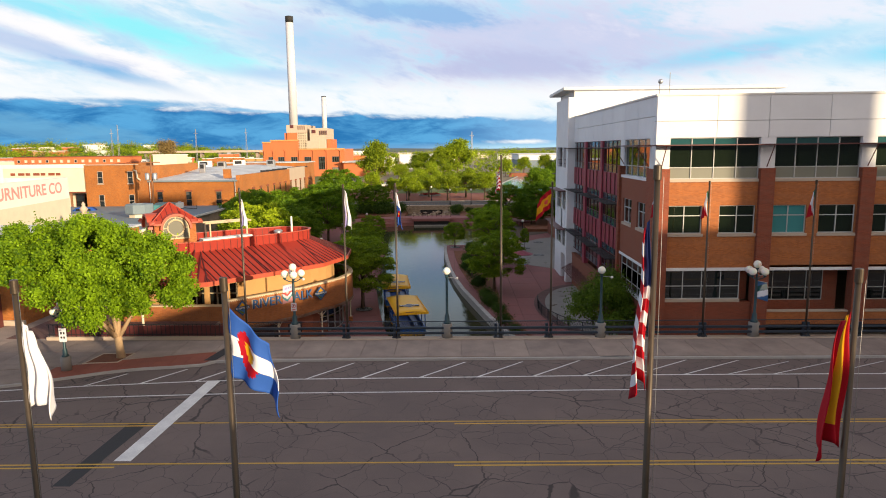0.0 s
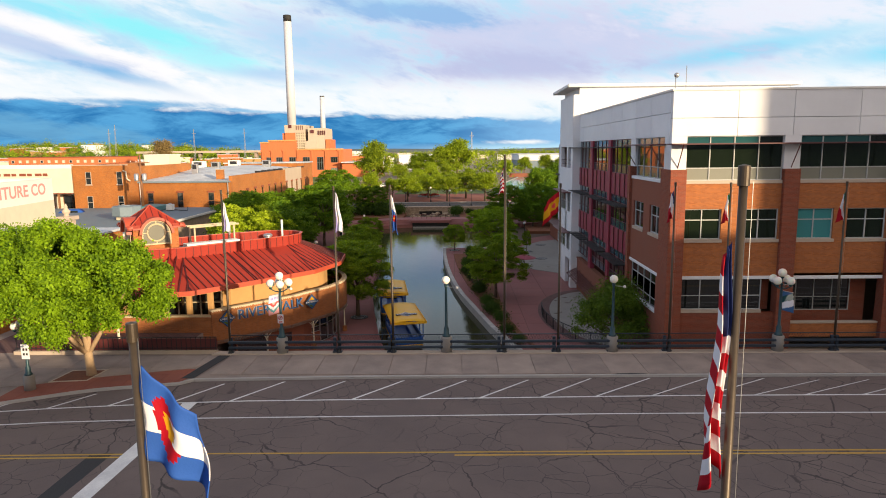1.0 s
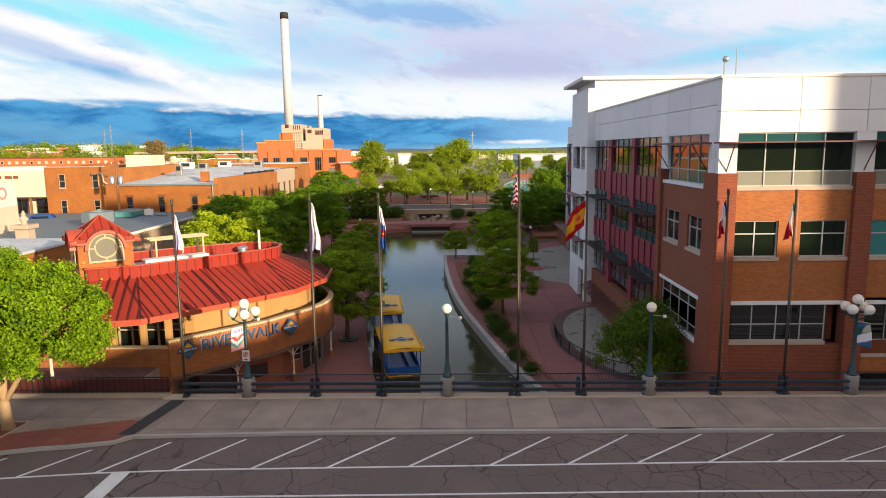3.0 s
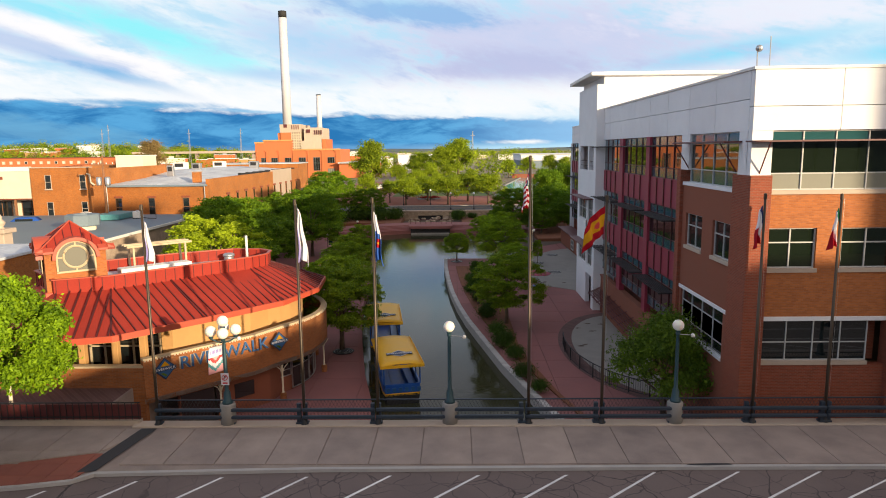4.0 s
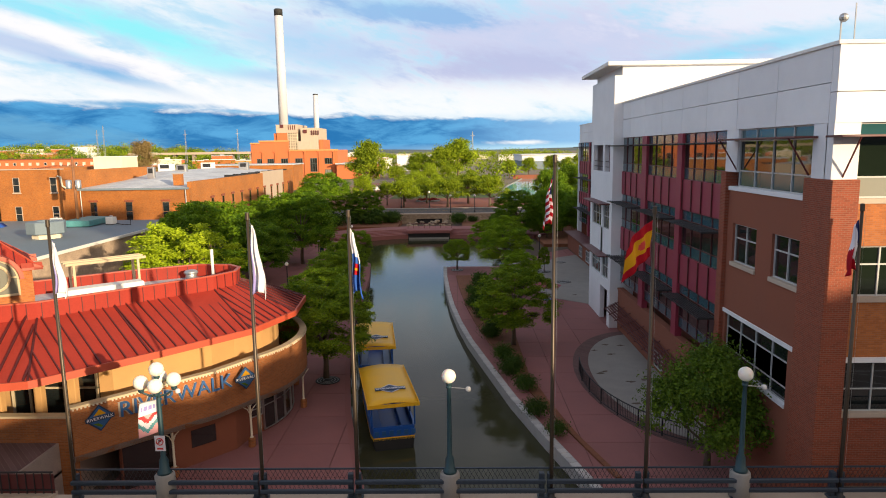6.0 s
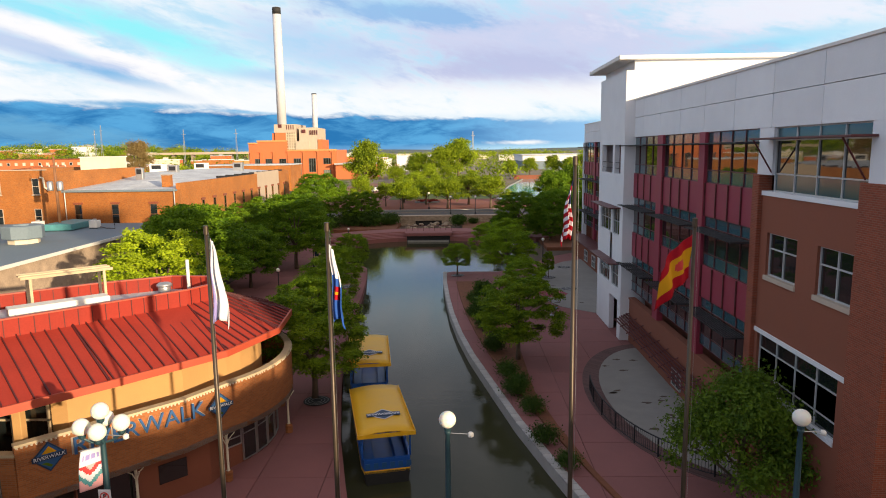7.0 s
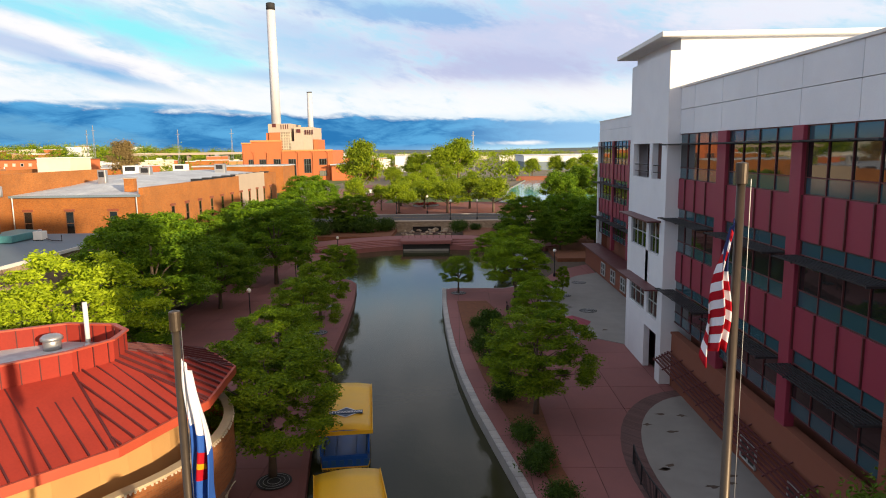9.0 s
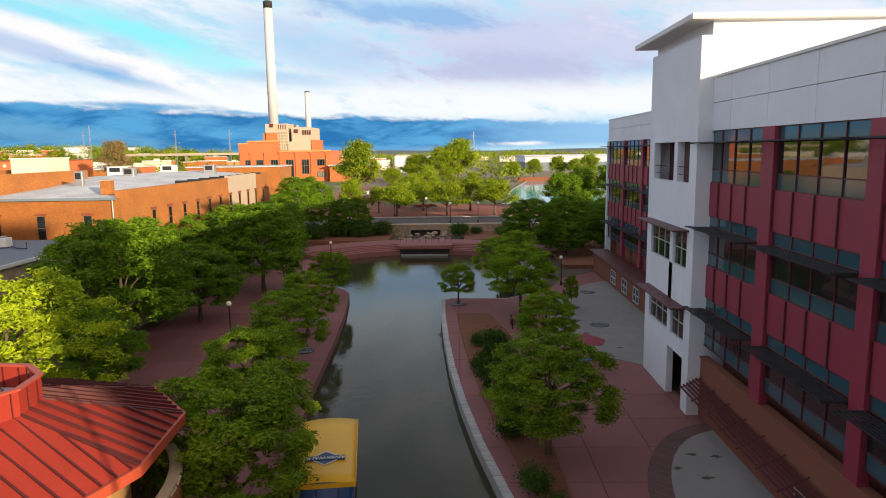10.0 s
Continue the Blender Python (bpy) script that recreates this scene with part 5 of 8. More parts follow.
# ---- boats ----
def boat(name_at):
    b = empty("tour_boat", (0, 0, 0), "blue tour boat with yellow canvas roof moored beside the promenade", "boat", "tour boats on the canal")
    hull = [(-1.0, 0), (1.0, 0), (1.1, 0.6), (1.1, 5.6), (0.7, 6.6), (0, 6.9), (-0.7, 6.6), (-1.1, 5.6), (-1.1, 0.6)]
    bm = bmesh.new()
    lo, hi = [bm.verts.new((x * 0.9, y, -0.25)) for x, y in hull], [bm.verts.new((x, y, 0.55)) for x, y in hull]
    for i in range(len(hull)):
        j = (i + 1) % len(hull)
        bm.faces.new((lo[i], lo[j], hi[j], hi[i]))
    bm.faces.new(lo[::-1])
    part("hull", bm, "rubber", b, "dark hull at the waterline")
    part("gunwale", strip(bmesh.new(), hull, 0.12, 0.45, 0.62, closed=True), "boat_yellow", b, "yellow gunwale stripe")
    part("side", strip(bmesh.new(), hull, 0.10, 0.62, 1.15, closed=True), "boat_blue", b, "blue side panels")
    part("deck", prism(bmesh.new(), [(x * 0.93, y * 0.98 + 0.06) for x, y in hull], 0.3, 0.36), "boat_blue", b, "blue deck")
    for s in (-0.72, 0.72):
        part("bench", boxes((s - 0.25, s + 0.25, 0.7, 5.4, 0.36, 0.78), bev=0.03), "boat_blue", b, "blue side bench")
    for x in (-1.05, 1.05):
        for y in (0.25, 1.9, 3.6, 5.3):
            part("post", boxes((x - 0.035, x + 0.035, y - 0.035, y + 0.035, 1.1, 2.45)), "boat_blue", b, "blue canopy post")
    rows = []
    bm = bmesh.new()
    for j in range(9):
        y = -0.1 + 5.9 * j / 8
        rows.append([bm.verts.new((x, y, 2.45 + 0.16 * (1 - (x / 1.25) ** 2) + 0.012 * math.sin(9 * y))) for x in (-1.25, -0.9, -0.45, 0, 0.45, 0.9, 1.25)])
    for p, q in zip(rows, rows[1:]):
        for k in range(6):
            bm.faces.new((p[k], p[k + 1], q[k + 1], q[k]))
    roof_ob = part("canopy", bm, "boat_yellow", b, "sun-faded yellow canvas roof", True)
    roof_ob.modifiers.new("thick", "SOLIDIFY").thickness = 0.05
    part("valance", boxes((-1.27, 1.27, -0.12, -0.09, 2.30, 2.5), (-1.27, -1.24, -0.1, 5.8, 2.34, 2.5), (1.24, 1.27, -0.1, 5.8, 2.34, 2.5)), "boat_yellow", b)
    part("end_rail", boxes((-1.0, 1.0, 0.02, 0.08, 1.15, 1.2)), "boat_blue", b)
    for k in range(6):
        part("bunting", prism(bmesh.new(), [(-0.95 + 0.36 * k, -0.03), (-0.75 + 0.36 * k, -0.03), (-0.75 + 0.36 * k, 0.0), (-0.95 + 0.36 * k, 0.0)], 0.72, 0.98), "sign_blue", b)
    dia = bmesh.new()
    for s, mi, dz in ((1.0, 0, 0.0), (0.86, 1, 0.004)):
        f = dia.faces.new([dia.verts.new((0.05 + x * s, 1.75 + y * s, 2.636 + dz - 0.02 * abs(x))) for x, y in ((-0.68, 0), (0, -0.62), (0.68, 0), (0, 0.62))])
        f.material_index = mi
    for f in dia.faces:
        if f.normal.z < 0:
            f.normal_flip()
    mod = part("logo", dia, ["flag_white", "sign_navy"], b, "dark blue diamond emblem")
    part("logo_band", boxes((-0.72, 0.82, 1.58, 1.92, 2.60, 2.65)), "sign_navy", b, "dark blue band across the emblem")
    words("lettering", "RIVERWALK", 0.28, 0.004, "flag_white", pose(0.05, 1.75, 2.656, 0, 0, 180), b, "white lettering", 0.006)
    return b


b1 = boat((0, 0))
b1.location, b1.rotation_euler, b1.scale = (-3.12, 11.95, WATER + 0.12), (0, 0, radians(12.5)), (1.1, 1.07, 1.0)
copy_thing(b1, pose(-5.3, 22.1, WATER + 0.12, 0, 0, 7.6))


# ---- trees ----
def leaf_cloud(name, blobs, n, size, mat, parent, label="", seed=0, flat_=0.0):
    """A crown of many small folded leaf clumps round the blobs (x, y, z, rx, rz)."""
    r = np.random.default_rng(seed)
    B = np.array(blobs, float)
    wgt = B[:, 3] ** 2 * B[:, 4] ** 0.5
    pick = r.choice(len(B), n, p=wgt / wgt.sum())
    d = r.normal(size=(n, 3))
    d /= np.linalg.norm(d, axis=1)[:, None]
    rad = np.minimum(np.abs(r.normal(0.0, 0.62, n)) + 0.22, 1.45)
    c = B[pick, :3] + d * np.stack([B[pick, 3], B[pick, 3], B[pick, 4]], 1) * rad[:, None]
    nrm = d * 0.7 + r.normal(size=(n, 3)) * 0.55 + np.array([0, 0, 0.45 + flat_])
    nrm /= np.linalg.norm(nrm, axis=1)[:, None]
    t = np.cross(nrm, r.normal(size=(n, 3)))
    t /= np.linalg.norm(t, axis=1)[:, None] + 1e-9
    b = np.cross(nrm, t)
    s = size * r.uniform(0.6, 1.3, n)[:, None]
    # a leaf clump: a kite folded along its middle
    v = np.stack([c - t * s, c + b * s * 0.55 + nrm * s * 0.18, c + t * s * 1.1 - nrm * s * 0.15, c - b * s * 0.55 + nrm * s * 0.18], 1).reshape(-1, 3)
    i = np.arange(n) * 4
    faces = np.concatenate([np.stack([i, i + 1, i + 2], 1), np.stack([i, i + 2, i + 3], 1)])
    me = bpy.data.meshes.new(name)
    me.from_pydata(v.tolist(), [], faces.tolist())
    return part_mesh(name, me, mat, parent, label)


def feathery(name, sprays, per, size, mat, parent, label="", seed=0, tilt=0.6):
    """A crown of flat, slightly drooping sprays of leaflets (x, y, z, way, length), one over another."""
    r = np.random.default_rng(seed)
    S_ = np.array(sprays, float)
    k = np.repeat(np.arange(len(S_)), per)
    n = len(k)
    c0, a, L = S_[k, :3], S_[k, 3], S_[k, 4]
    pitch = np.repeat(r.normal(0.06, 0.22, len(S_)), per)
    twig = r.integers(-3, 4, n) * 0.34 + r.normal(0, 0.05, n)
    u = r.uniform(0.05, 1.0, n) ** 0.75
    reach = L * u * (1.0 - 0.28 * np.abs(twig))
    c = c0 + np.stack([np.cos(a + twig) * reach, np.sin(a + twig) * reach, 0.16 * L * np.sin(u * 2.6) - 0.20 * L * u * u + pitch * reach + r.normal(0, 0.05, n) * L], 1)
    c += r.normal(0, 0.05, (n, 3))
    nrm = r.normal(size=(n, 3)) * tilt + np.stack([np.cos(a + twig) * 0.35 * u, np.sin(a + twig) * 0.35 * u, np.ones(n)], 1)
    nrm /= np.linalg.norm(nrm, axis=1)[:, None]
    b0 = a + twig + np.where(r.random(n) < 0.5, 0.9, -0.9) + r.normal(0, 0.3, n)
    t = np.stack([np.cos(b0), np.sin(b0), np.zeros(n)], 1)
    t -= nrm * (t * nrm).sum(1)[:, None]
    t /= np.linalg.norm(t, axis=1)[:, None] + 1e-9
    b = np.cross(nrm, t)
    s = size * r.uniform(0.6, 1.3, n)[:, None]
    v = np.stack([c - t * s, c + b * s * 0.45 + nrm * s * 0.15, c + t * s * 1.2 - nrm * s * 0.2, c - b * s * 0.45 + nrm * s * 0.15], 1).reshape(-1, 3)
    i = np.arange(n) * 4
    me = bpy.data.meshes.new(name)
    me.from_pydata(v.tolist(), [], np.concatenate([np.stack([i, i + 1, i + 2], 1), np.stack([i, i + 2, i + 3], 1)]).tolist())
    return part_mesh(name, me, mat, parent, label)


def tiered_tree(name, height, spread, mat, label, sprays=150, per=150, leaf=0.10, seed=1, bark="bark", stem=0.3, dome=0.55, tilt=0.6, category="tree"):
    """A vase of limbs that carry flat sprays in tiers; the crown is a broad, uneven dome."""
    r = random.Random(seed)
    t = empty(name, (0, 0, 0), label, category)
    hs, r0 = height * stem, 0.020 * height + 0.03
    part("trunk", tube(bmesh.new(), [(0, 0, -0.1), (0.03, 0.01, hs * 0.5), (0.06 * r.uniform(-1, 1), 0.05, hs), (0.15 * r.uniform(-1, 1), 0.1, height * 0.75)], [r0 * 1.25, r0, r0 * 0.85, r0 * 0.2], 9), bark, t, "", True)
    rows = []
    for k in range(9):
        a, f = 2.4 * k + r.uniform(-0.3, 0.3), (k + 0.5) / 9
        z0 = hs * r.uniform(0.8, 1.0) + (height * 0.6 - hs) * f * 0.6
        z1 = hs + (height - hs) * (0.15 + 0.72 * f)
        e = spread * math.sqrt(max(0.05, 1 - (0.9 * f) ** 2)) * 0.75
        part("limb", tube(bmesh.new(), [(0, 0, z0), (e * 0.4 * math.cos(a), e * 0.4 * math.sin(a), z0 + (z1 - z0) * 0.6), (e * math.cos(a), e * math.sin(a), z1)], [r0 * 0.5, r0 * 0.3, r0 * 0.06], 6), bark, t, "", True)
    # boughs spaced apart over the dome, each a fan of sprays
    boughs, tries = [], 0
    gap = spread * 0.265
    while len(boughs) < sprays and tries < 5000:
        tries += 1
        f, a = r.random(), r.uniform(0, 6.28)
        wide = 0.78 + 0.22 * f / 0.3 if f < 0.3 else math.sqrt(max(0.0, 1 - ((f - 0.3) / 0.74) ** 2))
        q = r.uniform(0.86, 1.08) if r.random() < 0.78 else r.uniform(0.3, 0.7)
        e = spread * wide * q * (0.9 + 0.12 * math.sin(3 * a + seed) + 0.07 * math.sin(5 * a + 2.0 * seed))
        z = hs * 0.92 + (height - hs) * (0.04 + 0.93 * f)
        p = (e * math.cos(a), e * math.sin(a), z)
        if any((p[0] - b[0]) ** 2 + (p[1] - b[1]) ** 2 + (2.1 * (p[2] - b[2])) ** 2 < gap * gap for b in boughs):
            continue
        boughs.append(p)
        for fan in (-0.95, -0.5, 0.0, 0.5, 0.95):
            L = spread * r.uniform(0.20, 0.34) * (1.0 if fan == 0.0 else 0.85)
            rows.append((p[0] * 0.80, p[1] * 0.80, z + r.uniform(-0.08, 0.08) * dome, a + fan + r.uniform(-0.2, 0.2), L))
    feathery("crown", rows, per, leaf, mat, t, "", seed, tilt)
    return t


def clustered(name, balls, per, size, mat, parent, label="", seed=0):
    """A crown of round leafy clusters (x, y, z, r): broad leaves on the skin of each, gaps between."""
    r = np.random.default_rng(seed)
    B = np.array(balls, float)
    cnt = np.maximum(20, (per * (B[:, 3] / B[:, 3].mean()) ** 2)).astype(int)
    k = np.repeat(np.arange(len(B)), cnt)
    n = len(k)
    d = r.normal(size=(n, 3)) + np.array([0, 0, 0.25])
    d /= np.linalg.norm(d, axis=1)[:, None]
    bumps = 0.16 * np.sin(d[:, 0] * 7 + B[k, 0] * 9) + 0.14 * np.sin(d[:, 1] * 8 + B[k, 1] * 7) + 0.12 * np.sin(d[:, 2] * 7 + k)
    c = B[k, :3] + d * (B[k, 3] * (0.86 + bumps + r.normal(0, 0.20, n)))[:, None]
    nrm = d * 0.6 + r.normal(size=(n, 3)) * 0.75 + np.array([0, 0, 0.25])
    nrm /= np.linalg.norm(nrm, axis=1)[:, None]
    t = np.cross(nrm, r.normal(size=(n, 3)))
    t /= np.linalg.norm(t, axis=1)[:, None] + 1e-9
    b = np.cross(nrm, t)
    s = size * r.uniform(0.65, 1.25, n)[:, None]
    v = np.stack([c - t * s, c + b * s * 0.7 + nrm * s * 0.2, c + t * s * 1.1 - nrm * s * 0.15, c - b * s * 0.7 + nrm * s * 0.2], 1).reshape(-1, 3)
    i = np.arange(n) * 4
    me = bpy.data.meshes.new(name)
    me.from_pydata(v.tolist(), [], np.concatenate([np.stack([i, i + 1, i + 2], 1), np.stack([i, i + 2, i + 3], 1)]).tolist())
    return part_mesh(name, me, mat, parent, label)


def corner_tree():
    r = random.Random(5)
    t = empty("street_tree", (0, 0, 0), "round bright green street tree with pale forking trunk", "tree")
    part("trunk", tube(bmesh.new(), [(0, 0, -0.1), (-0.05, 0, 0.5), (-0.1, 0, 1.3)], [0.30, 0.23, 0.22], 10), "bark_pale", t, "pale forking trunk", True)
    tips = [(-2.1, -0.4, 3.6), (-4.6, 0.6, 4.4), (0.25, 0.2, 4.0), (-0.3, -0.3, 4.6), (1.9, 0.8, 4.6), (-1.6, 2.4, 5.2), (-1.4, -2.4, 4.6), (-2.9, 0.2, 6.0)]
    for x, y, z in tips:
        part("limb", tube(bmesh.new(), [(-0.1, 0, 1.15), (-0.1 + 0.45 * x, 0.4 * y, 1.3 + 0.42 * (z - 1.3)), (x, y, z)], [0.15, 0.11, 0.04], 7), "bark_pale", t, "", True)
        for q in range(2):
            a = r.uniform(0, 6.28)
            part("branch", tube(bmesh.new(), [(x * 0.7, y * 0.7, 1.3 + 0.7 * (z - 1.3)), (x + 0.8 * math.cos(a), y + 0.8 * math.sin(a), z + 1.0)], [0.05, 0.015], 5), "bark_pale", t, "", True)
    balls = []
    domes = [(-1.5, 0.0, 4.7, 3.2, 3.2, 3.5), (-5.6, 0.2, 5.6, 2.6, 2.3, 2.2), (2.0, 0.3, 4.3, 2.3, 2.6, 2.9), (-0.6, -2.4, 4.2, 2.6, 1.8, 2.6), (-2.9, 2.2, 4.6, 2.6, 2.2, 2.9), (-3.2, -1.6, 4.6, 2.2, 2.0, 2.4)]
    tries = 0
    while len(balls) < 92 and tries < 14000:
        tries += 1
        x, y, z, rx, ry, rz = r.choice(domes)
        a, w = r.uniform(0, 6.28), r.uniform(-0.35, 1.0)
        q = math.sqrt(1 - w * w)
        k = r.uniform(0.55, 1.0) ** 0.4
        p = (x + rx * k * q * math.cos(a), y + ry * k * q * math.sin(a), z + rz * k * w)
        low = 3.1 + 0.20 * max(0.0, p[0]) if p[0] > -0.7 else 4.8 + 0.10 * abs(p[0])
        if p[2] < low - 0.5 * r.random():
            continue
        if p[0] < -2.2 and p[1] < 1.6 and p[2] < 5.3:
            continue
        rad = r.uniform(0.45, 0.95)
        if all((p[0] - b[0]) ** 2 + (p[1] - b[1]) ** 2 + (p[2] - b[2]) ** 2 > (0.95 * (rad + b[3])) ** 2 for b in balls):
            balls.append((*p, rad))
    clustered("crown", balls, 1350, 0.078, "leaf_bright", t, "bright green leafy crown", 5)
    return t


def tree(name, height, spread, mat, label, n=5000, leaf=0.16, seed=1, bark="bark", stem=0.32, tiers=False, category="tree"):
    """A tapered trunk with limbs and a crown of clumps that hang on the limbs."""
    r = random.Random(seed)
    t = empty(name, (0, 0, 0), label, category)
    bm = bmesh.new()
    hs = height * stem
    r0 = 0.022 * height + 0.03
    tube(bm, [(0, 0, -0.1), (0.02, 0.01, hs * 0.5), (0.05 * r.uniform(-1, 1), 0.05, hs), (0.1 * r.uniform(-1, 1), 0.1, height * 0.7)], [r0 * 1.25, r0, r0 * 0.8, r0 * 0.25], 9)
    blobs = []
    limbs = 9 if not tiers else 11
    for k in range(limbs):
        a = 2 * math.pi * (k * 0.382 * 1.0) + r.uniform(-0.3, 0.3)
        f = k / (limbs - 1)
        z0 = hs * r.uniform(0.75, 1.0) + (height * 0.62 - hs) * f * 0.7
        reach = spread * (1.0 - 0.55 * f ** 1.6) * r.uniform(0.72, 1.0)
        z1 = hs + (height - hs) * (0.22 + 0.62 * f) + r.uniform(-0.2, 0.2)
        x, y = reach * math.cos(a), reach * math.sin(a)
        part("limb", tube(bmesh.new(), [(0, 0, z0), (x * 0.4, y * 0.4, z0 + (z1 - z0) * 0.55), (x * 0.9, y * 0.9, z1)], [r0 * 0.5, r0 * 0.32, r0 * 0.08], 6), bark, t, "", True)
        rx = spread * r.uniform(0.30, 0.44)
        rz = rx * (0.34 if tiers else 0.66)
        blobs.append((x * 0.72, y * 0.72, z1, rx * 0.8, rz * 0.8))
        for q in range(6):
            b = a + r.uniform(-0.8, 0.8)
            e = reach * r.uniform(0.3, 1.0)
            blobs.append((e * math.cos(b), e * math.sin(b), z1 + r.uniform(-0.5, 0.6) * rz * 1.5, rx * r.uniform(0.3, 0.7), rz * r.uniform(0.35, 0.8)))
    for k in range(4):
        a = r.uniform(0, 6.28)
        blobs.append((0.25 * spread * math.cos(a), 0.25 * spread * math.sin(a), height * r.uniform(0.82, 0.94), spread * 0.3, spread * 0.24))
    part("trunk", bm, bark, t, "", True)
    leaf_cloud("crown", blobs, n, leaf, mat, t, "", seed, 0.3 if tiers else 0.0)
    return t


street_tree = corner_tree()
street_tree.location = (-19.6, -3.6, 0.16)
flat("tree_pit", [[(-21.2, -4.7), (-19.4, -4.5), (-19.2, -2.9), (-21.0, -3.0)]], 0.172, "mulch", "square earth pit round the street tree", category="tree pit")

part("pit_edge", strip(bmesh.new(), [(-21.2, -4.7), (-19.4, -4.5), (-19.2, -2.9), (-21.0, -3.0)], -0.10, 0.12, 0.19, True), "stone_trim", walk_n, "pale concrete pit edge")
locust = [tiered_tree("honey_locust", 7.8, 4.1, "leaf_locust", "deep green honey locust with feathery tiers on the promenade", 84, 110, 0.095, 11 + s, stem=0.32) for s in range(3)]
shade = [tiered_tree("shade_tree", 9.0, 5.2, "leaf_deep", "broad green shade tree with layered foliage behind the promenade", 104, 105, 0.12, 21 + s, stem=0.26) for s in range(3)]
yellow = tiered_tree("young_tree", 10.5, 4.5, "leaf_yellow", "sunlit yellow-green tree behind the restaurant", 92, 62, 0.115, 31, stem=0.42, tilt=1.1)
yellow.location = (-19.8, 25.4, LOW)
LOCUSTS = [(-8.6, 21.3, 0.94), (-10.9, 31.5, 0.78), (-11.8, 42.0, 0.72), (-12.4, 51.0, 0.68), (-12.9, 64.6, 0.62),
           (4.7, 28.4, 0.84), (6.9, 45.2, 0.62), (6.2, 57.4, 0.86), (4.9, 70.5, 0.70), (0.4, 61.4, 0.50), (7.8, 78.5, 0.72)]
SHADES = [(-25.2, 45.5, 1.20), (-23.2, 55.2, 0.84), (-30.0, 57.0, 1.05), (-20.8, 67.0, 1.08), (-22.4, 36.4, 0.62), (-28.0, 69.0, 1.0), (-27.5, 79.0, 1.0), (-26.5, 93.0, 0.95), (-27.0, 112.0, 1.22), (-18.5, 112.0, 0.78),
          (15.5, 88.0, 0.62), (21.0, 90.0, 0.8), (10.8, 90.5, 0.92), (17.5, 98.0, 0.9), (23.0, 93.0, 0.9), (26.0, 104.0, 0.9)]
for group, spots in ((locust, LOCUSTS), (shade, SHADES)):
    for i, (x, y, s) in enumerate(spots):
        src = group[i % len(group)]
        if i < len(group):
            src.location, ob = (x, y, LOW + 0.05), src
        else:
            ob = copy_thing(src, pose(x, y, LOW + 0.05, 0, 0, 67 * i))
        ob.scale = (s, s, s * (0.95 + 0.02 * (i % 5)))
sapling = copy_thing(locust[1], pose(11.2, 59.0, LOW + 0.05))
sapling.scale = (0.20, 0.20, 0.42)
tagged(sapling, "slender young tree in a round grate")
holly = tree("small_tree", 4.4, 1.5, "leaf_shrub", "dense dark green small tree in the mulch bed", 9000, 0.085, 43, stem=0.16)
holly.location = (2.5, 35.8, LOW + 0.14)
bush_tree = tree("courtyard_tree", 5.4, 3.5, "leaf_mid", "low spreading green tree inside the curved railing", 24000, 0.085, 41, stem=0.2)
bush_tree.location = (12.2, 8.6, LOW + 0.1)


def shrub(name, r, mat, label, seed, n=1500, leaf=0.08):
    t = empty(name, (0, 0, 0), label, "shrub")
    rnd = random.Random(seed)
    bm = bmesh.new()
    for k in range(5):
        a = 1.26 * k
        tube(bm, [(0, 0, -0.05), (0.5 * r * math.cos(a), 0.5 * r * math.sin(a), r * 0.7)], [0.03, 0.012], 5)
    part("stems", bm, "bark", t)
    leaf_cloud("leaves", [(rnd.uniform(-0.4, 0.4) * r, rnd.uniform(-0.4, 0.4) * r, r * rnd.uniform(0.5, 0.75), r * 0.62, r * 0.5) for _ in range(6)], n, leaf, mat, t, "", seed)
    return t


sh0 = shrub("round_shrub", 0.85, "leaf_shrub", "clipped dark green shrub in the mulch bed", 3, 3200, 0.055)
sh0.location = (4.9, 14.6, LOW + 0.14)
for i, (x, y, s) in enumerate([(4.7, 18.6, 1.0), (4.1, 21.6, 1.2), (4.4, 22.9, 0.9), (3.6, 25.0, 1.1), (2.9, 30.5, 1.2), (3.2, 33.0, 1.0), (2.4, 37.0, 1.1), (5.6, 12.0, 0.8), (2.0, 41.0, 1.0), (2.0, 47.0, 1.0)]):
    c = copy_thing(sh0, pose(x, y, LOW + 0.14, 0, 0, 50 * i))
    c.scale = (s, s, s)


# ---- details of the restaurant ----
WD, WN = Vector((0.7007, 0.7135, 0)), Vector((0.7135, -0.7007, 0))
WALL = Matrix((( *WD[:], 0), (0, 0, 1, 0), (*WN[:], 0), (0, 0, 0, 1))).to_3x3().transposed().to_4x4()


def on_wall(s, z, out=0.0):
    """A pose on the straight balcony wall: s metres along it, z up, out from its face."""
    p = Vector((-15.95, 4.75, 0)) + WD * s + WN * out
    return Matrix.Translation((p.x, p.y, z)) @ WALL


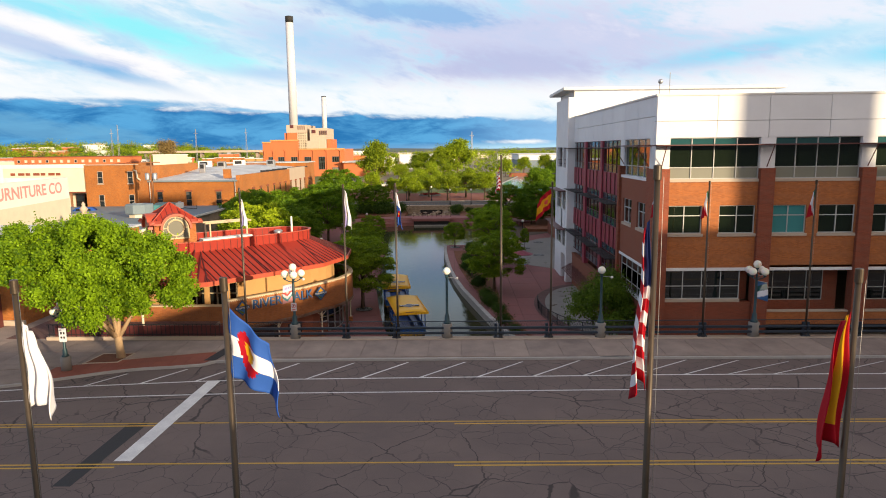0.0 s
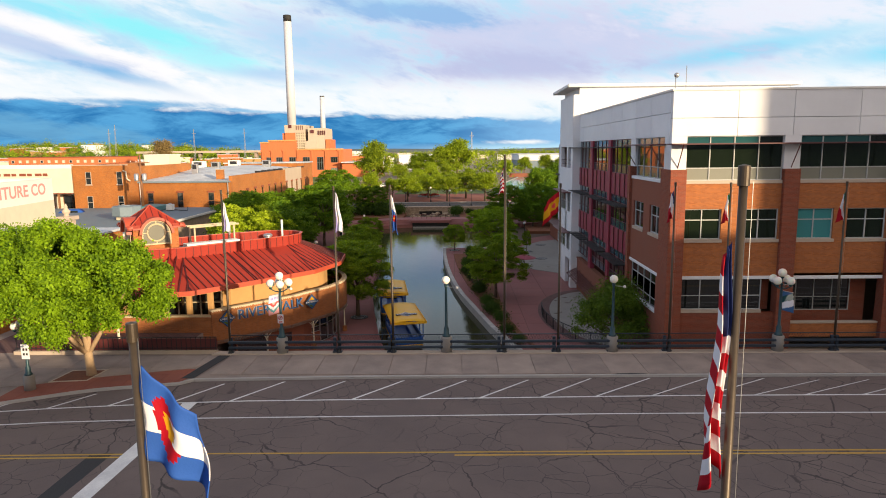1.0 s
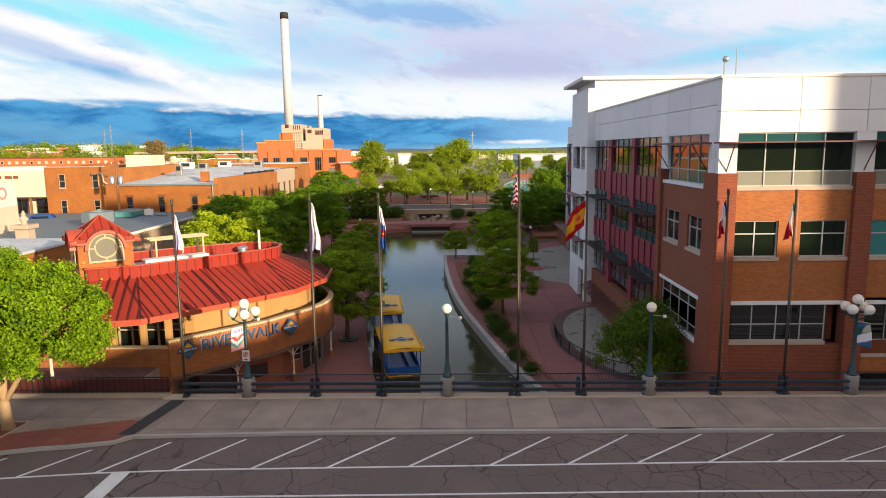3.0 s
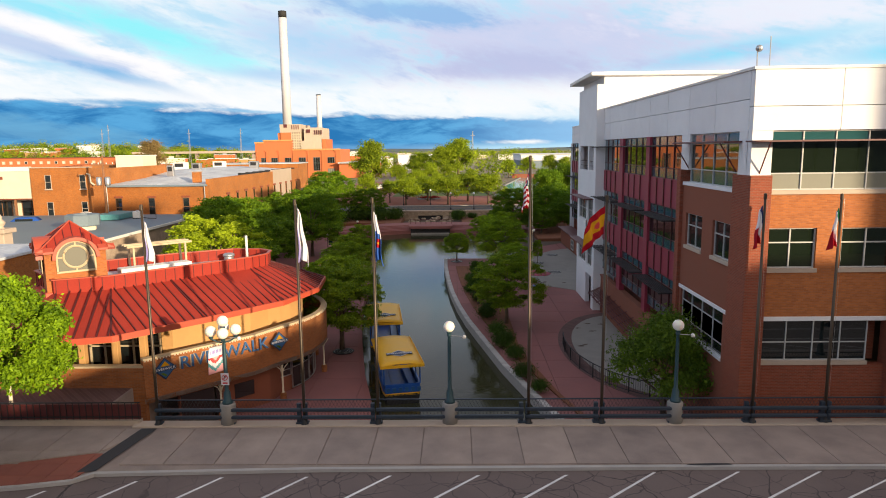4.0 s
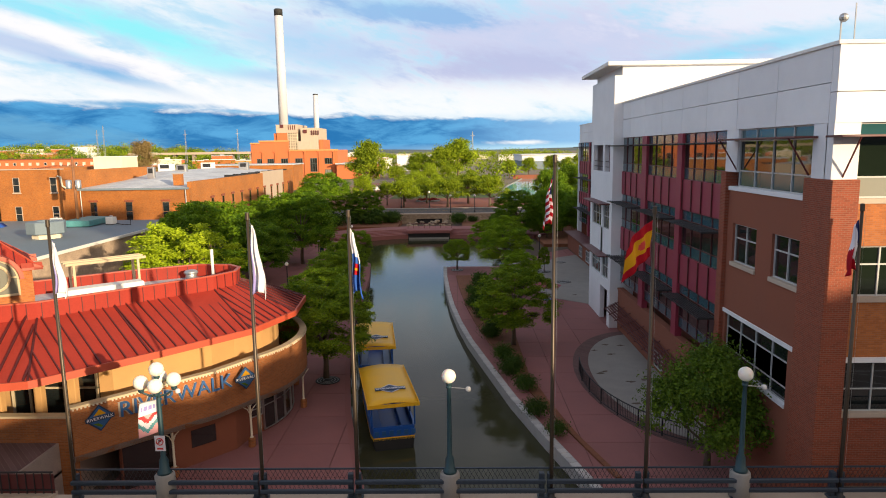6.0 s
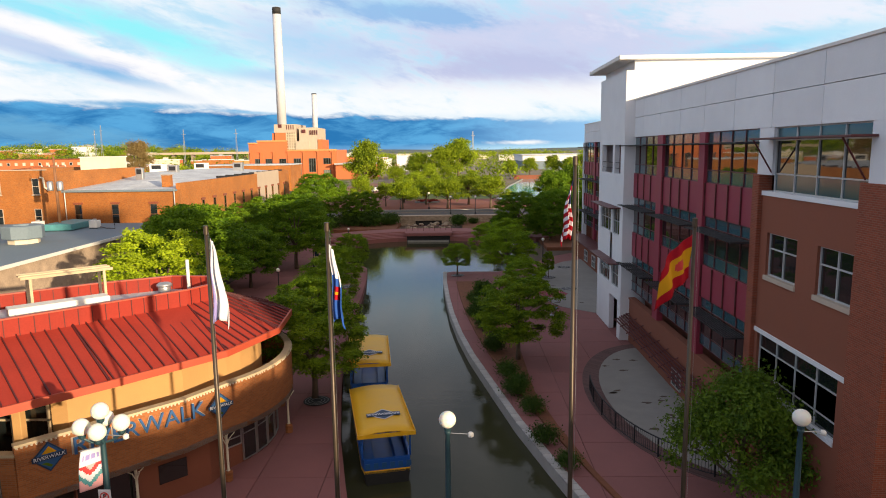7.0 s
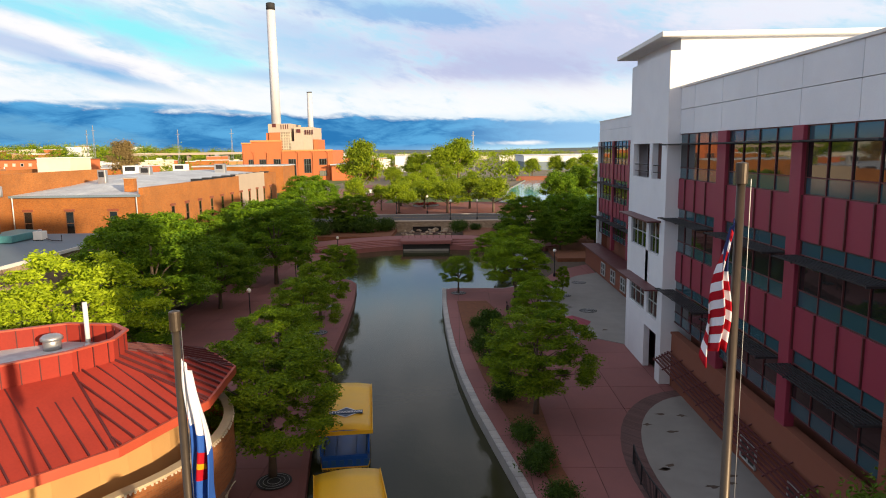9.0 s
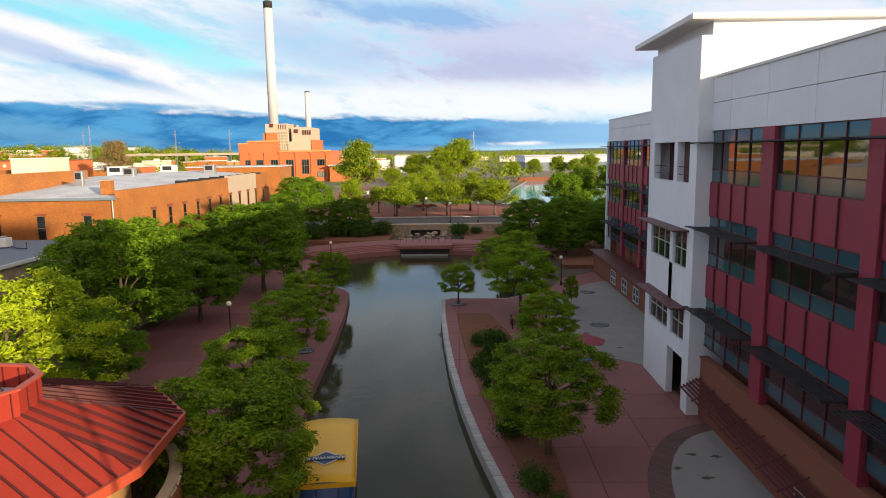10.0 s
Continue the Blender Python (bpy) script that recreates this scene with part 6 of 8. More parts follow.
sign = empty("wall_sign", (-12.7, 8.0, 1.05), "raised blue lettering on the tan balcony wall", "sign")
words("lettering", "RIVERWALK", 0.98, 0.05, "sign_blue", on_wall(4.5, 1.02, 0.08), sign, "blue letters with pale edges")
words("letter_edge", "RIVERWALK", 1.0, 0.015, "stone_trim", on_wall(4.48, 1.03, 0.03), sign, "pale letter edging")
for s in (1.08, 7.92):
    logo = empty("wall_emblem", tuple(on_wall(s, 0.93).translation), "diamond-shaped blue and white emblem on the balcony wall", "emblem", "wall emblems")
    for k, (w, h, mat, out) in enumerate(((0.60, 0.60, "sign_navy", 0.03), (0.52, 0.52, "sign_blue", 0.045))):
        bm = bmesh.new()
        lo = [bm.verts.new(on_wall(s, 0.93, 0.005) @ Vector(p)) for p in ((-w, 0, 0), (0, -h, 0), (w, 0, 0), (0, h, 0))]
        hi = [bm.verts.new(on_wall(s, 0.93, out) @ Vector(p)) for p in ((-w, 0, 0), (0, -h, 0), (w, 0, 0), (0, h, 0))]
        bm.faces.new(hi), bm.faces.new(lo[::-1])
        for i in range(4):
            bm.faces.new((lo[i], lo[(i + 1) % 4], hi[(i + 1) % 4], hi[i]))
        part("board", bm, mat, logo, "blue diamond board")
    bm = bmesh.new()
    bm.faces.new([bm.verts.new(on_wall(s, 0.93, 0.06) @ Vector(p)) for p in ((-0.26, 0.14, 0), (0.26, 0.14, 0), (0, 0.42, 0))])
    part("peak", bm, "flag_yellow", logo, "yellow mountain shape")
    part("band", (lambda b: (bmesh.ops.transform(b, matrix=on_wall(s, 0.93, 0.05), verts=b.verts), b)[1])(boxes((-0.58, 0.58, -0.10, 0.10, 0, 0.02))), "sign_navy", logo, "dark blue band")
    words("lettering", "RIVERWALK", 0.20, 0.004, "flag_white", on_wall(s, 0.93, 0.075), logo, "white lettering")
    bm = bmesh.new()
    bm.faces.new([bm.verts.new(on_wall(s, 0.93, 0.06) @ Vector(p)) for p in ((-0.3, -0.2, 0), (0.02, -0.42, 0), (0.1, -0.36, 0), (-0.1, -0.2, 0))])
    part("stream", bm, "leaf_mid", logo, "green stream shape")

# cupola with a round window
CU = pose(-21.49, 8.72, -0.1, 0, 0, 37)


def cu(bm, turn=0):
    bmesh.ops.transform(bm, matrix=CU @ Matrix.Rotation(radians(turn), 4, "Z"), verts=bm.verts)
    return bm


def half_round(y0, y1, r0, r1, zc, n=16):
    """A half ring that stands on its ends, between two depths."""
    bm = bmesh.new()
    rows = [[bm.verts.new((r * math.cos(math.pi * k / n), y, zc + r * math.sin(math.pi * k / n))) for k in range(n + 1)] for r, y in ((r0, y0), (r1, y0), (r1, y1), (r0, y1))]
    for p, q in zip(rows, rows[1:] + rows[:1]):
        for k in range(n):
            bm.faces.new((p[k], p[k + 1], q[k + 1], q[k]))
    for k in (0, n):
        bm.faces.new([row[k] for row in rows])
    return bm


cup = empty("cupola", (-21.49, 8.72, 3.4), "square brick cupola with a red metal roof and round windows", "cupola")
for r in ((-1.5, -1.2, -1.5, 1.5, 3.6, 7.1), (1.2, 1.5, -1.5, 1.5, 3.6, 7.1), (-1.2, 1.2, 1.2, 1.5, 3.6, 7.1), (-1.2, 1.2, -1.5, -1.2, 3.6, 7.1)):
    part("wall", cu(boxes(r)), "brick_orange", cup, "orange brick wall")
part("apron", cu(boxes((-1.62, 1.62, -1.62, 1.62, 4.4, 4.95), bev=0.02)), "roof_trim", cup, "red metal apron at the foot")
bm = bmesh.new()
base = [bm.verts.new(p) for p in ((-1.56, -1.56, 7.08), (1.56, -1.56, 7.08), (1.56, 1.56, 7.08), (-1.56, 1.56, 7.08))]
up_ = [bm.verts.new((x * 1.56, y * 1.56, 7.38)) for x, y in ((-1, -1), (1, -1), (1, 1), (-1, 1))]
apex = bm.verts.new((0, 0, 8.62))
bm.faces.new(base[::-1])
for k in range(4):
    bm.faces.new((base[k], base[(k + 1) % 4], up_[(k + 1) % 4], up_[k])), bm.faces.new((up_[k], up_[(k + 1) % 4], apex))
part("roof", cu(bm), "roof_red", cup, "red metal hipped roof")
for turn in (0, 90, 180, 270):
    for sx in (-1, 1):
        bm = bmesh.new()
        x0, x1 = sorted((sx * 1.08, sx * 1.92))
        lo = [bm.verts.new(p) for p in ((x0, -1.92, 7.08), (x1, -1.92, 7.08), (x1, -1.56, 7.08), (x0, -1.56, 7.08))]
        hi = [bm.verts.new(p) for p in ((x0, -1.92, 7.20), (x1, -1.92, 7.20), (x1, -1.56, 7.385), (x0, -1.56, 7.385))]
        bm.faces.new(lo[::-1]), bm.faces.new(hi)
        for k in range(4):
            bm.faces.new((lo[k], lo[(k + 1) % 4], hi[(k + 1) % 4], hi[k]))
        part("eave", cu(bm, turn), "roof_trim", cup, "pinkish-red eave")
    for k in range(7):
        x = -1.32 + 0.44 * k
        f = 1 - abs(x) / 1.56
        part("seam", cu(tube(bmesh.new(), [(x, -1.56, 7.40), (x, -1.56 + 1.56 * f * 0.98, 7.40 + 1.24 * f * 0.98)], 0.022, 4), turn), "roof_seam", cup)
    part("hip", cu(tube(bmesh.new(), [(-1.92, -1.92, 7.2), (-1.56, -1.56, 7.40), (0, 0, 8.64)], 0.045, 5), turn), "roof_trim", cup, "red hip capping")
    if turn not in (0, 270):
        continue
    part("arch_hood", cu(half_round(-1.86, -0.75, 0.98, 1.16, 6.72), turn), "roof_trim", cup, "arched red hood over the window")
    bm = bmesh.new()
    line = [(-0.95, 6.0), (0.95, 6.0)] + [(0.97 * math.cos(math.pi * k / 14), 6.72 + 0.97 * math.sin(math.pi * k / 14)) for k in range(15)]
    bm.faces.new([bm.verts.new((x, -1.575, z)) for x, z in line])
    part("pane", cu(bm, turn), "glass_haze", cup, "hazy window glass")
    bm = half_round(-1.62, -1.575, 0.88, 0.97, 6.72)
    tube(bm, [(0.60 * math.cos(radians(t)), -1.60, 6.80 + 0.60 * math.sin(radians(t))) for t in range(0, 361, 15)], 0.065, 6)
    for r in ((-0.97, 0.97, -1.62, -1.575, 5.94, 6.04), (-0.97, -0.88, -1.62, -1.575, 6.0, 6.74), (0.88, 0.97, -1.62, -1.575, 6.0, 6.74), (-0.9, -0.62, -1.615, -1.58, 6.76, 6.83), (0.62, 0.9, -1.615, -1.58, 6.76, 6.83),
              (-0.04, 0.04, -1.615, -1.58, 6.0, 6.22), (-0.04, 0.04, -1.615, -1.58, 7.40, 7.62)):
        box(bm, *r)
    part("window_frame", cu(bm, turn), "timber_pale", cup, "tan round window frame")

# posts under the balcony, and doors and windows of the ground floor
post0 = empty("balcony_post", (-10.5, 11.1, LOW + 0.05), "slim cream post with curved brackets on a brick foot", "post", "balcony posts")
part("shaft", lathe(bmesh.new(), (-10.5, 11.1, LOW + 0.05), [(0.10, 0), (0.10, 0.5), (0.06, 0.55), (0.055, 2.2), (0.09, 2.28)], 10), "cream", post0, "cream shaft", True)
part("foot", lathe(bmesh.new(), (-10.5, 11.1, LOW + 0.05), [(0.2, 0), (0.2, 0.42), (0.15, 0.5)], 8), "brick_tan", post0, "brick foot")
for a in (0.8, 2.37, 3.94, 5.5):
    part("bracket", tube(bmesh.new(), [(-10.5, 11.1, LOW + 1.75), (-10.5 + 0.15 * math.cos(a), 11.1 + 0.15 * math.sin(a), LOW + 2.1), (-10.5 + 0.42 * math.cos(a), 11.1 + 0.42 * math.sin(a), LOW + 2.32)], 0.025, 5), "cream", post0, "curved bracket")
for x, y in ((-13.2, 7.9), (-9.0, 16.4), (-10.4, 20.2)):
    copy_thing(post0, pose(x, y, LOW + 0.05))
for a in (-38, -27, -16, -5, 6, 17):
    cx, cy = CX + 4.93 * math.cos(radians(a)), CY + 5.23 * math.sin(radians(a))
    m = pose(cx, cy, LOW, 0, 0, a)
    fr, pn = bmesh.new(), bmesh.new()
    z0 = 1.1 if a == -38 else 0.15
    for r in ((0, 0.08, -0.46, -0.40, z0, 2.2), (0, 0.08, 0.40, 0.46, z0, 2.2), (0, 0.08, -0.46, 0.46, 2.14, 2.2), (0, 0.08, -0.46, 0.46, z0, z0 + 0.06), (0, 0.07, -0.46, 0.46, 1.5, 1.55)):
        box(fr, *r)
    box(pn, 0.0, 0.04, -0.40, 0.40, z0 + 0.06, 2.14)
    for b, nm, mt in ((fr, "door_frame", "steel"), (pn, "door_pane", "glass_dark")):
        bmesh.ops.transform(b, matrix=m, verts=b.verts)
        part(nm, b, mt, rest, "grey metal door frame" if nm == "door_frame" else "")
# first dark sheet paints the shade of an open recess, second is a window
for k, wide, low_, high in ((0, 1.15, -1.3, 0.72), (2, 0.62, -0.40, 0.48)):
    s = 1.2 + 1.35 * k
    bm = boxes((-wide, wide, low_, high, 0, 0.05))
    p = Vector((-15.0, 6.6, -1.75)) + Vector((0.671, 0.741, 0)) * s + Vector((0.741, -0.671, 0)) * 0.02
    bmesh.ops.transform(bm, matrix=Matrix.Translation(p) @ WALL, verts=bm.verts)
    part("window_pane", bm, "glass_dark", rest, "dark ground-floor window, also the painted shade of a recess")
for x, y in ((-20.4, 1.0), (-24.9, 2.4)):
    pp = empty("patio_post", (x, y, 0.145), "slim cream post carrying the restaurant porch eave", "post", "patio posts")
    part("shaft", lathe(bmesh.new(), (x, y, 0.145), [(0.13, 0), (0.13, 0.08), (0.085, 0.16), (0.075, 2.45), (0.12, 2.55), (0.12, 2.75)], 12), "cream", pp, "", True)
    part("foot", boxes((x - 0.18, x + 0.18, y - 0.18, y + 0.18, 0.13, 0.26), bev=0.02), "stone_trim", pp, "pale stone foot")
# porch pillars and dark openings of the upper floor
for x in (-19.6, -17.8, -16.3):
    part("pillar", boxes((x - 0.17, x + 0.17, 5.5, 5.84, -0.5, EAVE - 0.3), bev=0.02), "stucco_tan", rest, "square tan porch pillar")
part("porch_window", boxes((-20, -16.0, 7.05, 7.15, 0.4, 2.5)), "glass_dark", rest, "dark porch windows")
part("porch_frame", boxes(*[(x, x + 0.1, 6.98, 7.08, 0.3, 2.6) for x in (-20, -19.2, -17.6, -16.1)], (-20, -16, 6.98, 7.08, 1.7, 1.78)), "timber_pale", rest, "pale window bars")
# things on the flat roof
vent = empty("roof_vent", (-15.2, 16.2, 4.87), "round grey metal roof vent", "vent")
part("drum", lathe(bmesh.new(), (-15.2, 16.2, 4.87), [(0.32, 0), (0.32, 0.34), (0.30, 0.38), (0.05, 0.4)], 16), "steel", vent, "", True)
part("lid", lathe(bmesh.new(), (-15.2, 16.2, 5.25), [(0.40, 0), (0.40, 0.10), (0.3, 0.18), (0.08, 0.22)], 16), "steel", vent, "", True)
pipe = empty("roof_pipe", (-14.1, 16.7, 4.87), "white standing roof pipe", "pipe")
part("tube", lathe(bmesh.new(), (-14.1, 16.7, 4.87), [(0.09, 0), (0.09, 1.7)], 10), "white_paint", pipe, "", True)
part("collar", lathe(bmesh.new(), (-14.1, 16.7, 4.87), [(0.2, 0), (0.12, 0.12)], 10), "steel", pipe)
duct = empty("roof_duct", (-18.6, 12.2, 4.87), "long white sheet-metal duct on the flat roof", "duct")
bm = boxes((-2.2, 2.0, -0.45, 0.45, 0, 0.48), bev=0.03)
bmesh.ops.transform(bm, matrix=pose(-18.4, 12.4, 4.9, 0, 0, 42), verts=bm.verts)
part("case", bm, "white_paint", duct)
bm = boxes((-2.0, 2.0, -0.1, 0.1, -0.04, 0.0))
bmesh.ops.transform(bm, matrix=pose(-18.4, 12.4, 4.9, 0, 0, 42), verts=bm.verts)
part("skid", bm, "steel", duct)
fr = empty("timber_frame", (-19.2, 14.2, 4.87), "pale timber frame standing on the flat roof", "frame")
FM = pose(-19.0, 13.9, 4.87, 0, 0, 42)
for x in (-1.6, 1.6):
    for y in (-0.5, 0.5):
        bm = boxes((x - 0.06, x + 0.06, y - 0.06, y + 0.06, 0, 1.55))
        bmesh.ops.transform(bm, matrix=FM, verts=bm.verts)
        part("post", bm, "timber_pale", fr)
for r in ((-2.0, 2.0, -0.62, -0.48, 1.55, 1.68), (-2.0, 2.0, 0.48, 0.62, 1.55, 1.68), (-2.0, 2.0, -0.07, 0.07, 1.6, 1.7)):
    bm = boxes(r)
    bmesh.ops.transform(bm, matrix=FM, verts=bm.verts)
    part("beam", bm, "timber_pale", fr)

# ---- signs and banners ----
def board(name, label, category, x, y, z, w, h, mat, stripes=()):
    s = empty(name, (x, y, z), label, category)
    part("panel", boxes((x - w / 2, x + w / 2, y - 0.02, y, z - h / 2, z + h / 2), bev=0.004), mat, s)
    for a0, a1, c0, c1, m in stripes:
        part("marking", boxes((x + a0 * w, x + a1 * w, y - 0.026, y - 0.021, z + c0 * h, z + c1 * h)), m, s)
    part("clamp", boxes((x - 0.03, x + 0.03, y, y + 0.12, z - 0.03, z + 0.03)), "black_metal", s)
    return s


ns = board("no_parking_sign", "white no-parking sign with a red ring on the lamp post", "sign", -9.93, -0.05, 2.35, 0.36, 0.55, "flag_white", ((-0.3, 0.3, -0.4, -0.28, "sign_red"),))
bm = tube(bmesh.new(), [(-9.93 + 0.12 * math.cos(radians(t)), -0.085, 2.42 + 0.12 * math.sin(radians(t))) for t in range(0, 361, 24)], 0.018, 5)
tube(bm, [(-10.01, -0.085, 2.34), (-9.85, -0.085, 2.50)], 0.018, 5)
part("ring", bm, "sign_red", ns, "red ring and bar")
part("letter", boxes((-9.97, -9.94, -0.08, -0.073, 2.35, 2.49), (-9.95, -9.89, -0.08, -0.073, 2.46, 2.49), (-9.95, -9.89, -0.08, -0.073, 2.41, 2.435)), "rubber", ns)


def banner(x, y, z, mats, label, way=-1, figure=None):
    s = empty("lamp_banner", (x, y, z), label, "banner")
    sheet("cloth", pose(x, y, z), 0.6, 1.15, mats, s, "", figure or (lambda u, v: min(len(mats) - 1, int((v * 0.8 + 0.25 * u) * len(mats)))), 16, 24,
          lambda u, v: (way * (0.08 + 0.6 * u), 0.05 * math.sin(4 * v + 3 * u) - 0.25 * u * v, -1.15 * v - 0.16 * u))
    part("arm", tube(bmesh.new(), [(x, y, z + 0.02), (x + way * 0.72, y, z - 0.14)], 0.015, 5), "steel", s)


banner(-9.95, 0.12, 3.85, ["flag_white", "flag_pink", "flag_purple", "sign_red", "tarp_teal"], "white banner with purple bars and pink chevrons on the lamp post",
       figure=lambda u, v: (2 if 0.12 < v < 0.24 and 0.15 < u < 0.85 and int(u * 16) % 4 else 0) if v < 0.36 else (1, 3, 0, 4, 1)[min(4, int((v - 0.36 + 0.5 * abs(u - 0.5)) * 7))])
banner(19.8, 0.12, 3.85, ["sign_blue", "glass_teal", "flag_white", "sign_blue"], "blue banner with pale figures on the lamp post", 1)
board("street_notice", "white notice board on the corner lamp post", "sign", -21.55, -5.98, 2.25, 0.42, 0.80, "flag_white", ((-0.3, -0.05, 0.05, 0.22, "rubber"), (0.08, 0.3, 0.05, 0.22, "rubber"), (-0.3, -0.05, -0.25, -0.1, "rubber"), (0.08, 0.3, -0.25, -0.1, "rubber")))

# ---- the corner beside the restaurant ----
cw = tagged(empty("corner_wall", (-25, 1.0, 0)), "low brown block wall with a pale coping beside the walk", "wall", kind="structure")
part("wall", pieces((-26.5, -14.0, 0.1, 0.45, 0.1, 0.34)), "stone_trim", cw)
# purple_paving darkens the patio to hold the shade that lies on it
tagged(part("patio_floor", boxes((-29.5, -16.7, 0.5, 9.0, 0.05, 0.145)), "purple_paving"), "red-brown brick patio beside the restaurant, shade painted as darker paving", "pavement", kind="structure")
part("lattice_panel", boxes((-26.0, -14, 0.30, 0.32, 0.34, 1.05)), "maroon", cw, "dark red-brown mesh panel")
part("dark_fence", boxes(*[(-26.4 + 0.3 * k, -26.37 + 0.3 * k, 0.25, 0.28, 0.34, 1.15) for k in range(42)], (-26.5, -14, 0.24, 0.29, 1.12, 1.17), (-26.5, -14, 0.24, 0.29, 0.45, 0.49)), "black_metal", cw, "dark railing")
sb = empty("corner_shop", (-34, 4, 0), "sunlit orange-brick corner building with dark red posts", "building")
part("wall", pieces((-46, -30.5, 4.0, 4.5, 0, 5.2), (-31.0, -30.5, 4.5, 22, 0, 5.2), (-46, -45.5, 4.5, 22, 0, 5.2), (-45.5, -31, 21.5, 22, 0, 5.2)), "brick_far", sb, "orange brick wall")
part("roof", boxes((-46.2, -30.3, 3.8, 22.2, 5.2, 5.4), bev=0.03), "membrane", sb, "pale flat roof")
part("plinth", boxes((-46, -30.4, 3.85, 4.0, 0.1, 0.5)), "stone_trim", sb, "pale stone plinth")
for x in (-38, -35, -32):
    part("pillar", boxes((x - 0.18, x + 0.18, 3.3, 3.66, 0.12, 3.2)), "maroon", sb, "dark red pillar")
for x in (-36.5, -33.4):
    window(sb, "y", 3.92, x - 0.6, x + 0.6, 1.2, 3.0, 2, (), "maroon", "glass_dark")
ur = empty("parapet_urn", (-27.5, 5.5, 5.4), "tan stone urn on a parapet pier", "urn")
part("pier", boxes((-27.9, -27.1, 5.1, 5.9, 0.1, 5.4), bev=0.02), "white_paint", ur, "pale pier")
part("bowl", lathe(bmesh.new(), (-27.5, 5.5, 5.4), [(0.28, 0), (0.28, 0.1), (0.10, 0.25), (0.34, 0.6), (0.36, 0.75), (0.12, 0.95), (0.05, 1.2)], 14), "stucco_tan", ur, "", True)

# ---- river walk furniture ----
fence = empty("terrace_railing", (10, 15, LOW), "curved black metal railing round the terrace", "railing")
line = [(13.3, 10.75), (12.6, 10.75)] + arc(14.0, 20.0, 5.5, 9.3, 255, 165, 22)
top_pts = [(x, y, LOW + 1.05) for x, y in line]
part("top_rail", tube(bmesh.new(), top_pts, 0.035, 6), "black_metal", fence)
part("low_rail", tube(bmesh.new(), [(x, y, LOW + 0.2) for x, y in line], 0.025, 6), "black_metal", fence)
for x, y in line[::3]:
    part("post", boxes((x - 0.035, x + 0.035, y - 0.035, y + 0.035, LOW, LOW + 1.05)), "black_metal", fence)
for (x0, y0), (x1, y1) in zip(line, line[1:]):
    k = max(1, int(math.hypot(x1 - x0, y1 - y0) / 0.14))
    for i in range(k):
        x, y = x0 + (x1 - x0) * i / k, y0 + (y1 - y0) * i / k
        part("baluster", boxes((x - 0.009, x + 0.009, y - 0.009, y + 0.009, LOW + 0.2, LOW + 1.05)), "black_metal", fence)


def bench(x, y, turn):
    b = empty("park_bench", (0, 0, 0), "dark red slatted park bench", "bench", "benches on the promenade")
    for k in range(4):
        part("seat_slat", boxes((-0.8, 0.8, -0.22 + 0.12 * k, -0.13 + 0.12 * k, 0.42, 0.46)), "maroon", b)
    for k in range(3):
        part("back_slat", boxes((-0.8, 0.8, 0.24 + 0.03 * k, 0.28 + 0.03 * k, 0.55 + 0.13 * k, 0.64 + 0.13 * k)), "maroon", b)
    for s in (-0.7, 0.7):
        part("leg", boxes((s - 0.03, s + 0.03, -0.2, -0.14, 0, 0.44), (s - 0.03, s + 0.03, 0.2, 0.3, 0, 0.92)), "black_metal", b)
    b.matrix_basis = pose(x, y, LOW + 0.06, 0, 0, turn)
    return b


bn = bench(-12.6, 10.2, -135)
for x, y, a in ((5.2, 52.4, 90), (5.6, 47.0, 90), (-12.2, 59.8, -80), (-14.6, 50.2, -80)):
    copy_thing(bn, pose(x, y, LOW + 0.06, 0, 0, a))
um = empty("sun_umbrella", (9.0, 41.2, LOW + 0.09), "faded red market umbrella over a table", "umbrella")
bm = bmesh.new()
rim = ring(bm, (9.0, 41.2, -0.95), 1.45, 8)
tip = bm.verts.new((9.0, 41.2, -0.45))
for i in range(8):
    bm.faces.new((rim[i], rim[(i + 1) % 8], tip))
part("canopy", bm, "pink_metal", um, "faded red canopy").modifiers.new("thick", "SOLIDIFY").thickness = 0.03
part("pole", lathe(bmesh.new(), (9.0, 41.2, LOW + 0.09), [(0.25, 0), (0.25, 0.06), (0.03, 0.1), (0.03, 2.55)], 8), "steel", um)
part("table", lathe(bmesh.new(), (9.0, 41.2, LOW + 0.8), [(0.55, 0), (0.55, 0.04)], 16), "boat_blue", um, "blue round table top")
pit0 = empty("tree_grate", (0.4, 61.2, LOW + 0.06), "dark round tree grate in the pink paving", "tree grate", "tree grates")
part("plate", lathe(bmesh.new(), (0.4, 61.2, LOW + 0.055), [(0.12, 0.03), (0.80, 0.03), (0.82, 0.02), (0.82, 0)], 24), "black_metal", pit0)
for k in range(3):
    part("ring", tube(bmesh.new(), [(0.4 + (0.3 + 0.2 * k) * math.cos(radians(t)), 61.2 + (0.3 + 0.2 * k) * math.sin(radians(t)), LOW + 0.088) for t in range(0, 361, 15)], 0.012, 4), "steel", pit0)
for x, y in ((11.3, 59.4), (12.6, 52.8), (14.2, 66.0), (-13.0, 64.3), (-8.4, 20.8), (-12.2, 55.0), (-11.6, 46.0)):
    copy_thing(pit0, pose(x, y, LOW + 0.095))


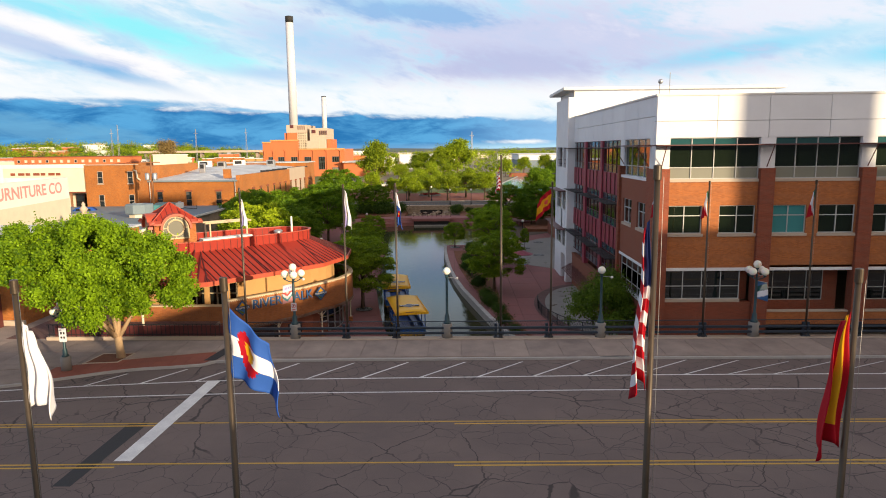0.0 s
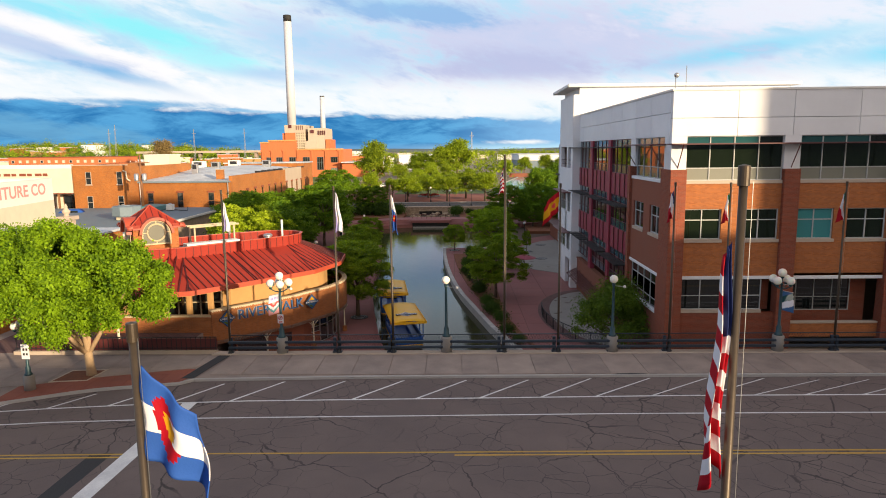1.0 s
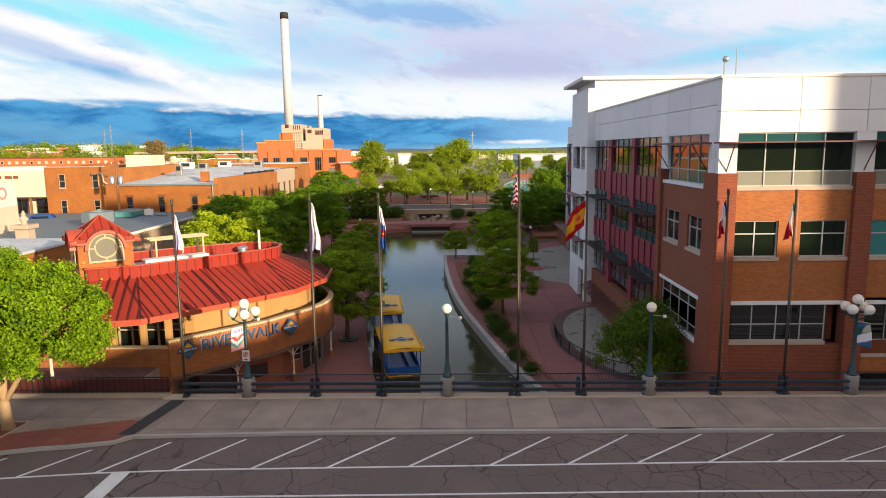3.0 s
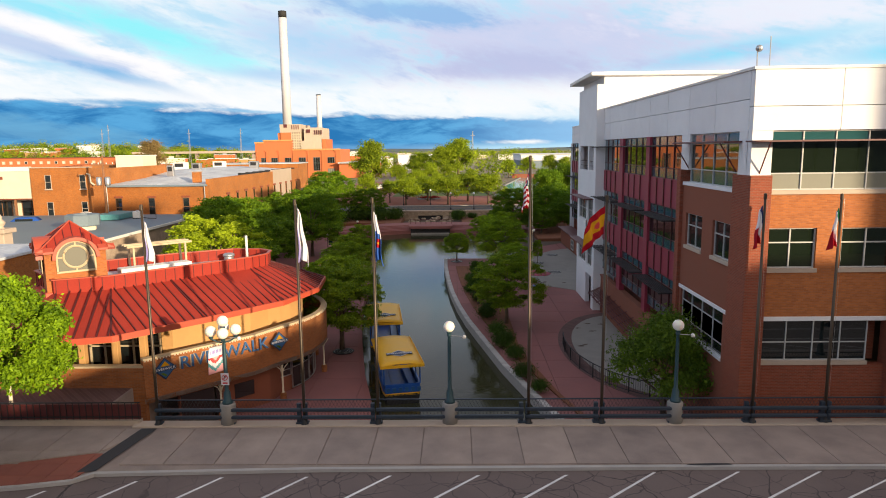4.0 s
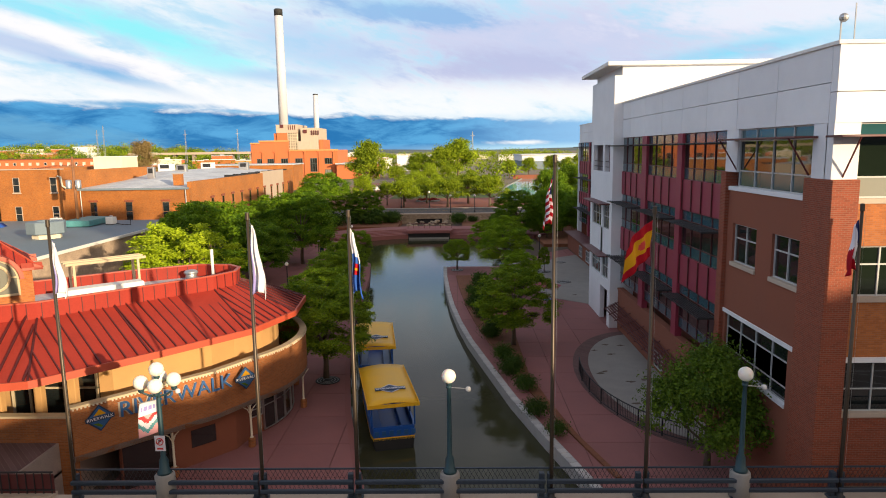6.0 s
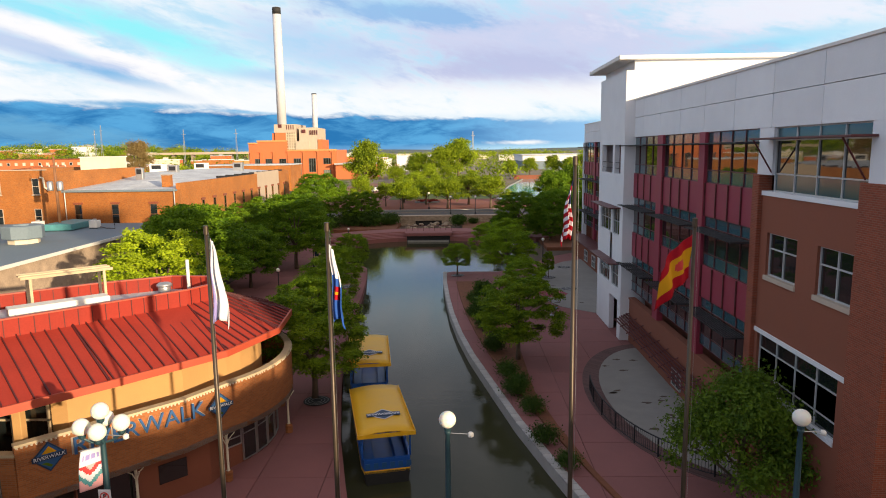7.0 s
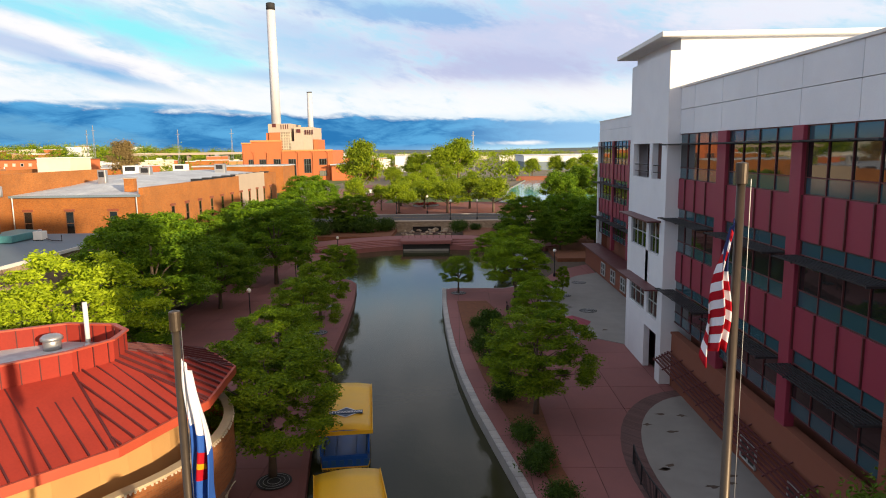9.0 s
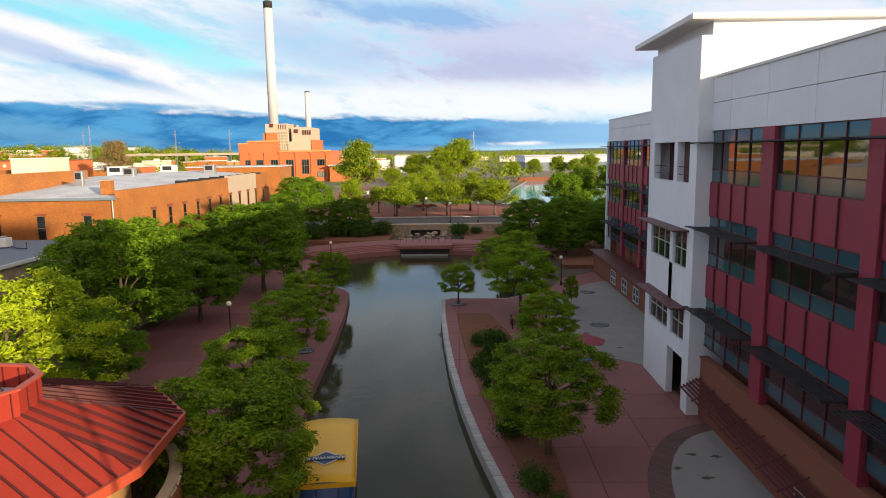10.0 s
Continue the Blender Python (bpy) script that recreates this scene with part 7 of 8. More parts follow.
def small_lamp():
    r = empty("promenade_lamp", (0, 0, 0), "black promenade lamp with one white globe", "lamp post", "lamps on the promenade")
    part("post", lathe(bmesh.new(), (0, 0, 0), [(0.16, 0), (0.14, 0.35), (0.06, 0.5), (0.05, 2.85), (0.09, 2.95)], 10), "black_metal", r, "", True)
    bm = bmesh.new()
    bmesh.ops.create_uvsphere(bm, u_segments=16, v_segments=10, radius=0.21, matrix=pose(0, 0, 3.15))
    part("globe", bm, "globe", r, "frosted white globe", True)
    return r


sl = small_lamp()
sl.location = (-18.2, 48.8, LOW + 0.05)
for x, y in ((-18.5, 67.0), (-16.6, 84.0), (19.5, 96.0), (12.0, 70.0)):
    copy_thing(sl, pose(x, y, LOW + 0.05))
for x, y in ((-12.3, 130.2), (-5.8, 130.2), (-0.8, 117.0), (4.3, 117.0)):
    c = copy_thing(sl, pose(x, y, FAR + 0.05))
    c.scale = (1.15, 1.15, 1.15)
board("promenade_banner", "dark banner on the promenade lamp", "banner", -18.05, 66.95, -0.9, 0.55, 1.0, "sign_navy", ((-0.3, 0.3, -0.2, 0.1, "glass_teal"),))

# ---- the far end of the canal ----
steps = tagged(empty("amphitheatre_steps", (-4.6, 97, LOW)), "curved red-brick steps round the head of the canal", "steps", kind="structure")
for k in range(5):
    part("step", strip(bmesh.new(), arc(-4.6, 84.5, 15.5 + 0.75 * k, 12.5 + 0.75 * k, 24, 156, 26), -0.78, LOW - 1.0 if k == 0 else LOW, LOW + 0.12 + 0.15 * k), "pink_paving" if k % 2 else "pink_dark", steps)
tagged(part("upper_walk", strip(bmesh.new(), arc(-4.6, 84.5, 19.3, 16.3, 20, 160, 26), -4.0, LOW, LOW + 0.74), "pink_paving"), "curved pink walk above the steps", "pavement", kind="structure")
foot = empty("footbridge", (-4.6, 97, LOW), "low dark footbridge over a small weir at the canal head", "bridge")
part("deck", boxes((-8.8, -0.4, 96.2, 99.4, LOW + 0.78, LOW + 0.95), bev=0.02), "pink_paving", foot, "red deck")
part("beam", boxes((-8.6, -0.6, 95.9, 96.2, LOW + 0.42, LOW + 0.85)), "pink_dark", foot, "red concrete beam")
for k in range(9):
    part("baluster", boxes((-8.6 + k, -8.54 + k, 99.3, 99.36, LOW + 0.95, LOW + 1.8)), "maroon", foot)
part("handrail", boxes((-8.6, -0.54, 99.28, 99.38, LOW + 1.8, LOW + 1.86)), "maroon", foot)
part("weir", boxes((-8.2, -1.0, 95.4, 95.6, WATER - 0.2, WATER + 0.30)), "concrete_light", foot, "pale weir lip")
# black sheet stands in for the shade below the deck
part("void", boxes((-8.4, -0.8, 96.6, 96.7, WATER, LOW + 0.75)), "black_metal", foot, "black sheet painting the shade under the deck")
far_wall = tagged(empty("stone_wall", (-5, 115.5, LOW)), "rough tan stone wall with a low arch under the far street", "wall", kind="structure")
part("wall", pieces((-28, -8, 115.0, 115.9, LOW, FAR), (-2.6, 30, 115.0, 115.9, LOW, FAR), (-8, -2.6, 115.0, 115.9, -2.05, FAR)), "stone", far_wall)
part("coping", boxes((-28, 30, 114.9, 116.0, FAR, FAR + 0.15), bev=0.02), "stone_trim", far_wall)
# black plate instead of a passage: the shade inside it as colour
part("arch", boxes((-8, -2.6, 115.7, 116.0, LOW, -2.05)), "black_metal", far_wall, "black sheet painting the shade inside the arch")
rr = random.Random(4)
for k in range(26):
    x, y, s = rr.uniform(-9.5, -1.0), rr.uniform(104.5, 114.0), rr.uniform(0.25, 0.6)
    bm = bmesh.new()
    bmesh.ops.create_icosphere(bm, subdivisions=2, radius=s, matrix=pose(x, y, LOW + 0.7))
    for v in bm.verts:
        v.co += Vector((0, 0, 1)) * 0.0 + (v.co - Vector((x, y, LOW + 0.7))) * 0.35 * noise.noise(v.co * 1.3)
        v.co.z = LOW + 0.7 + (v.co.z - LOW - 0.7) * 0.6
    part("boulder", bm, "stone", far_wall, "rough tan boulder")
tagged(part("planted_slope", boxes((-28, -11, 104, 115, LOW, LOW + 0.72), (1.5, 30, 104, 115, LOW, LOW + 0.72)), "mulch"), "mulched planting beds under the stone wall", "planting bed", kind="structure")
tagged(part("planted_slope", boxes((14, 30, 80.4, 104, LOW, LOW + 0.5)), "mulch"), "mulched planting bed beside the offices", "planting bed", kind="structure")
tagged(part("far_street", boxes((-400, 400, 117.6, 128.0, FAR - 0.1, FAR + 0.03)), "road_far"), "grey far street", "road", kind="structure")
flat("far_line", [line_x(-300, 300, 122.8, 0.15)], FAR + 0.04, "paint_yellow", "yellow line of the far street")
tagged(part("far_kerb", boxes((-400, 400, 128.0, 128.5, FAR - 0.1, FAR + 0.16)), "kerb"), "pale kerb of the far street", "kerb", kind="structure")
tagged(part("far_plaza", boxes((-48, 54, 128.5, 160, FAR - 0.1, FAR + 0.05)), "brick_paving"), "red paved plaza beyond the far street", "pavement", kind="structure")
tagged(part("far_path", boxes((-40, -18, 160, 250, FAR - 0.1, FAR + 0.06)), "pink_paving"), "pale red path beyond the plaza", "pavement", kind="structure")
tagged(part("lake_water", prism(bmesh.new(), [(11.5, 157), (19.5, 144), (20.5, 152), (24, 160), (76, 160), (90, 272), (30, 272), (19, 215)], FAR - 0.1, FAR + 0.07), "lake"), "turquoise lake beyond the plaza", "water", kind="structure")
tagged(part("lake_wall", strip(bmesh.new(), [(76, 159.9), (24, 159.9), (20.5, 152), (19.5, 144), (11.5, 157), (19, 215), (30, 272)], 0.5, FAR - 0.1, FAR + 0.3), "concrete_light"), "pale concrete wall round the lake", "wall", kind="structure")
tagged(part("lake_far_wall", boxes((26, 95, 272, 274, FAR - 0.1, FAR + 1.8)), "stucco_red"), "low red wall on the far shore", "wall", kind="structure")
tagged(part("park_lawn", boxes((-90, -48.2, 128.6, 330, FAR - 0.1, FAR + 0.03)), "grass"), "park lawn beside the path", "lawn", kind="structure")
tagged(part("park_lawn", boxes((-18, 11.5, 160, 330, FAR - 0.1, FAR + 0.03)), "grass"), "park lawn beside the lake", "lawn", kind="structure")
bd = empty("flower_bed", (-7.0, 150, FAR), "round bed of red flowers on the plaza", "flower bed")
part("edge", lathe(bmesh.new(), (-7.0, 150, FAR + 0.04), [(3.2, 0), (3.2, 0.3), (2.9, 0.3)], 20), "concrete_light", bd)
leaf_cloud("blossom_cover", [(2 * math.cos(a), 2 * math.sin(a), 0.5, 0.9, 0.35) for a in range(6)], 900, 0.16, "roof_red", bd, "red flowers", 5)

# ---- brick warehouses on the west side ----
wh = empty("brick_warehouse", (-45, 64, 0), "long orange-brick warehouse with white membrane roof and arched windows", "warehouse")
part("wall", pieces((-49.2, -34.5, 64, 64.5, FAR - 0.1, 7.7), (-35.0, -34.5, 64.5, 97, FAR - 0.1, 8.5), (-35.0, -34.5, 111, 119, FAR - 0.1, 8.5), (-61.5, -35, 118.5, 119, FAR - 0.1, 7.6)), "brick_far", wh, "weathered orange brick wall")
part("wall", pieces((-35.0, -34.47, 97.02, 110.98, FAR - 0.1, 8.75)), "stone_trim", wh, "paler rendered end wall")
bm = bmesh.new()
rows = [[bm.verts.new((x, y, z)) for x, z in zip((-62.2 if y > 84 else -49.3, -48.0 if y > 84 else -42.0, -34.9), h)] for y, h in ((63.8, (7.78, 7.8, 7.8)), (76, (8.3, 8.9, 8.0)), (86, (8.6, 9.2, 8.1)), (104, (8.5, 9.3, 8.2)), (119, (8.4, 9.1, 8.2)))]
for p, q in zip(rows, rows[1:]):
    for k in range(2):
        bm.faces.new((p[k], p[k + 1], q[k + 1], q[k]))
part("roof", bm, "membrane", wh, "patched white membrane roof")
part("gutter", boxes((-49.2, -34.6, 63.7, 64.0, 7.55, 7.8)), "membrane_gray", wh, "grey eaves gutter")
for k in range(9):
    part("roof_edge", boxes((-36.2, -34.6, 82 + 4 * k, 82.5 + 4 * k, 8.3, 8.75)), "black_metal", wh, "dark roof flashing")
for x in (-47.8, -43.1, -38.2):
    window(wh, "y", 63.9, x, x + 0.95, 3.4, 6.0, 1, (4.7,), "wood", "glass_dark")
    part("lintel", boxes((x - 0.15, x + 1.1, 63.88, 64.0, 6.0, 6.25), bev=0.03), "brick_red", wh, "darker brick lintel")
for k in range(11):
    window(wh, "+x", -34.4, 71.3 + 4.3 * k, 72.3 + 4.3 * k, 3.4, 5.9, 1, (4.7,), "wood", "glass_dark")
    part("lintel", boxes((-34.5, -34.36, 71.1 + 4.3 * k, 72.5 + 4.3 * k, 5.9, 6.2), bev=0.03), "brick_red", wh, "darker brick lintel")
for x in (-48.9, -35.0):
    part("downpipe", tube(bmesh.new(), [(x, 63.85, 0.2), (x, 63.85, 7.6)], 0.08, 6), "steel", wh, "grey downpipe")
hut = empty("roof_chimney", (-37.5, 68, 8.2), "square orange brick chimney on the white roof", "chimney")
part("shaft", boxes((-38.1, -37.0, 67.5, 68.4, 7.9, 9.4), bev=0.02), "brick_far", hut)
part("cap", boxes((-38.2, -36.9, 67.4, 68.5, 9.4, 9.5)), "stone_trim", hut)
for i, (x, y, w) in enumerate(((-52, 80, 2.2), (-47, 92, 1.6), (-55, 104, 2.6), (-42, 110, 1.8), (-50, 112, 2.4), (-44, 74, 1.0))):
    u = empty("roof_unit", (x, y, 9.0), "pale sheet-metal air unit on the warehouse roof", "air unit", "warehouse roof units")
    part("case", boxes((x - w / 2, x + w / 2, y - w / 3, y + w / 3, 8.4, 10.3), bev=0.05), "steel" if i % 2 else "white_paint", u)
    part("grille", boxes((x - w / 3, x + w / 3, y - w / 3 - 0.03, y - w / 3, 9.4, 10.1)), "black_metal", u)
bh = empty("brick_house", (-54, 60.5, 0), "two-storey orange-brick building with dark sash windows", "building")
part("wall", pieces((-57.4, -49.2, 60.5, 61.0, FAR - 0.1, 10.4), (-57.4, -56.9, 61.0, 85, FAR - 0.1, 10.4), (-49.7, -49.2, 61.0, 85, FAR - 0.1, 10.2), (-56.9, -49.7, 84.6, 85, FAR - 0.1, 9.9)), "brick_far", bh, "orange brick wall")
part("coping", boxes((-57.5, -49.1, 60.4, 61.1, 10.4, 10.52), bev=0.02), "stone_trim", bh, "pale brick coping")
part("roof", boxes((-56.9, -49.7, 61.0, 84.6, 9.6, 9.8)), "membrane", bh, "pale flat roof")
for x in (-55.5, -50.75):
    for z in (7.55, 3.9):
        window(bh, "y", 60.4, x + 0.1, x + 0.95, z, z + 1.9, 1, (z + 0.95,), "stone_trim", "glass_dark", 0.05)
        part("window_sill", boxes((x, x + 1.05, 60.3, 60.5, z - 0.13, z), bev=0.01), "stone_trim", bh, "pale sill")
part("flue", tube(bmesh.new(), [(-49.5, 60.2, 9.6), (-49.1, 60.2, 9.5), (-49.0, 60.2, 8.4), (-48.6, 60.4, 8.0)], 0.12, 8), "cream", bh, "pale bent flue pipe", True)
st = empty("stair_head", (-52, 78, 10), "pale rendered stair head on the flat roof", "roof hut")
part("wall", boxes((-54.1, -49.8, 77, 82, 9.7, 11.8), bev=0.02), "cream", st)
part("door", boxes((-54.16, -54.1, 77.4, 78.6, 9.8, 11.6)), "brick_red", st, "brown door")
part("coping", boxes((-54.2, -49.7, 76.9, 82.1, 11.8, 11.92)), "white_paint", st)
sb = empty("shop_building", (-65, 60, 3), "cream shop building with a white parapet and shaded shopfront", "building")
part("wall", pieces((-84, -57.6, 60.6, 61.0, 6.3, 10.0), (-84, -57.6, 63.0, 63.4, 3.0, 6.3), (-84, -83.6, 61.0, 80, 3.0, 10.0)), "cream", sb, "cream wall")
part("parapet", boxes((-84.1, -57.5, 60.5, 61.1, 10.0, 10.6)), "white_paint", sb, "white parapet")
part("roof", boxes((-83.6, -57.6, 61.0, 80, 9.4, 9.6)), "membrane_gray", sb)
part("awning", boxes((-84, -57.6, 60.7, 63.0, 6.15, 6.3)), "brick_red", sb, "brown awning soffit")
for k in range(6):
    part("shop_post", boxes((-60.2 - 4.2 * k, -59.95 - 4.2 * k, 60.8, 61.05, 3.0, 6.15)), "wood", sb, "brown post")
    window(sb, "y", 62.9, -60.6 - 4.2 * k, -57.8 - 4.2 * k, 3.6, 5.8, 2, (), "wood", "glass_dark")
for k in range(7):
    part("sign_bar", boxes((-69.2 + 1.2 * k, -68.5 + 1.2 * k + 0.3 * (k % 2), 60.54, 60.6, 8.9, 9.3)), "brick_red", sb, "faded sign bar")
tagged(part("pavement_market", boxes((-110, -50.5, 41.3, 60.4, -1.3, 3.0), (-110, -57.6, 60.4, 62.9, -1.3, 3.0)), "asphalt"), "raised asphalt parking strip behind the storehouse", "parking", kind="structure")
up = empty("utility_pole", (-44.0, 54.4, 4.0), "wooden utility pole with crossarm and two grey transformers", "utility pole")
part("pole", lathe(bmesh.new(), (-44.0, 54.4, 4.0), [(0.17, 0), (0.12, 8.0)], 9), "wood", up, "", True)
part("crossarm", boxes((-45.4, -42.6, 54.25, 54.37, 10.8, 10.95)), "wood", up)
for s in (-0.55, 0.55):
    part("transformer", lathe(bmesh.new(), (-44.0 + s, 54.2, 8.3), [(0.3, 0), (0.32, 0.1), (0.32, 0.95), (0.2, 1.05)], 12), "steel", up, "grey transformer can", True)
for s in (-1.3, -0.5, 0.5, 1.3):
    part("insulator", lathe(bmesh.new(), (-44.0 + s, 54.3, 10.95), [(0.05, 0), (0.06, 0.1), (0.03, 0.2)], 8), "white_paint", up)
for k in range(3):
    wire = empty("power_line", (-44.0, 54.3, 11.1), "thin black overhead power line", "cable", "power lines")
    pts = [Vector((-44.0 - 1 + k, 54.3, 11.1)).lerp(Vector((-110 - 2 * k, 118, 11.5)), i / 10) - Vector((0, 0, 1.4 * math.sin(math.pi * i / 10))) for i in range(11)]
    part("cable", tube(bmesh.new(), pts, 0.015, 4), "rubber", wire)
gr = empty("low_shed", (-46, 45, 0), "low brick building with a grey membrane roof", "building")
SHED = [(-62, 24), (-33.6, 24), (-33.9, 60), (-62, 60)]
part("wall", prism(bmesh.new(), SHED, FAR - 0.1, 3.8), "plaster", gr, "rough stained plaster wall")
part("roof", prism(bmesh.new(), [(-62.2, 23.8), (-33.4, 23.8), (-33.7, 60.2), (-62.2, 60.2)], 3.8, 4.0), "membrane_gray", gr, "grey membrane roof")
part("roof_edge", strip(bmesh.new(), [(-33.35, 23.8), (-33.65, 60.2)], -0.15, 3.85, 4.12), "white_paint", gr, "white metal roof edge")
for x, y, w, h in ((-40.4, 55.0, 0.9, 0.9), (-52, 44, 2.0, 1.0), (-48.5, 57.5, 1.0, 0.6)):
    u = empty("roof_unit", (x, y, 4.0), "pale sheet-metal air unit on the flat roof", "air unit", "roof units")
    part("case", boxes((x - w / 2, x + w / 2, y - w / 2, y + w / 2, 4.08, 4 + h), bev=0.04), "white_paint", u)
    part("skid", boxes((x - w / 2, x + w / 2, y - w / 2, y - w / 2 + 0.1, 4.0, 4.08)), "black_metal", u)
    part("fan", lathe(bmesh.new(), (x, y, 4 + h), [(w * 0.22, 0), (w * 0.24, 0.12), (w * 0.18, 0.16)], 12), "steel", u)
ac = empty("roof_cooler", (-40.7, 43.2, 4.0), "large octagonal grey-blue cooler on a pale base", "cooler")
part("base", lathe(bmesh.new(), (-40.7, 43.2, 4.0), [(1.35, 0), (1.35, 0.45)], 8), "cream", ac, "pale base")
part("case", lathe(bmesh.new(), (-40.7, 43.2, 4.45), [(1.2, 0), (1.75, 0.02), (1.8, 0.1), (1.8, 1.15), (1.7, 1.25), (0.9, 1.25), (0.85, 1.1)], 8), "membrane_gray", ac)
tb = empty("roof_tank", (-43.0, 55.0, 4.0), "low teal metal tank on the flat roof", "tank")
bm = prism(bmesh.new(), [(-44.6, 52.0), (-41.6, 52.6), (-41.8, 57.4), (-44.9, 58.4)], 4.05, 4.75)
bmesh.ops.bevel(bm, geom=bm.edges[:], offset=0.06, segments=1, affect="EDGES")
part("shell", bm, "tarp_teal", tb)
part("foot", boxes((-44.4, -42.0, 53.0, 53.3, 4.0, 4.06)), "black_metal", tb)
rp = empty("roof_pipe_run", (-38, 53, 4.0), "thin dark pipe along the flat roof", "pipe")
part("tube", tube(bmesh.new(), [(-39.8, 55.0, 4.15), (-38.4, 53.6, 4.15), (-37.2, 53.2, 4.15), (-37.2, 53.2, 4.7)], 0.05, 6), "black_metal", rp)
wr = empty("white_flat_roof", (-40, 16, 0), "low white-roofed building behind the restaurant", "building")
part("wall", boxes((-44.2, -33.8, 15.5, 23.6, FAR - 0.1, 3.2)), "white_paint", wr, "white wall")
part("roof", boxes((-44.4, -33.6, 15.3, 23.7, 3.2, 3.4)), "membrane", wr, "white roof")
fu = empty("white_storehouse", (-60, 30, 0), "white-painted brick storehouse with faded red wall lettering", "building")
FX = [(-44.9, 18.0), (-48.5, 41.0), (-90, 41.0), (-90, 18.0)]
part("wall", strip(bmesh.new(), FX, 0.4, FAR - 0.1, 9.2, True), "white_paint", fu, "white-painted wall")
part("roof", prism(bmesh.new(), [(-45.4, 18.4), (-48.9, 40.6), (-89.6, 40.6), (-89.6, 18.4)], 8.4, 8.6), "membrane_gray", fu, "grey flat roof")
part("coping", strip(bmesh.new(), FX, 0.5, 9.2, 9.32, True), "white_paint", fu)
part("roof_block", boxes((-88, -56, 34, 40, 8.6, 11.0), bev=0.02), "white_paint", fu, "white rooftop block")
fway = math.degrees(math.atan2(23.0, -3.6))
fm = Matrix.Translation((-44.9, 18.0, 0)) @ Matrix.Rotation(radians(fway), 4, "Z")
lp = boxes((0, 23.2, -0.012, 0.05, FAR, 6.7))
lp.transform(fm)
part("lower_paint", lp, "cream", fu, "cream-painted lower wall")
words("lettering", "FURNITURE CO", 1.8, 0.008, "faded_red", fm @ pose(13.1, -0.012, 8.1, 90, 0, 0) @ Matrix.Diagonal((1.3, 1, 1, 1)), fu, "faded red painted letters", 0.035)
un = empty("roof_urn", (-40, 29.2, 4), "carved stone urn on a square pedestal above the roof", "urn")
part("pedestal", boxes((-40.6, -39.4, 28.6, 29.8, 4.0, 5.4), (-40.85, -39.15, 28.35, 30.05, 5.4, 5.8), bev=0.05), "stone_trim", un, "square stone pedestal")
part("urn", lathe(bmesh.new(), (-40, 29.2, 5.8), [(0.38, 0), (0.2, 0.15), (0.36, 0.35), (0.42, 0.55), (0.22, 0.75), (0.16, 0.9), (0.2, 1.0), (0.05, 1.3)], 14), "stone_trim", un, "", True)


def car(x, y, turn, mat, label, z=FAR + 0.06):
    c = empty("parked_car", (0, 0, 0), label, "car", "parked cars")
    bm = prism(bmesh.new(), [(-2.2, 0.35), (2.2, 0.35), (2.25, 0.75), (1.4, 0.9), (0.8, 1.42), (-1.2, 1.45), (-1.9, 0.95), (-2.25, 0.85)], -0.85, 0.85)
    bmesh.ops.rotate(bm, verts=bm.verts, cent=(0, 0, 0), matrix=Matrix.Rotation(radians(90), 3, "X"))
    bmesh.ops.bevel(bm, geom=bm.edges[:], offset=0.06, segments=2, affect="EDGES")
    part("body", bm, mat, c, "", True)
    part("side_glass", boxes((-1.25, 0.75, -0.87, 0.87, 0.98, 1.3), bev=0.03), "glass_dark", c)
    for wx in (-1.35, 1.4):
        for wy in (-0.8, 0.8):
            bm = lathe(bmesh.new(), (0, 0, -0.1), [(0.2, 0), (0.33, 0.02), (0.33, 0.18), (0.2, 0.2)], 14)
            bmesh.ops.rotate(bm, verts=bm.verts, cent=(0, 0, 0), matrix=Matrix.Rotation(radians(90), 3, "X"))
            bmesh.ops.translate(bm, verts=bm.verts, vec=(wx, wy, 0.33))
            part("wheel", bm, "rubber", c)
    c.matrix_basis = pose(x, y, z, 0, 0, turn)
    return c


car(-53.6, 53.5, 15, "flag_blue", "blue parked car behind the white storehouse", 3.0)
c1 = car(-55.5, 49.0, 15, "rubber", "dark parked car behind the white storehouse", 3.0)
for i, (x, y) in enumerate(((-27, 190), (-26, 196), (-25, 202))):
    car(x, y, 80, ("steel", "white_paint", "steel")[i], "pale parked car in the far parking row")

# ---- the power station with its two chimneys ----
ps = empty("power_station", (-78, 300, 0), "red-brick power station with stepped roofs and tall windows", "power station")
part("wall", pieces((-99.5, -95.2, 300, 330, -1.3, 16.6), (-95.2, -80.8, 300, 330, -1.3, 17.6), (-80.8, -57, 300, 330, -1.3, 13.0), (-86.5, -81.2, 300.2, 322, 17.6, 21.4), (-88.1, -86.5, 301, 318, 17.6, 21.3), (-66, -64, 301, 318, 13.0, 18.0)), "brick_plant", ps, "red brick block")
part("wall", pieces((-57, -40, 296, 330, -1.3, 6)), "brick_plant", ps, "low brick annexe")
part("tower", pieces((-86.7, -76.3, 300.0, 322, 21.4, 25.4), (-81.2, -76.5, 302.0, 322, 13.0, 21.4), (-74.8, -66.3, 300.4, 322, 13.0, 23.7), (-76.3, -70.0, 300.1, 303, 13.0, 17.3)), "stone_trim", ps, "pale rendered tower")
part("annexe_roof", boxes((-57.3, -38, 294, 331, 6, 6.5)), "membrane", ps, "pale canopy roof")
for x0, x1, z in ((-99.7, -95.0, 16.6), (-95.4, -80.6, 17.6), (-80.8, -56.8, 13.0)):
    part("parapet", boxes((x0, x1, 299.6, 300.0, z - 0.4, z + 0.3)), "stucco_tan", ps)
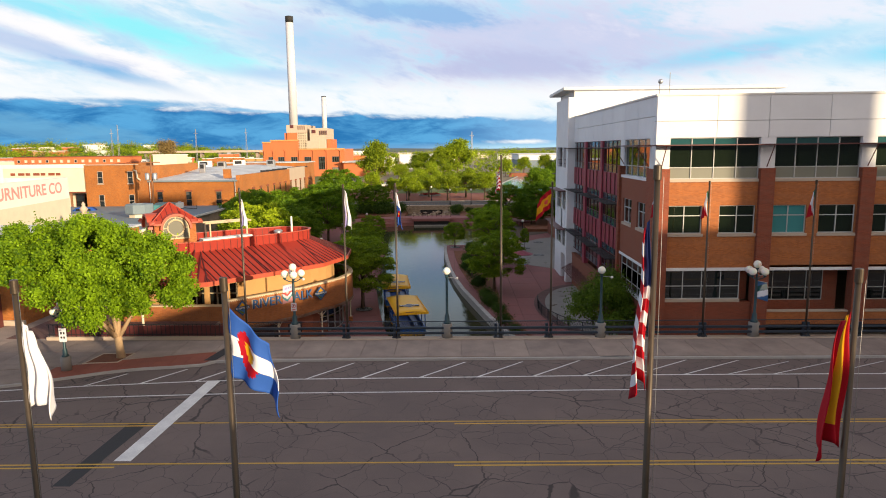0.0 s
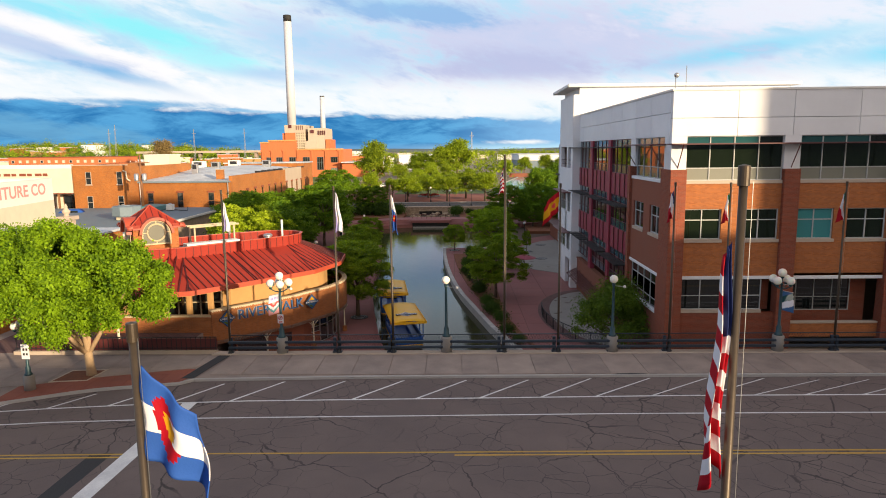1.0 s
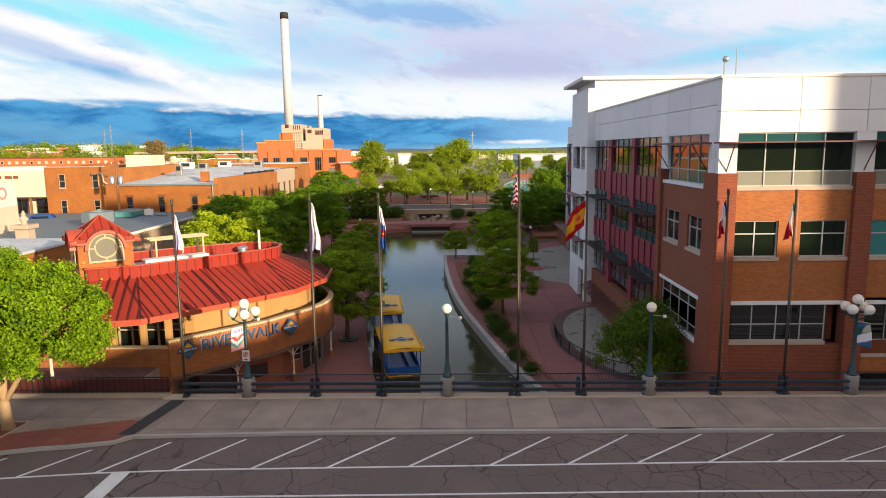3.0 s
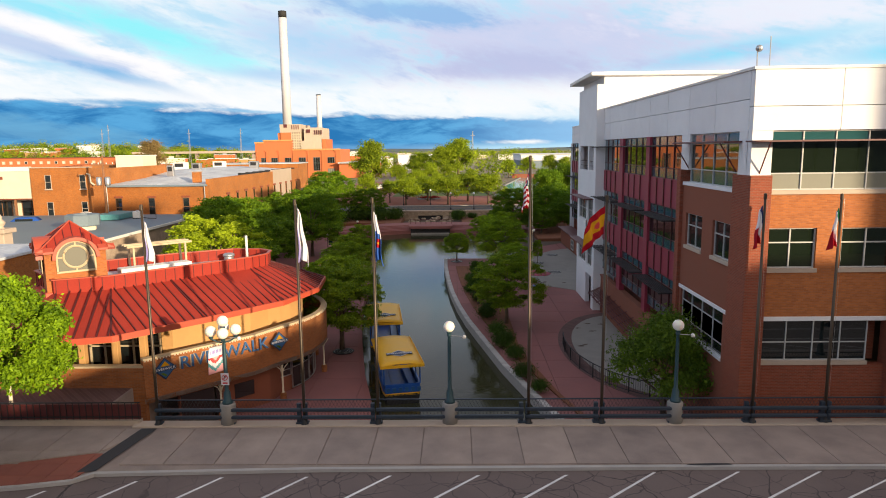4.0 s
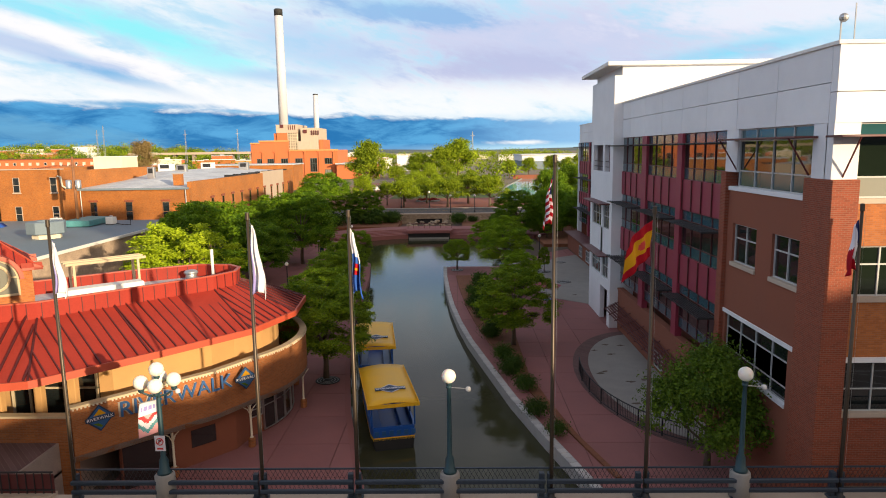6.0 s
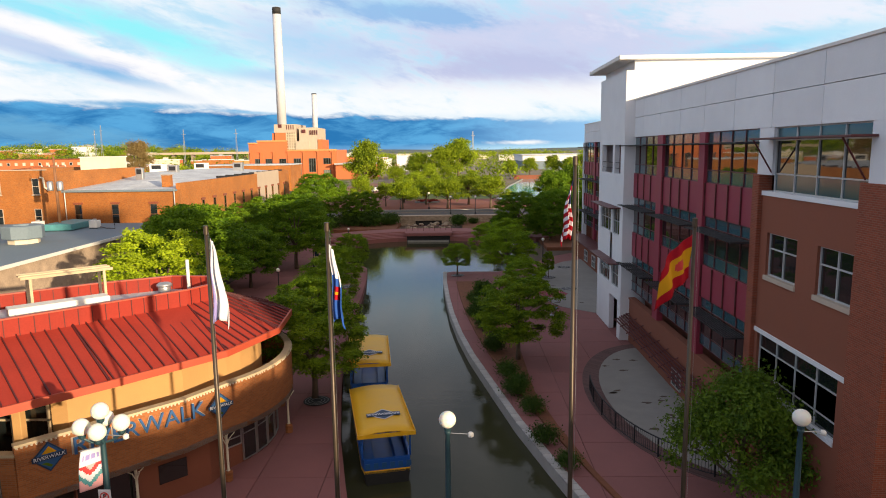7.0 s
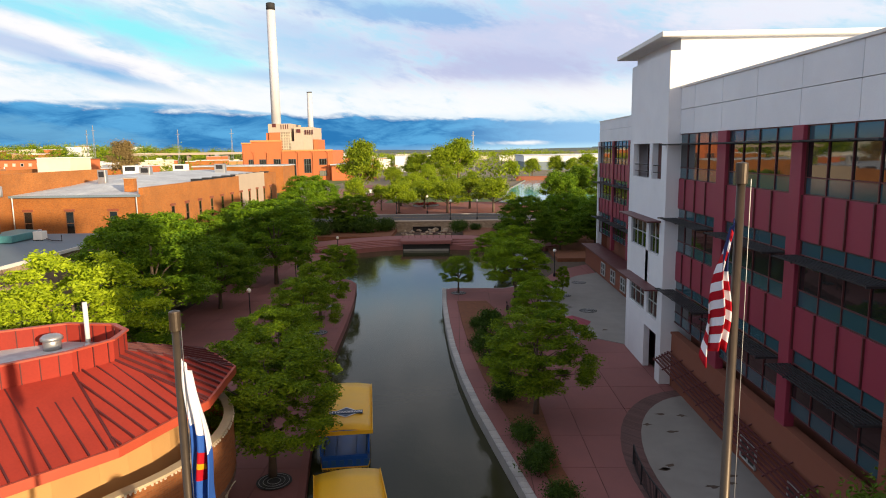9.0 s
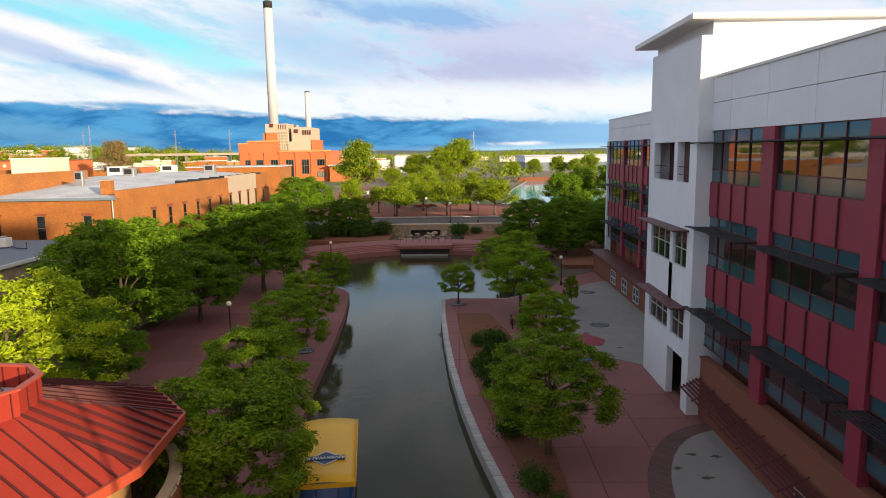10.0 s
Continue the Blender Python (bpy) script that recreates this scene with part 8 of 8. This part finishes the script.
for x0, x1, z0 in ((-96.6, -94.2, 3.8), (-91.5, -88.4, 3.8), (-84.8, -81.5, 1.7), (-77.8, -74.3, 0.2), (-70.5, -67.2, 1.7), (-63.4, -59.9, 5.4)):
    window(ps, "y", 299.75, x0, x1, z0 + 0.8, 9.1, 3, (6.3,) if z0 < 5 else (), "slate", "glass_dark", 0.14, depth=0.3)
window(ps, "y", 299.75, -63.4, -59.9, 1.0, 3.5, 3, (), "slate", "blind", 0.14, depth=0.3)
for x in (-98.6, -93.8, -87.5, -80.4, -73.0, -66.0, -59.0):
    part("pilaster", boxes((x - 0.35, x + 0.35, 299.5, 300, -1.3, 12.6), (x - 1.0, x - 0.36, 299.5, 300, 12.1, 12.6)), "brick_plant", ps)
for x, z in ((-84.7, 23.8), (-73.4, 21.2)):
    part("louvre", boxes((x, x + 1.7, 299.8, 300.6, z, z + 1.6)), "maroon", ps, "dark rusty louvre")
    for k in range(4):
        part("slit", boxes((x + 3.9 + 1.05 * k, x + 4.3 + 1.05 * k, 299.85, 300.5, z - 0.9, z + 1.2)), "maroon", ps, "narrow dark slit")
for k in range(6):
    part("gallery_floor", boxes((-81.2, -76.4, 300.2, 302, 13.8 + 1.3 * k, 14.15 + 1.3 * k)), "cream", ps, "pale gallery floor")
for k in range(5):
    part("gallery_post", boxes((-81.2 + 1.15 * k, -80.9 + 1.15 * k, 300.2, 300.5, 13.0, 21.4)), "cream", ps, "pale gallery post")
for x, y, top, r0, r1 in ((-83.5, 303, 79.8, 2.2, 1.95), (-67.6, 304, 40, 1.35, 1.15)):
    c = empty("chimney", (x, y, 19), "tall pale concrete chimney with a soot-black mouth", "chimney", "power station chimneys")
    cap = 3.2 if top > 50 else 0.5
    part("shaft", lathe(bmesh.new(), (x, y, 19), [(r0, 0), (r1, top - 19 - cap)], 28), "chimney", c, "pale concrete shaft", True)
    part("mouth", lathe(bmesh.new(), (x, y, top - cap), [(r1 + 0.05, 0), (r1 + 0.05, cap * 0.95), (r1 * 0.8, cap)], 28), "rubber", c, "soot-black mouth", True)

# ---- far town, woods and hills ----
rng = random.Random(9)
fw = empty("far_warehouse", (140, 410, 0), "long low white and grey warehouse behind the lake", "warehouse")
part("wall", boxes((44, 420, 410, 470, FAR - 0.1, 4.2)), "membrane_gray", fw, "grey lower wall")
part("upper_wall", boxes((43.8, 420, 409.7, 470, 4.2, 8.0)), "white_panel", fw, "white upper wall")
part("roof", boxes((43, 422, 408.5, 471, 8.0, 8.5)), "membrane", fw)
lb = empty("long_brick_block", (-156, 225, 0), "long low brick block with sun reflection painted as cream panes", "building")
part("wall", pieces((-180, -134.5, 225, 240, -1.3, 10.6)), "brick_plant", lb)
part("roof", boxes((-180.3, -134.2, 224.7, 240.3, 10.6, 10.85)), "brick_red", lb)
for k in range(15):
    for z in (8.4, 5.3):
        # cream panes paint in the sun mirrored by the glass
        window(lb, "y", 224.7, -178.6 + 2.95 * k, -177.4 + 2.95 * k, z, z + 1.2, 1, (), "stone_trim", "cream" if k % 4 else "glass_dark", 0.15, depth=0.25)


def mound(x, y):
    """Height of the low hill on the west side."""
    return 19.0 * math.exp(-(((x + 500) / 260.0) ** 2) - ((y - 820) / 170.0) ** 2)


bm = bmesh.new()
grid = [[bm.verts.new((-1100 + 32 * i, 480 + 34 * j, mound(-1100 + 32 * i, 480 + 34 * j) - 1.6)) for i in range(31)] for j in range(21)]
for j in range(20):
    for i in range(30):
        bm.faces.new((grid[j][i], grid[j][i + 1], grid[j + 1][i + 1], grid[j + 1][i]))
tagged(part("ground_hill", bm, "grass", None, "", True), "low grassy hill with houses and trees", "hill", kind="structure")
vd = empty("viaduct", (-260, 640, 0), "long pale road viaduct on round piers", "bridge")
part("deck", boxes((-330, -165, 640, 652, 11.0, 12.4), bev=0.05), "stone_trim", vd, "pale concrete deck")
part("barrier", boxes((-330, -165, 639.7, 640.0, 12.2, 13.2)), "stone_trim", vd)
for k in range(9):
    part("pier", boxes((-325 + 19.5 * k, -322.5 + 19.5 * k, 643, 649, -1.3, 11.0), bev=0.1), "concrete", vd)
bare = tree("bare_tree", 17.0, 5.4, "leaf_dry", "tall tree with thin brown spring foliage", 9000, 0.22, 91, stem=0.3)
bare.location = (-108, 205, FAR)
bare.scale = (1.25, 1.25, 1.05)
for i in range(120):
    x, y = rng.uniform(-420, -62), rng.uniform(150, 520)
    h = rng.uniform(3.5, 8)
    if i > 70:
        y = rng.uniform(420, 1200)
        x, h = rng.uniform(-0.6, 0.35) * y, rng.uniform(4, 9)
    w, d = rng.uniform(8, 30), rng.uniform(8, 20)
    if i > 70 and i % 2:
        x, y, w, d = rng.uniform(-660, -300), rng.uniform(640, 820), rng.uniform(8, 18), 9.0
        h = rng.uniform(4, 6)
    g0 = mound(x, y)
    h += g0
    if (-120 < x < -20 and 240 < y < 345) or (-185 < x < -90 and 150 < y < 250) or (-66 < x < -30 and y < 160):
        continue
    hs = empty("town_house", (x, y, 0), "low flat-roofed building of the far town", "building", "buildings of the far town")
    part("wall", boxes((x - w / 2, x + w / 2, y - d / 2, y + d / 2, max(-1.3, g0 - 4), h)), rng.choice(["brick_far", "white_paint", "cream", "stucco_tan", "white_panel", "brick_plant"]), hs)
    part("roof", boxes((x - w / 2 - 0.3, x + w / 2 + 0.3, y - d / 2 - 0.3, y + d / 2 + 0.3, h, h + 0.4)), rng.choice(["membrane", "white_panel", "membrane"]), hs)
    if i % 3 == 0:
        part("roof_box", boxes((x - 1.5, x + 1.5, y - 1.5, y + 1.5, h + 0.4, h + 1.8)), rng.choice(["steel", "cream"]), hs)
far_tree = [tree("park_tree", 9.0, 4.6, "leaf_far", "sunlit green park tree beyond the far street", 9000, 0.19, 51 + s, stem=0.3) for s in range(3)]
dark_tree = tree("evergreen_tree", 9.0, 4.2, "leaf_deep", "dark green tree beside the lake", 9000, 0.19, 61, stem=0.2)
SPOTS = [(-11.9, 131.5, 0.80), (-1.6, 131.5, 0.86), (8.2, 131.0, 0.92), (-7.0, 143, 0.78), (3.4, 141, 0.92), (-13.0, 150, 0.80), (-24.0, 160, 1.36), (-16.5, 139, 0.62), (-22, 137, 0.72), (-2.0, 156, 0.95), (-13, 190, 1.1), (-9, 208, 1.2), (-5, 166, 0.95), (-20, 215, 1.25), (-4.8, 258, 1.6), (1.5, 262, 1.95), (-10, 244, 1.2), (34, 282, 1.0), (45, 286, 1.1), (58, 284, 1.2), (72, 280, 1.2), (-14, 262, 1.3), (25, 280, 0.9), (-24, 240, 1.2), (51, 280, 0.9), (-18, 280, 1.2), (-6, 192, 0.9), (6, 215, 1.0), (-3, 225, 1.1), (-15, 172, 0.9)]
for i, (x, y, s) in enumerate(SPOTS):
    src = far_tree[i % 3]
    if i < 3:
        src.location, ob = (x, y, FAR + 0.03), src
    else:
        ob = copy_thing(src, pose(x, y, FAR + 0.03, 0, 0, 77 * i))
    if 150 < y < 250 and i != 6:
        s *= 0.66
    w = 1.25 if i < 6 else 1.08
    ob.scale = (s * w, s * w, s * (1.28 if i == 6 else 0.88 if i < 6 else 1.0 if i % 4 else 1.12))
for i, (x, y, s, z) in enumerate(((22.0, 141, 0.9, FAR), (28, 146, 1.0, FAR), (25, 139, 0.85, FAR), (34, 142, 1.05, FAR), (41, 148, 1.0, FAR), (31, 152, 0.95, FAR), (48, 144, 1.0, FAR), (17.0, 108, 0.7, LOW + 0.7), (22, 110, 0.8, LOW + 0.7), (27, 100, 0.9, LOW + 0.5))):
    if i == 0:
        dark_tree.location, ob = (x, y, z), dark_tree
    else:
        ob = copy_thing(dark_tree, pose(x, y, z, 0, 0, 61 * i))
    ob.scale = (s, s, s)
big0 = shrub("bank_bush", 2.0, "leaf_shrub", "large dark rounded bush below the stone wall", 8, 5000, 0.16)
big0.location = (-12.8, 112.0, LOW + 0.7)
for i, (x, y, s) in enumerate(((0.8, 110.6, 0.85), (-16.5, 110.0, 1.25), (-20.5, 111.0, 1.3), (3.8, 112.0, 0.5), (8.0, 111.0, 0.55), (11.0, 108.0, 0.6), (15.0, 104.0, 0.7), (-24.0, 107.0, 1.1))):
    c = copy_thing(big0, pose(x, y, LOW + 0.7, 0, 0, 80 * i))
    c.scale = (s, s, s)
wood, dry = [], []
for i in range(2600):
    y = 270 + 1700 * rng.random() ** 1.5
    x = rng.uniform(-0.75, 0.75) * (y + 40)
    if (-130 < x < -30 and y < 345) or (34 < x < 420 and y < 500):
        continue
    k = rng.uniform(0.6, 1.2) * (1 + y / 2200)
    if i % 4 == 0:
        x, y = rng.uniform(-720, -260), rng.uniform(620, 840)
    if -185 < x < -128 and y < 245:
        continue
    (dry if i % 9 == 0 else wood).append((x, y, 2.6 * k + mound(x, y), 3.4 * k, 2.8 * k))
for i in range(260):
    x, y = rng.uniform(-130, 420), rng.uniform(600, 800)
    k = rng.uniform(0.7, 1.25)
    if x > 20 or i % 2:
        wood.append((x, y, (7.0 if x > 20 else 4.5) * k, 5.0 * k, 3.6 * k))
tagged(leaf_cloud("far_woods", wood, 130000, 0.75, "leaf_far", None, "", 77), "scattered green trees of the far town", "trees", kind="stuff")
grove = []
for i in range(420):
    x, y = rng.uniform(-760, -250), rng.uniform(600, 830)
    k = rng.uniform(0.7, 1.5)
    grove.append((x, y, mound(x, y) + 2.0 * k, 4.4 * k, 3.2 * k))
tagged(leaf_cloud("hill_trees", grove, 50000, 0.8, "leaf_mid", None, "", 79), "green trees on the low hill", "trees", kind="stuff")
tagged(leaf_cloud("bare_woods", dry, 9000, 0.7, "leaf_dry", None, "", 78), "scattered bare brown trees of the far town", "trees", kind="stuff")
for i, (x, y, h) in enumerate(((-262, 460, 30), (-255, 456, 33), (-205, 480, 30), (-165, 480, 30), (12, 420, 24))):
    ms = empty("radio_mast", (x, y, 0), "thin grey lattice mast on the horizon", "mast", "masts on the horizon")
    for sx, sy in ((-1, -1), (1, -1), (0, 1)):
        part("leg", tube(bmesh.new(), [(x + 0.8 * sx, y + 0.8 * sy, FAR), (x + 0.15 * sx, y + 0.15 * sy, h)], 0.13, 4), "steel", ms)
    part("crossarm", boxes((x - 1.5, x + 1.5, y - 0.1, y + 0.1, h * 0.88, h * 0.88 + 0.25)), "steel", ms)
    bm = bmesh.new()
    for k in range(8):
        r = 0.9 - 0.09 * k
        tube(bm, [(x - r, y - r, h * k / 8), (x + r * 0.9, y - r * 0.9, h * (k + 1) / 8)], 0.08, 4)
    part("lattice", bm, "steel", ms)
hill = bmesh.new()
prev = None
for i in range(81):
    x = -3600 + 90 * i
    h = 15 + 12 * noise.noise((i * 0.13, 2.0, 0.0))
    cur = [hill.verts.new((x, 3600, -2)), hill.verts.new((x, 3900, h)), hill.verts.new((x, 4700, h * 0.8))]
    if prev:
        for a in range(2):
            hill.faces.new((prev[a], cur[a], cur[a + 1], prev[a + 1]))
    prev = cur
tagged(part("backdrop_hills", hill, "hill_far"), "low hills along the horizon, haze painted in blue-green", "hills", kind="structure")
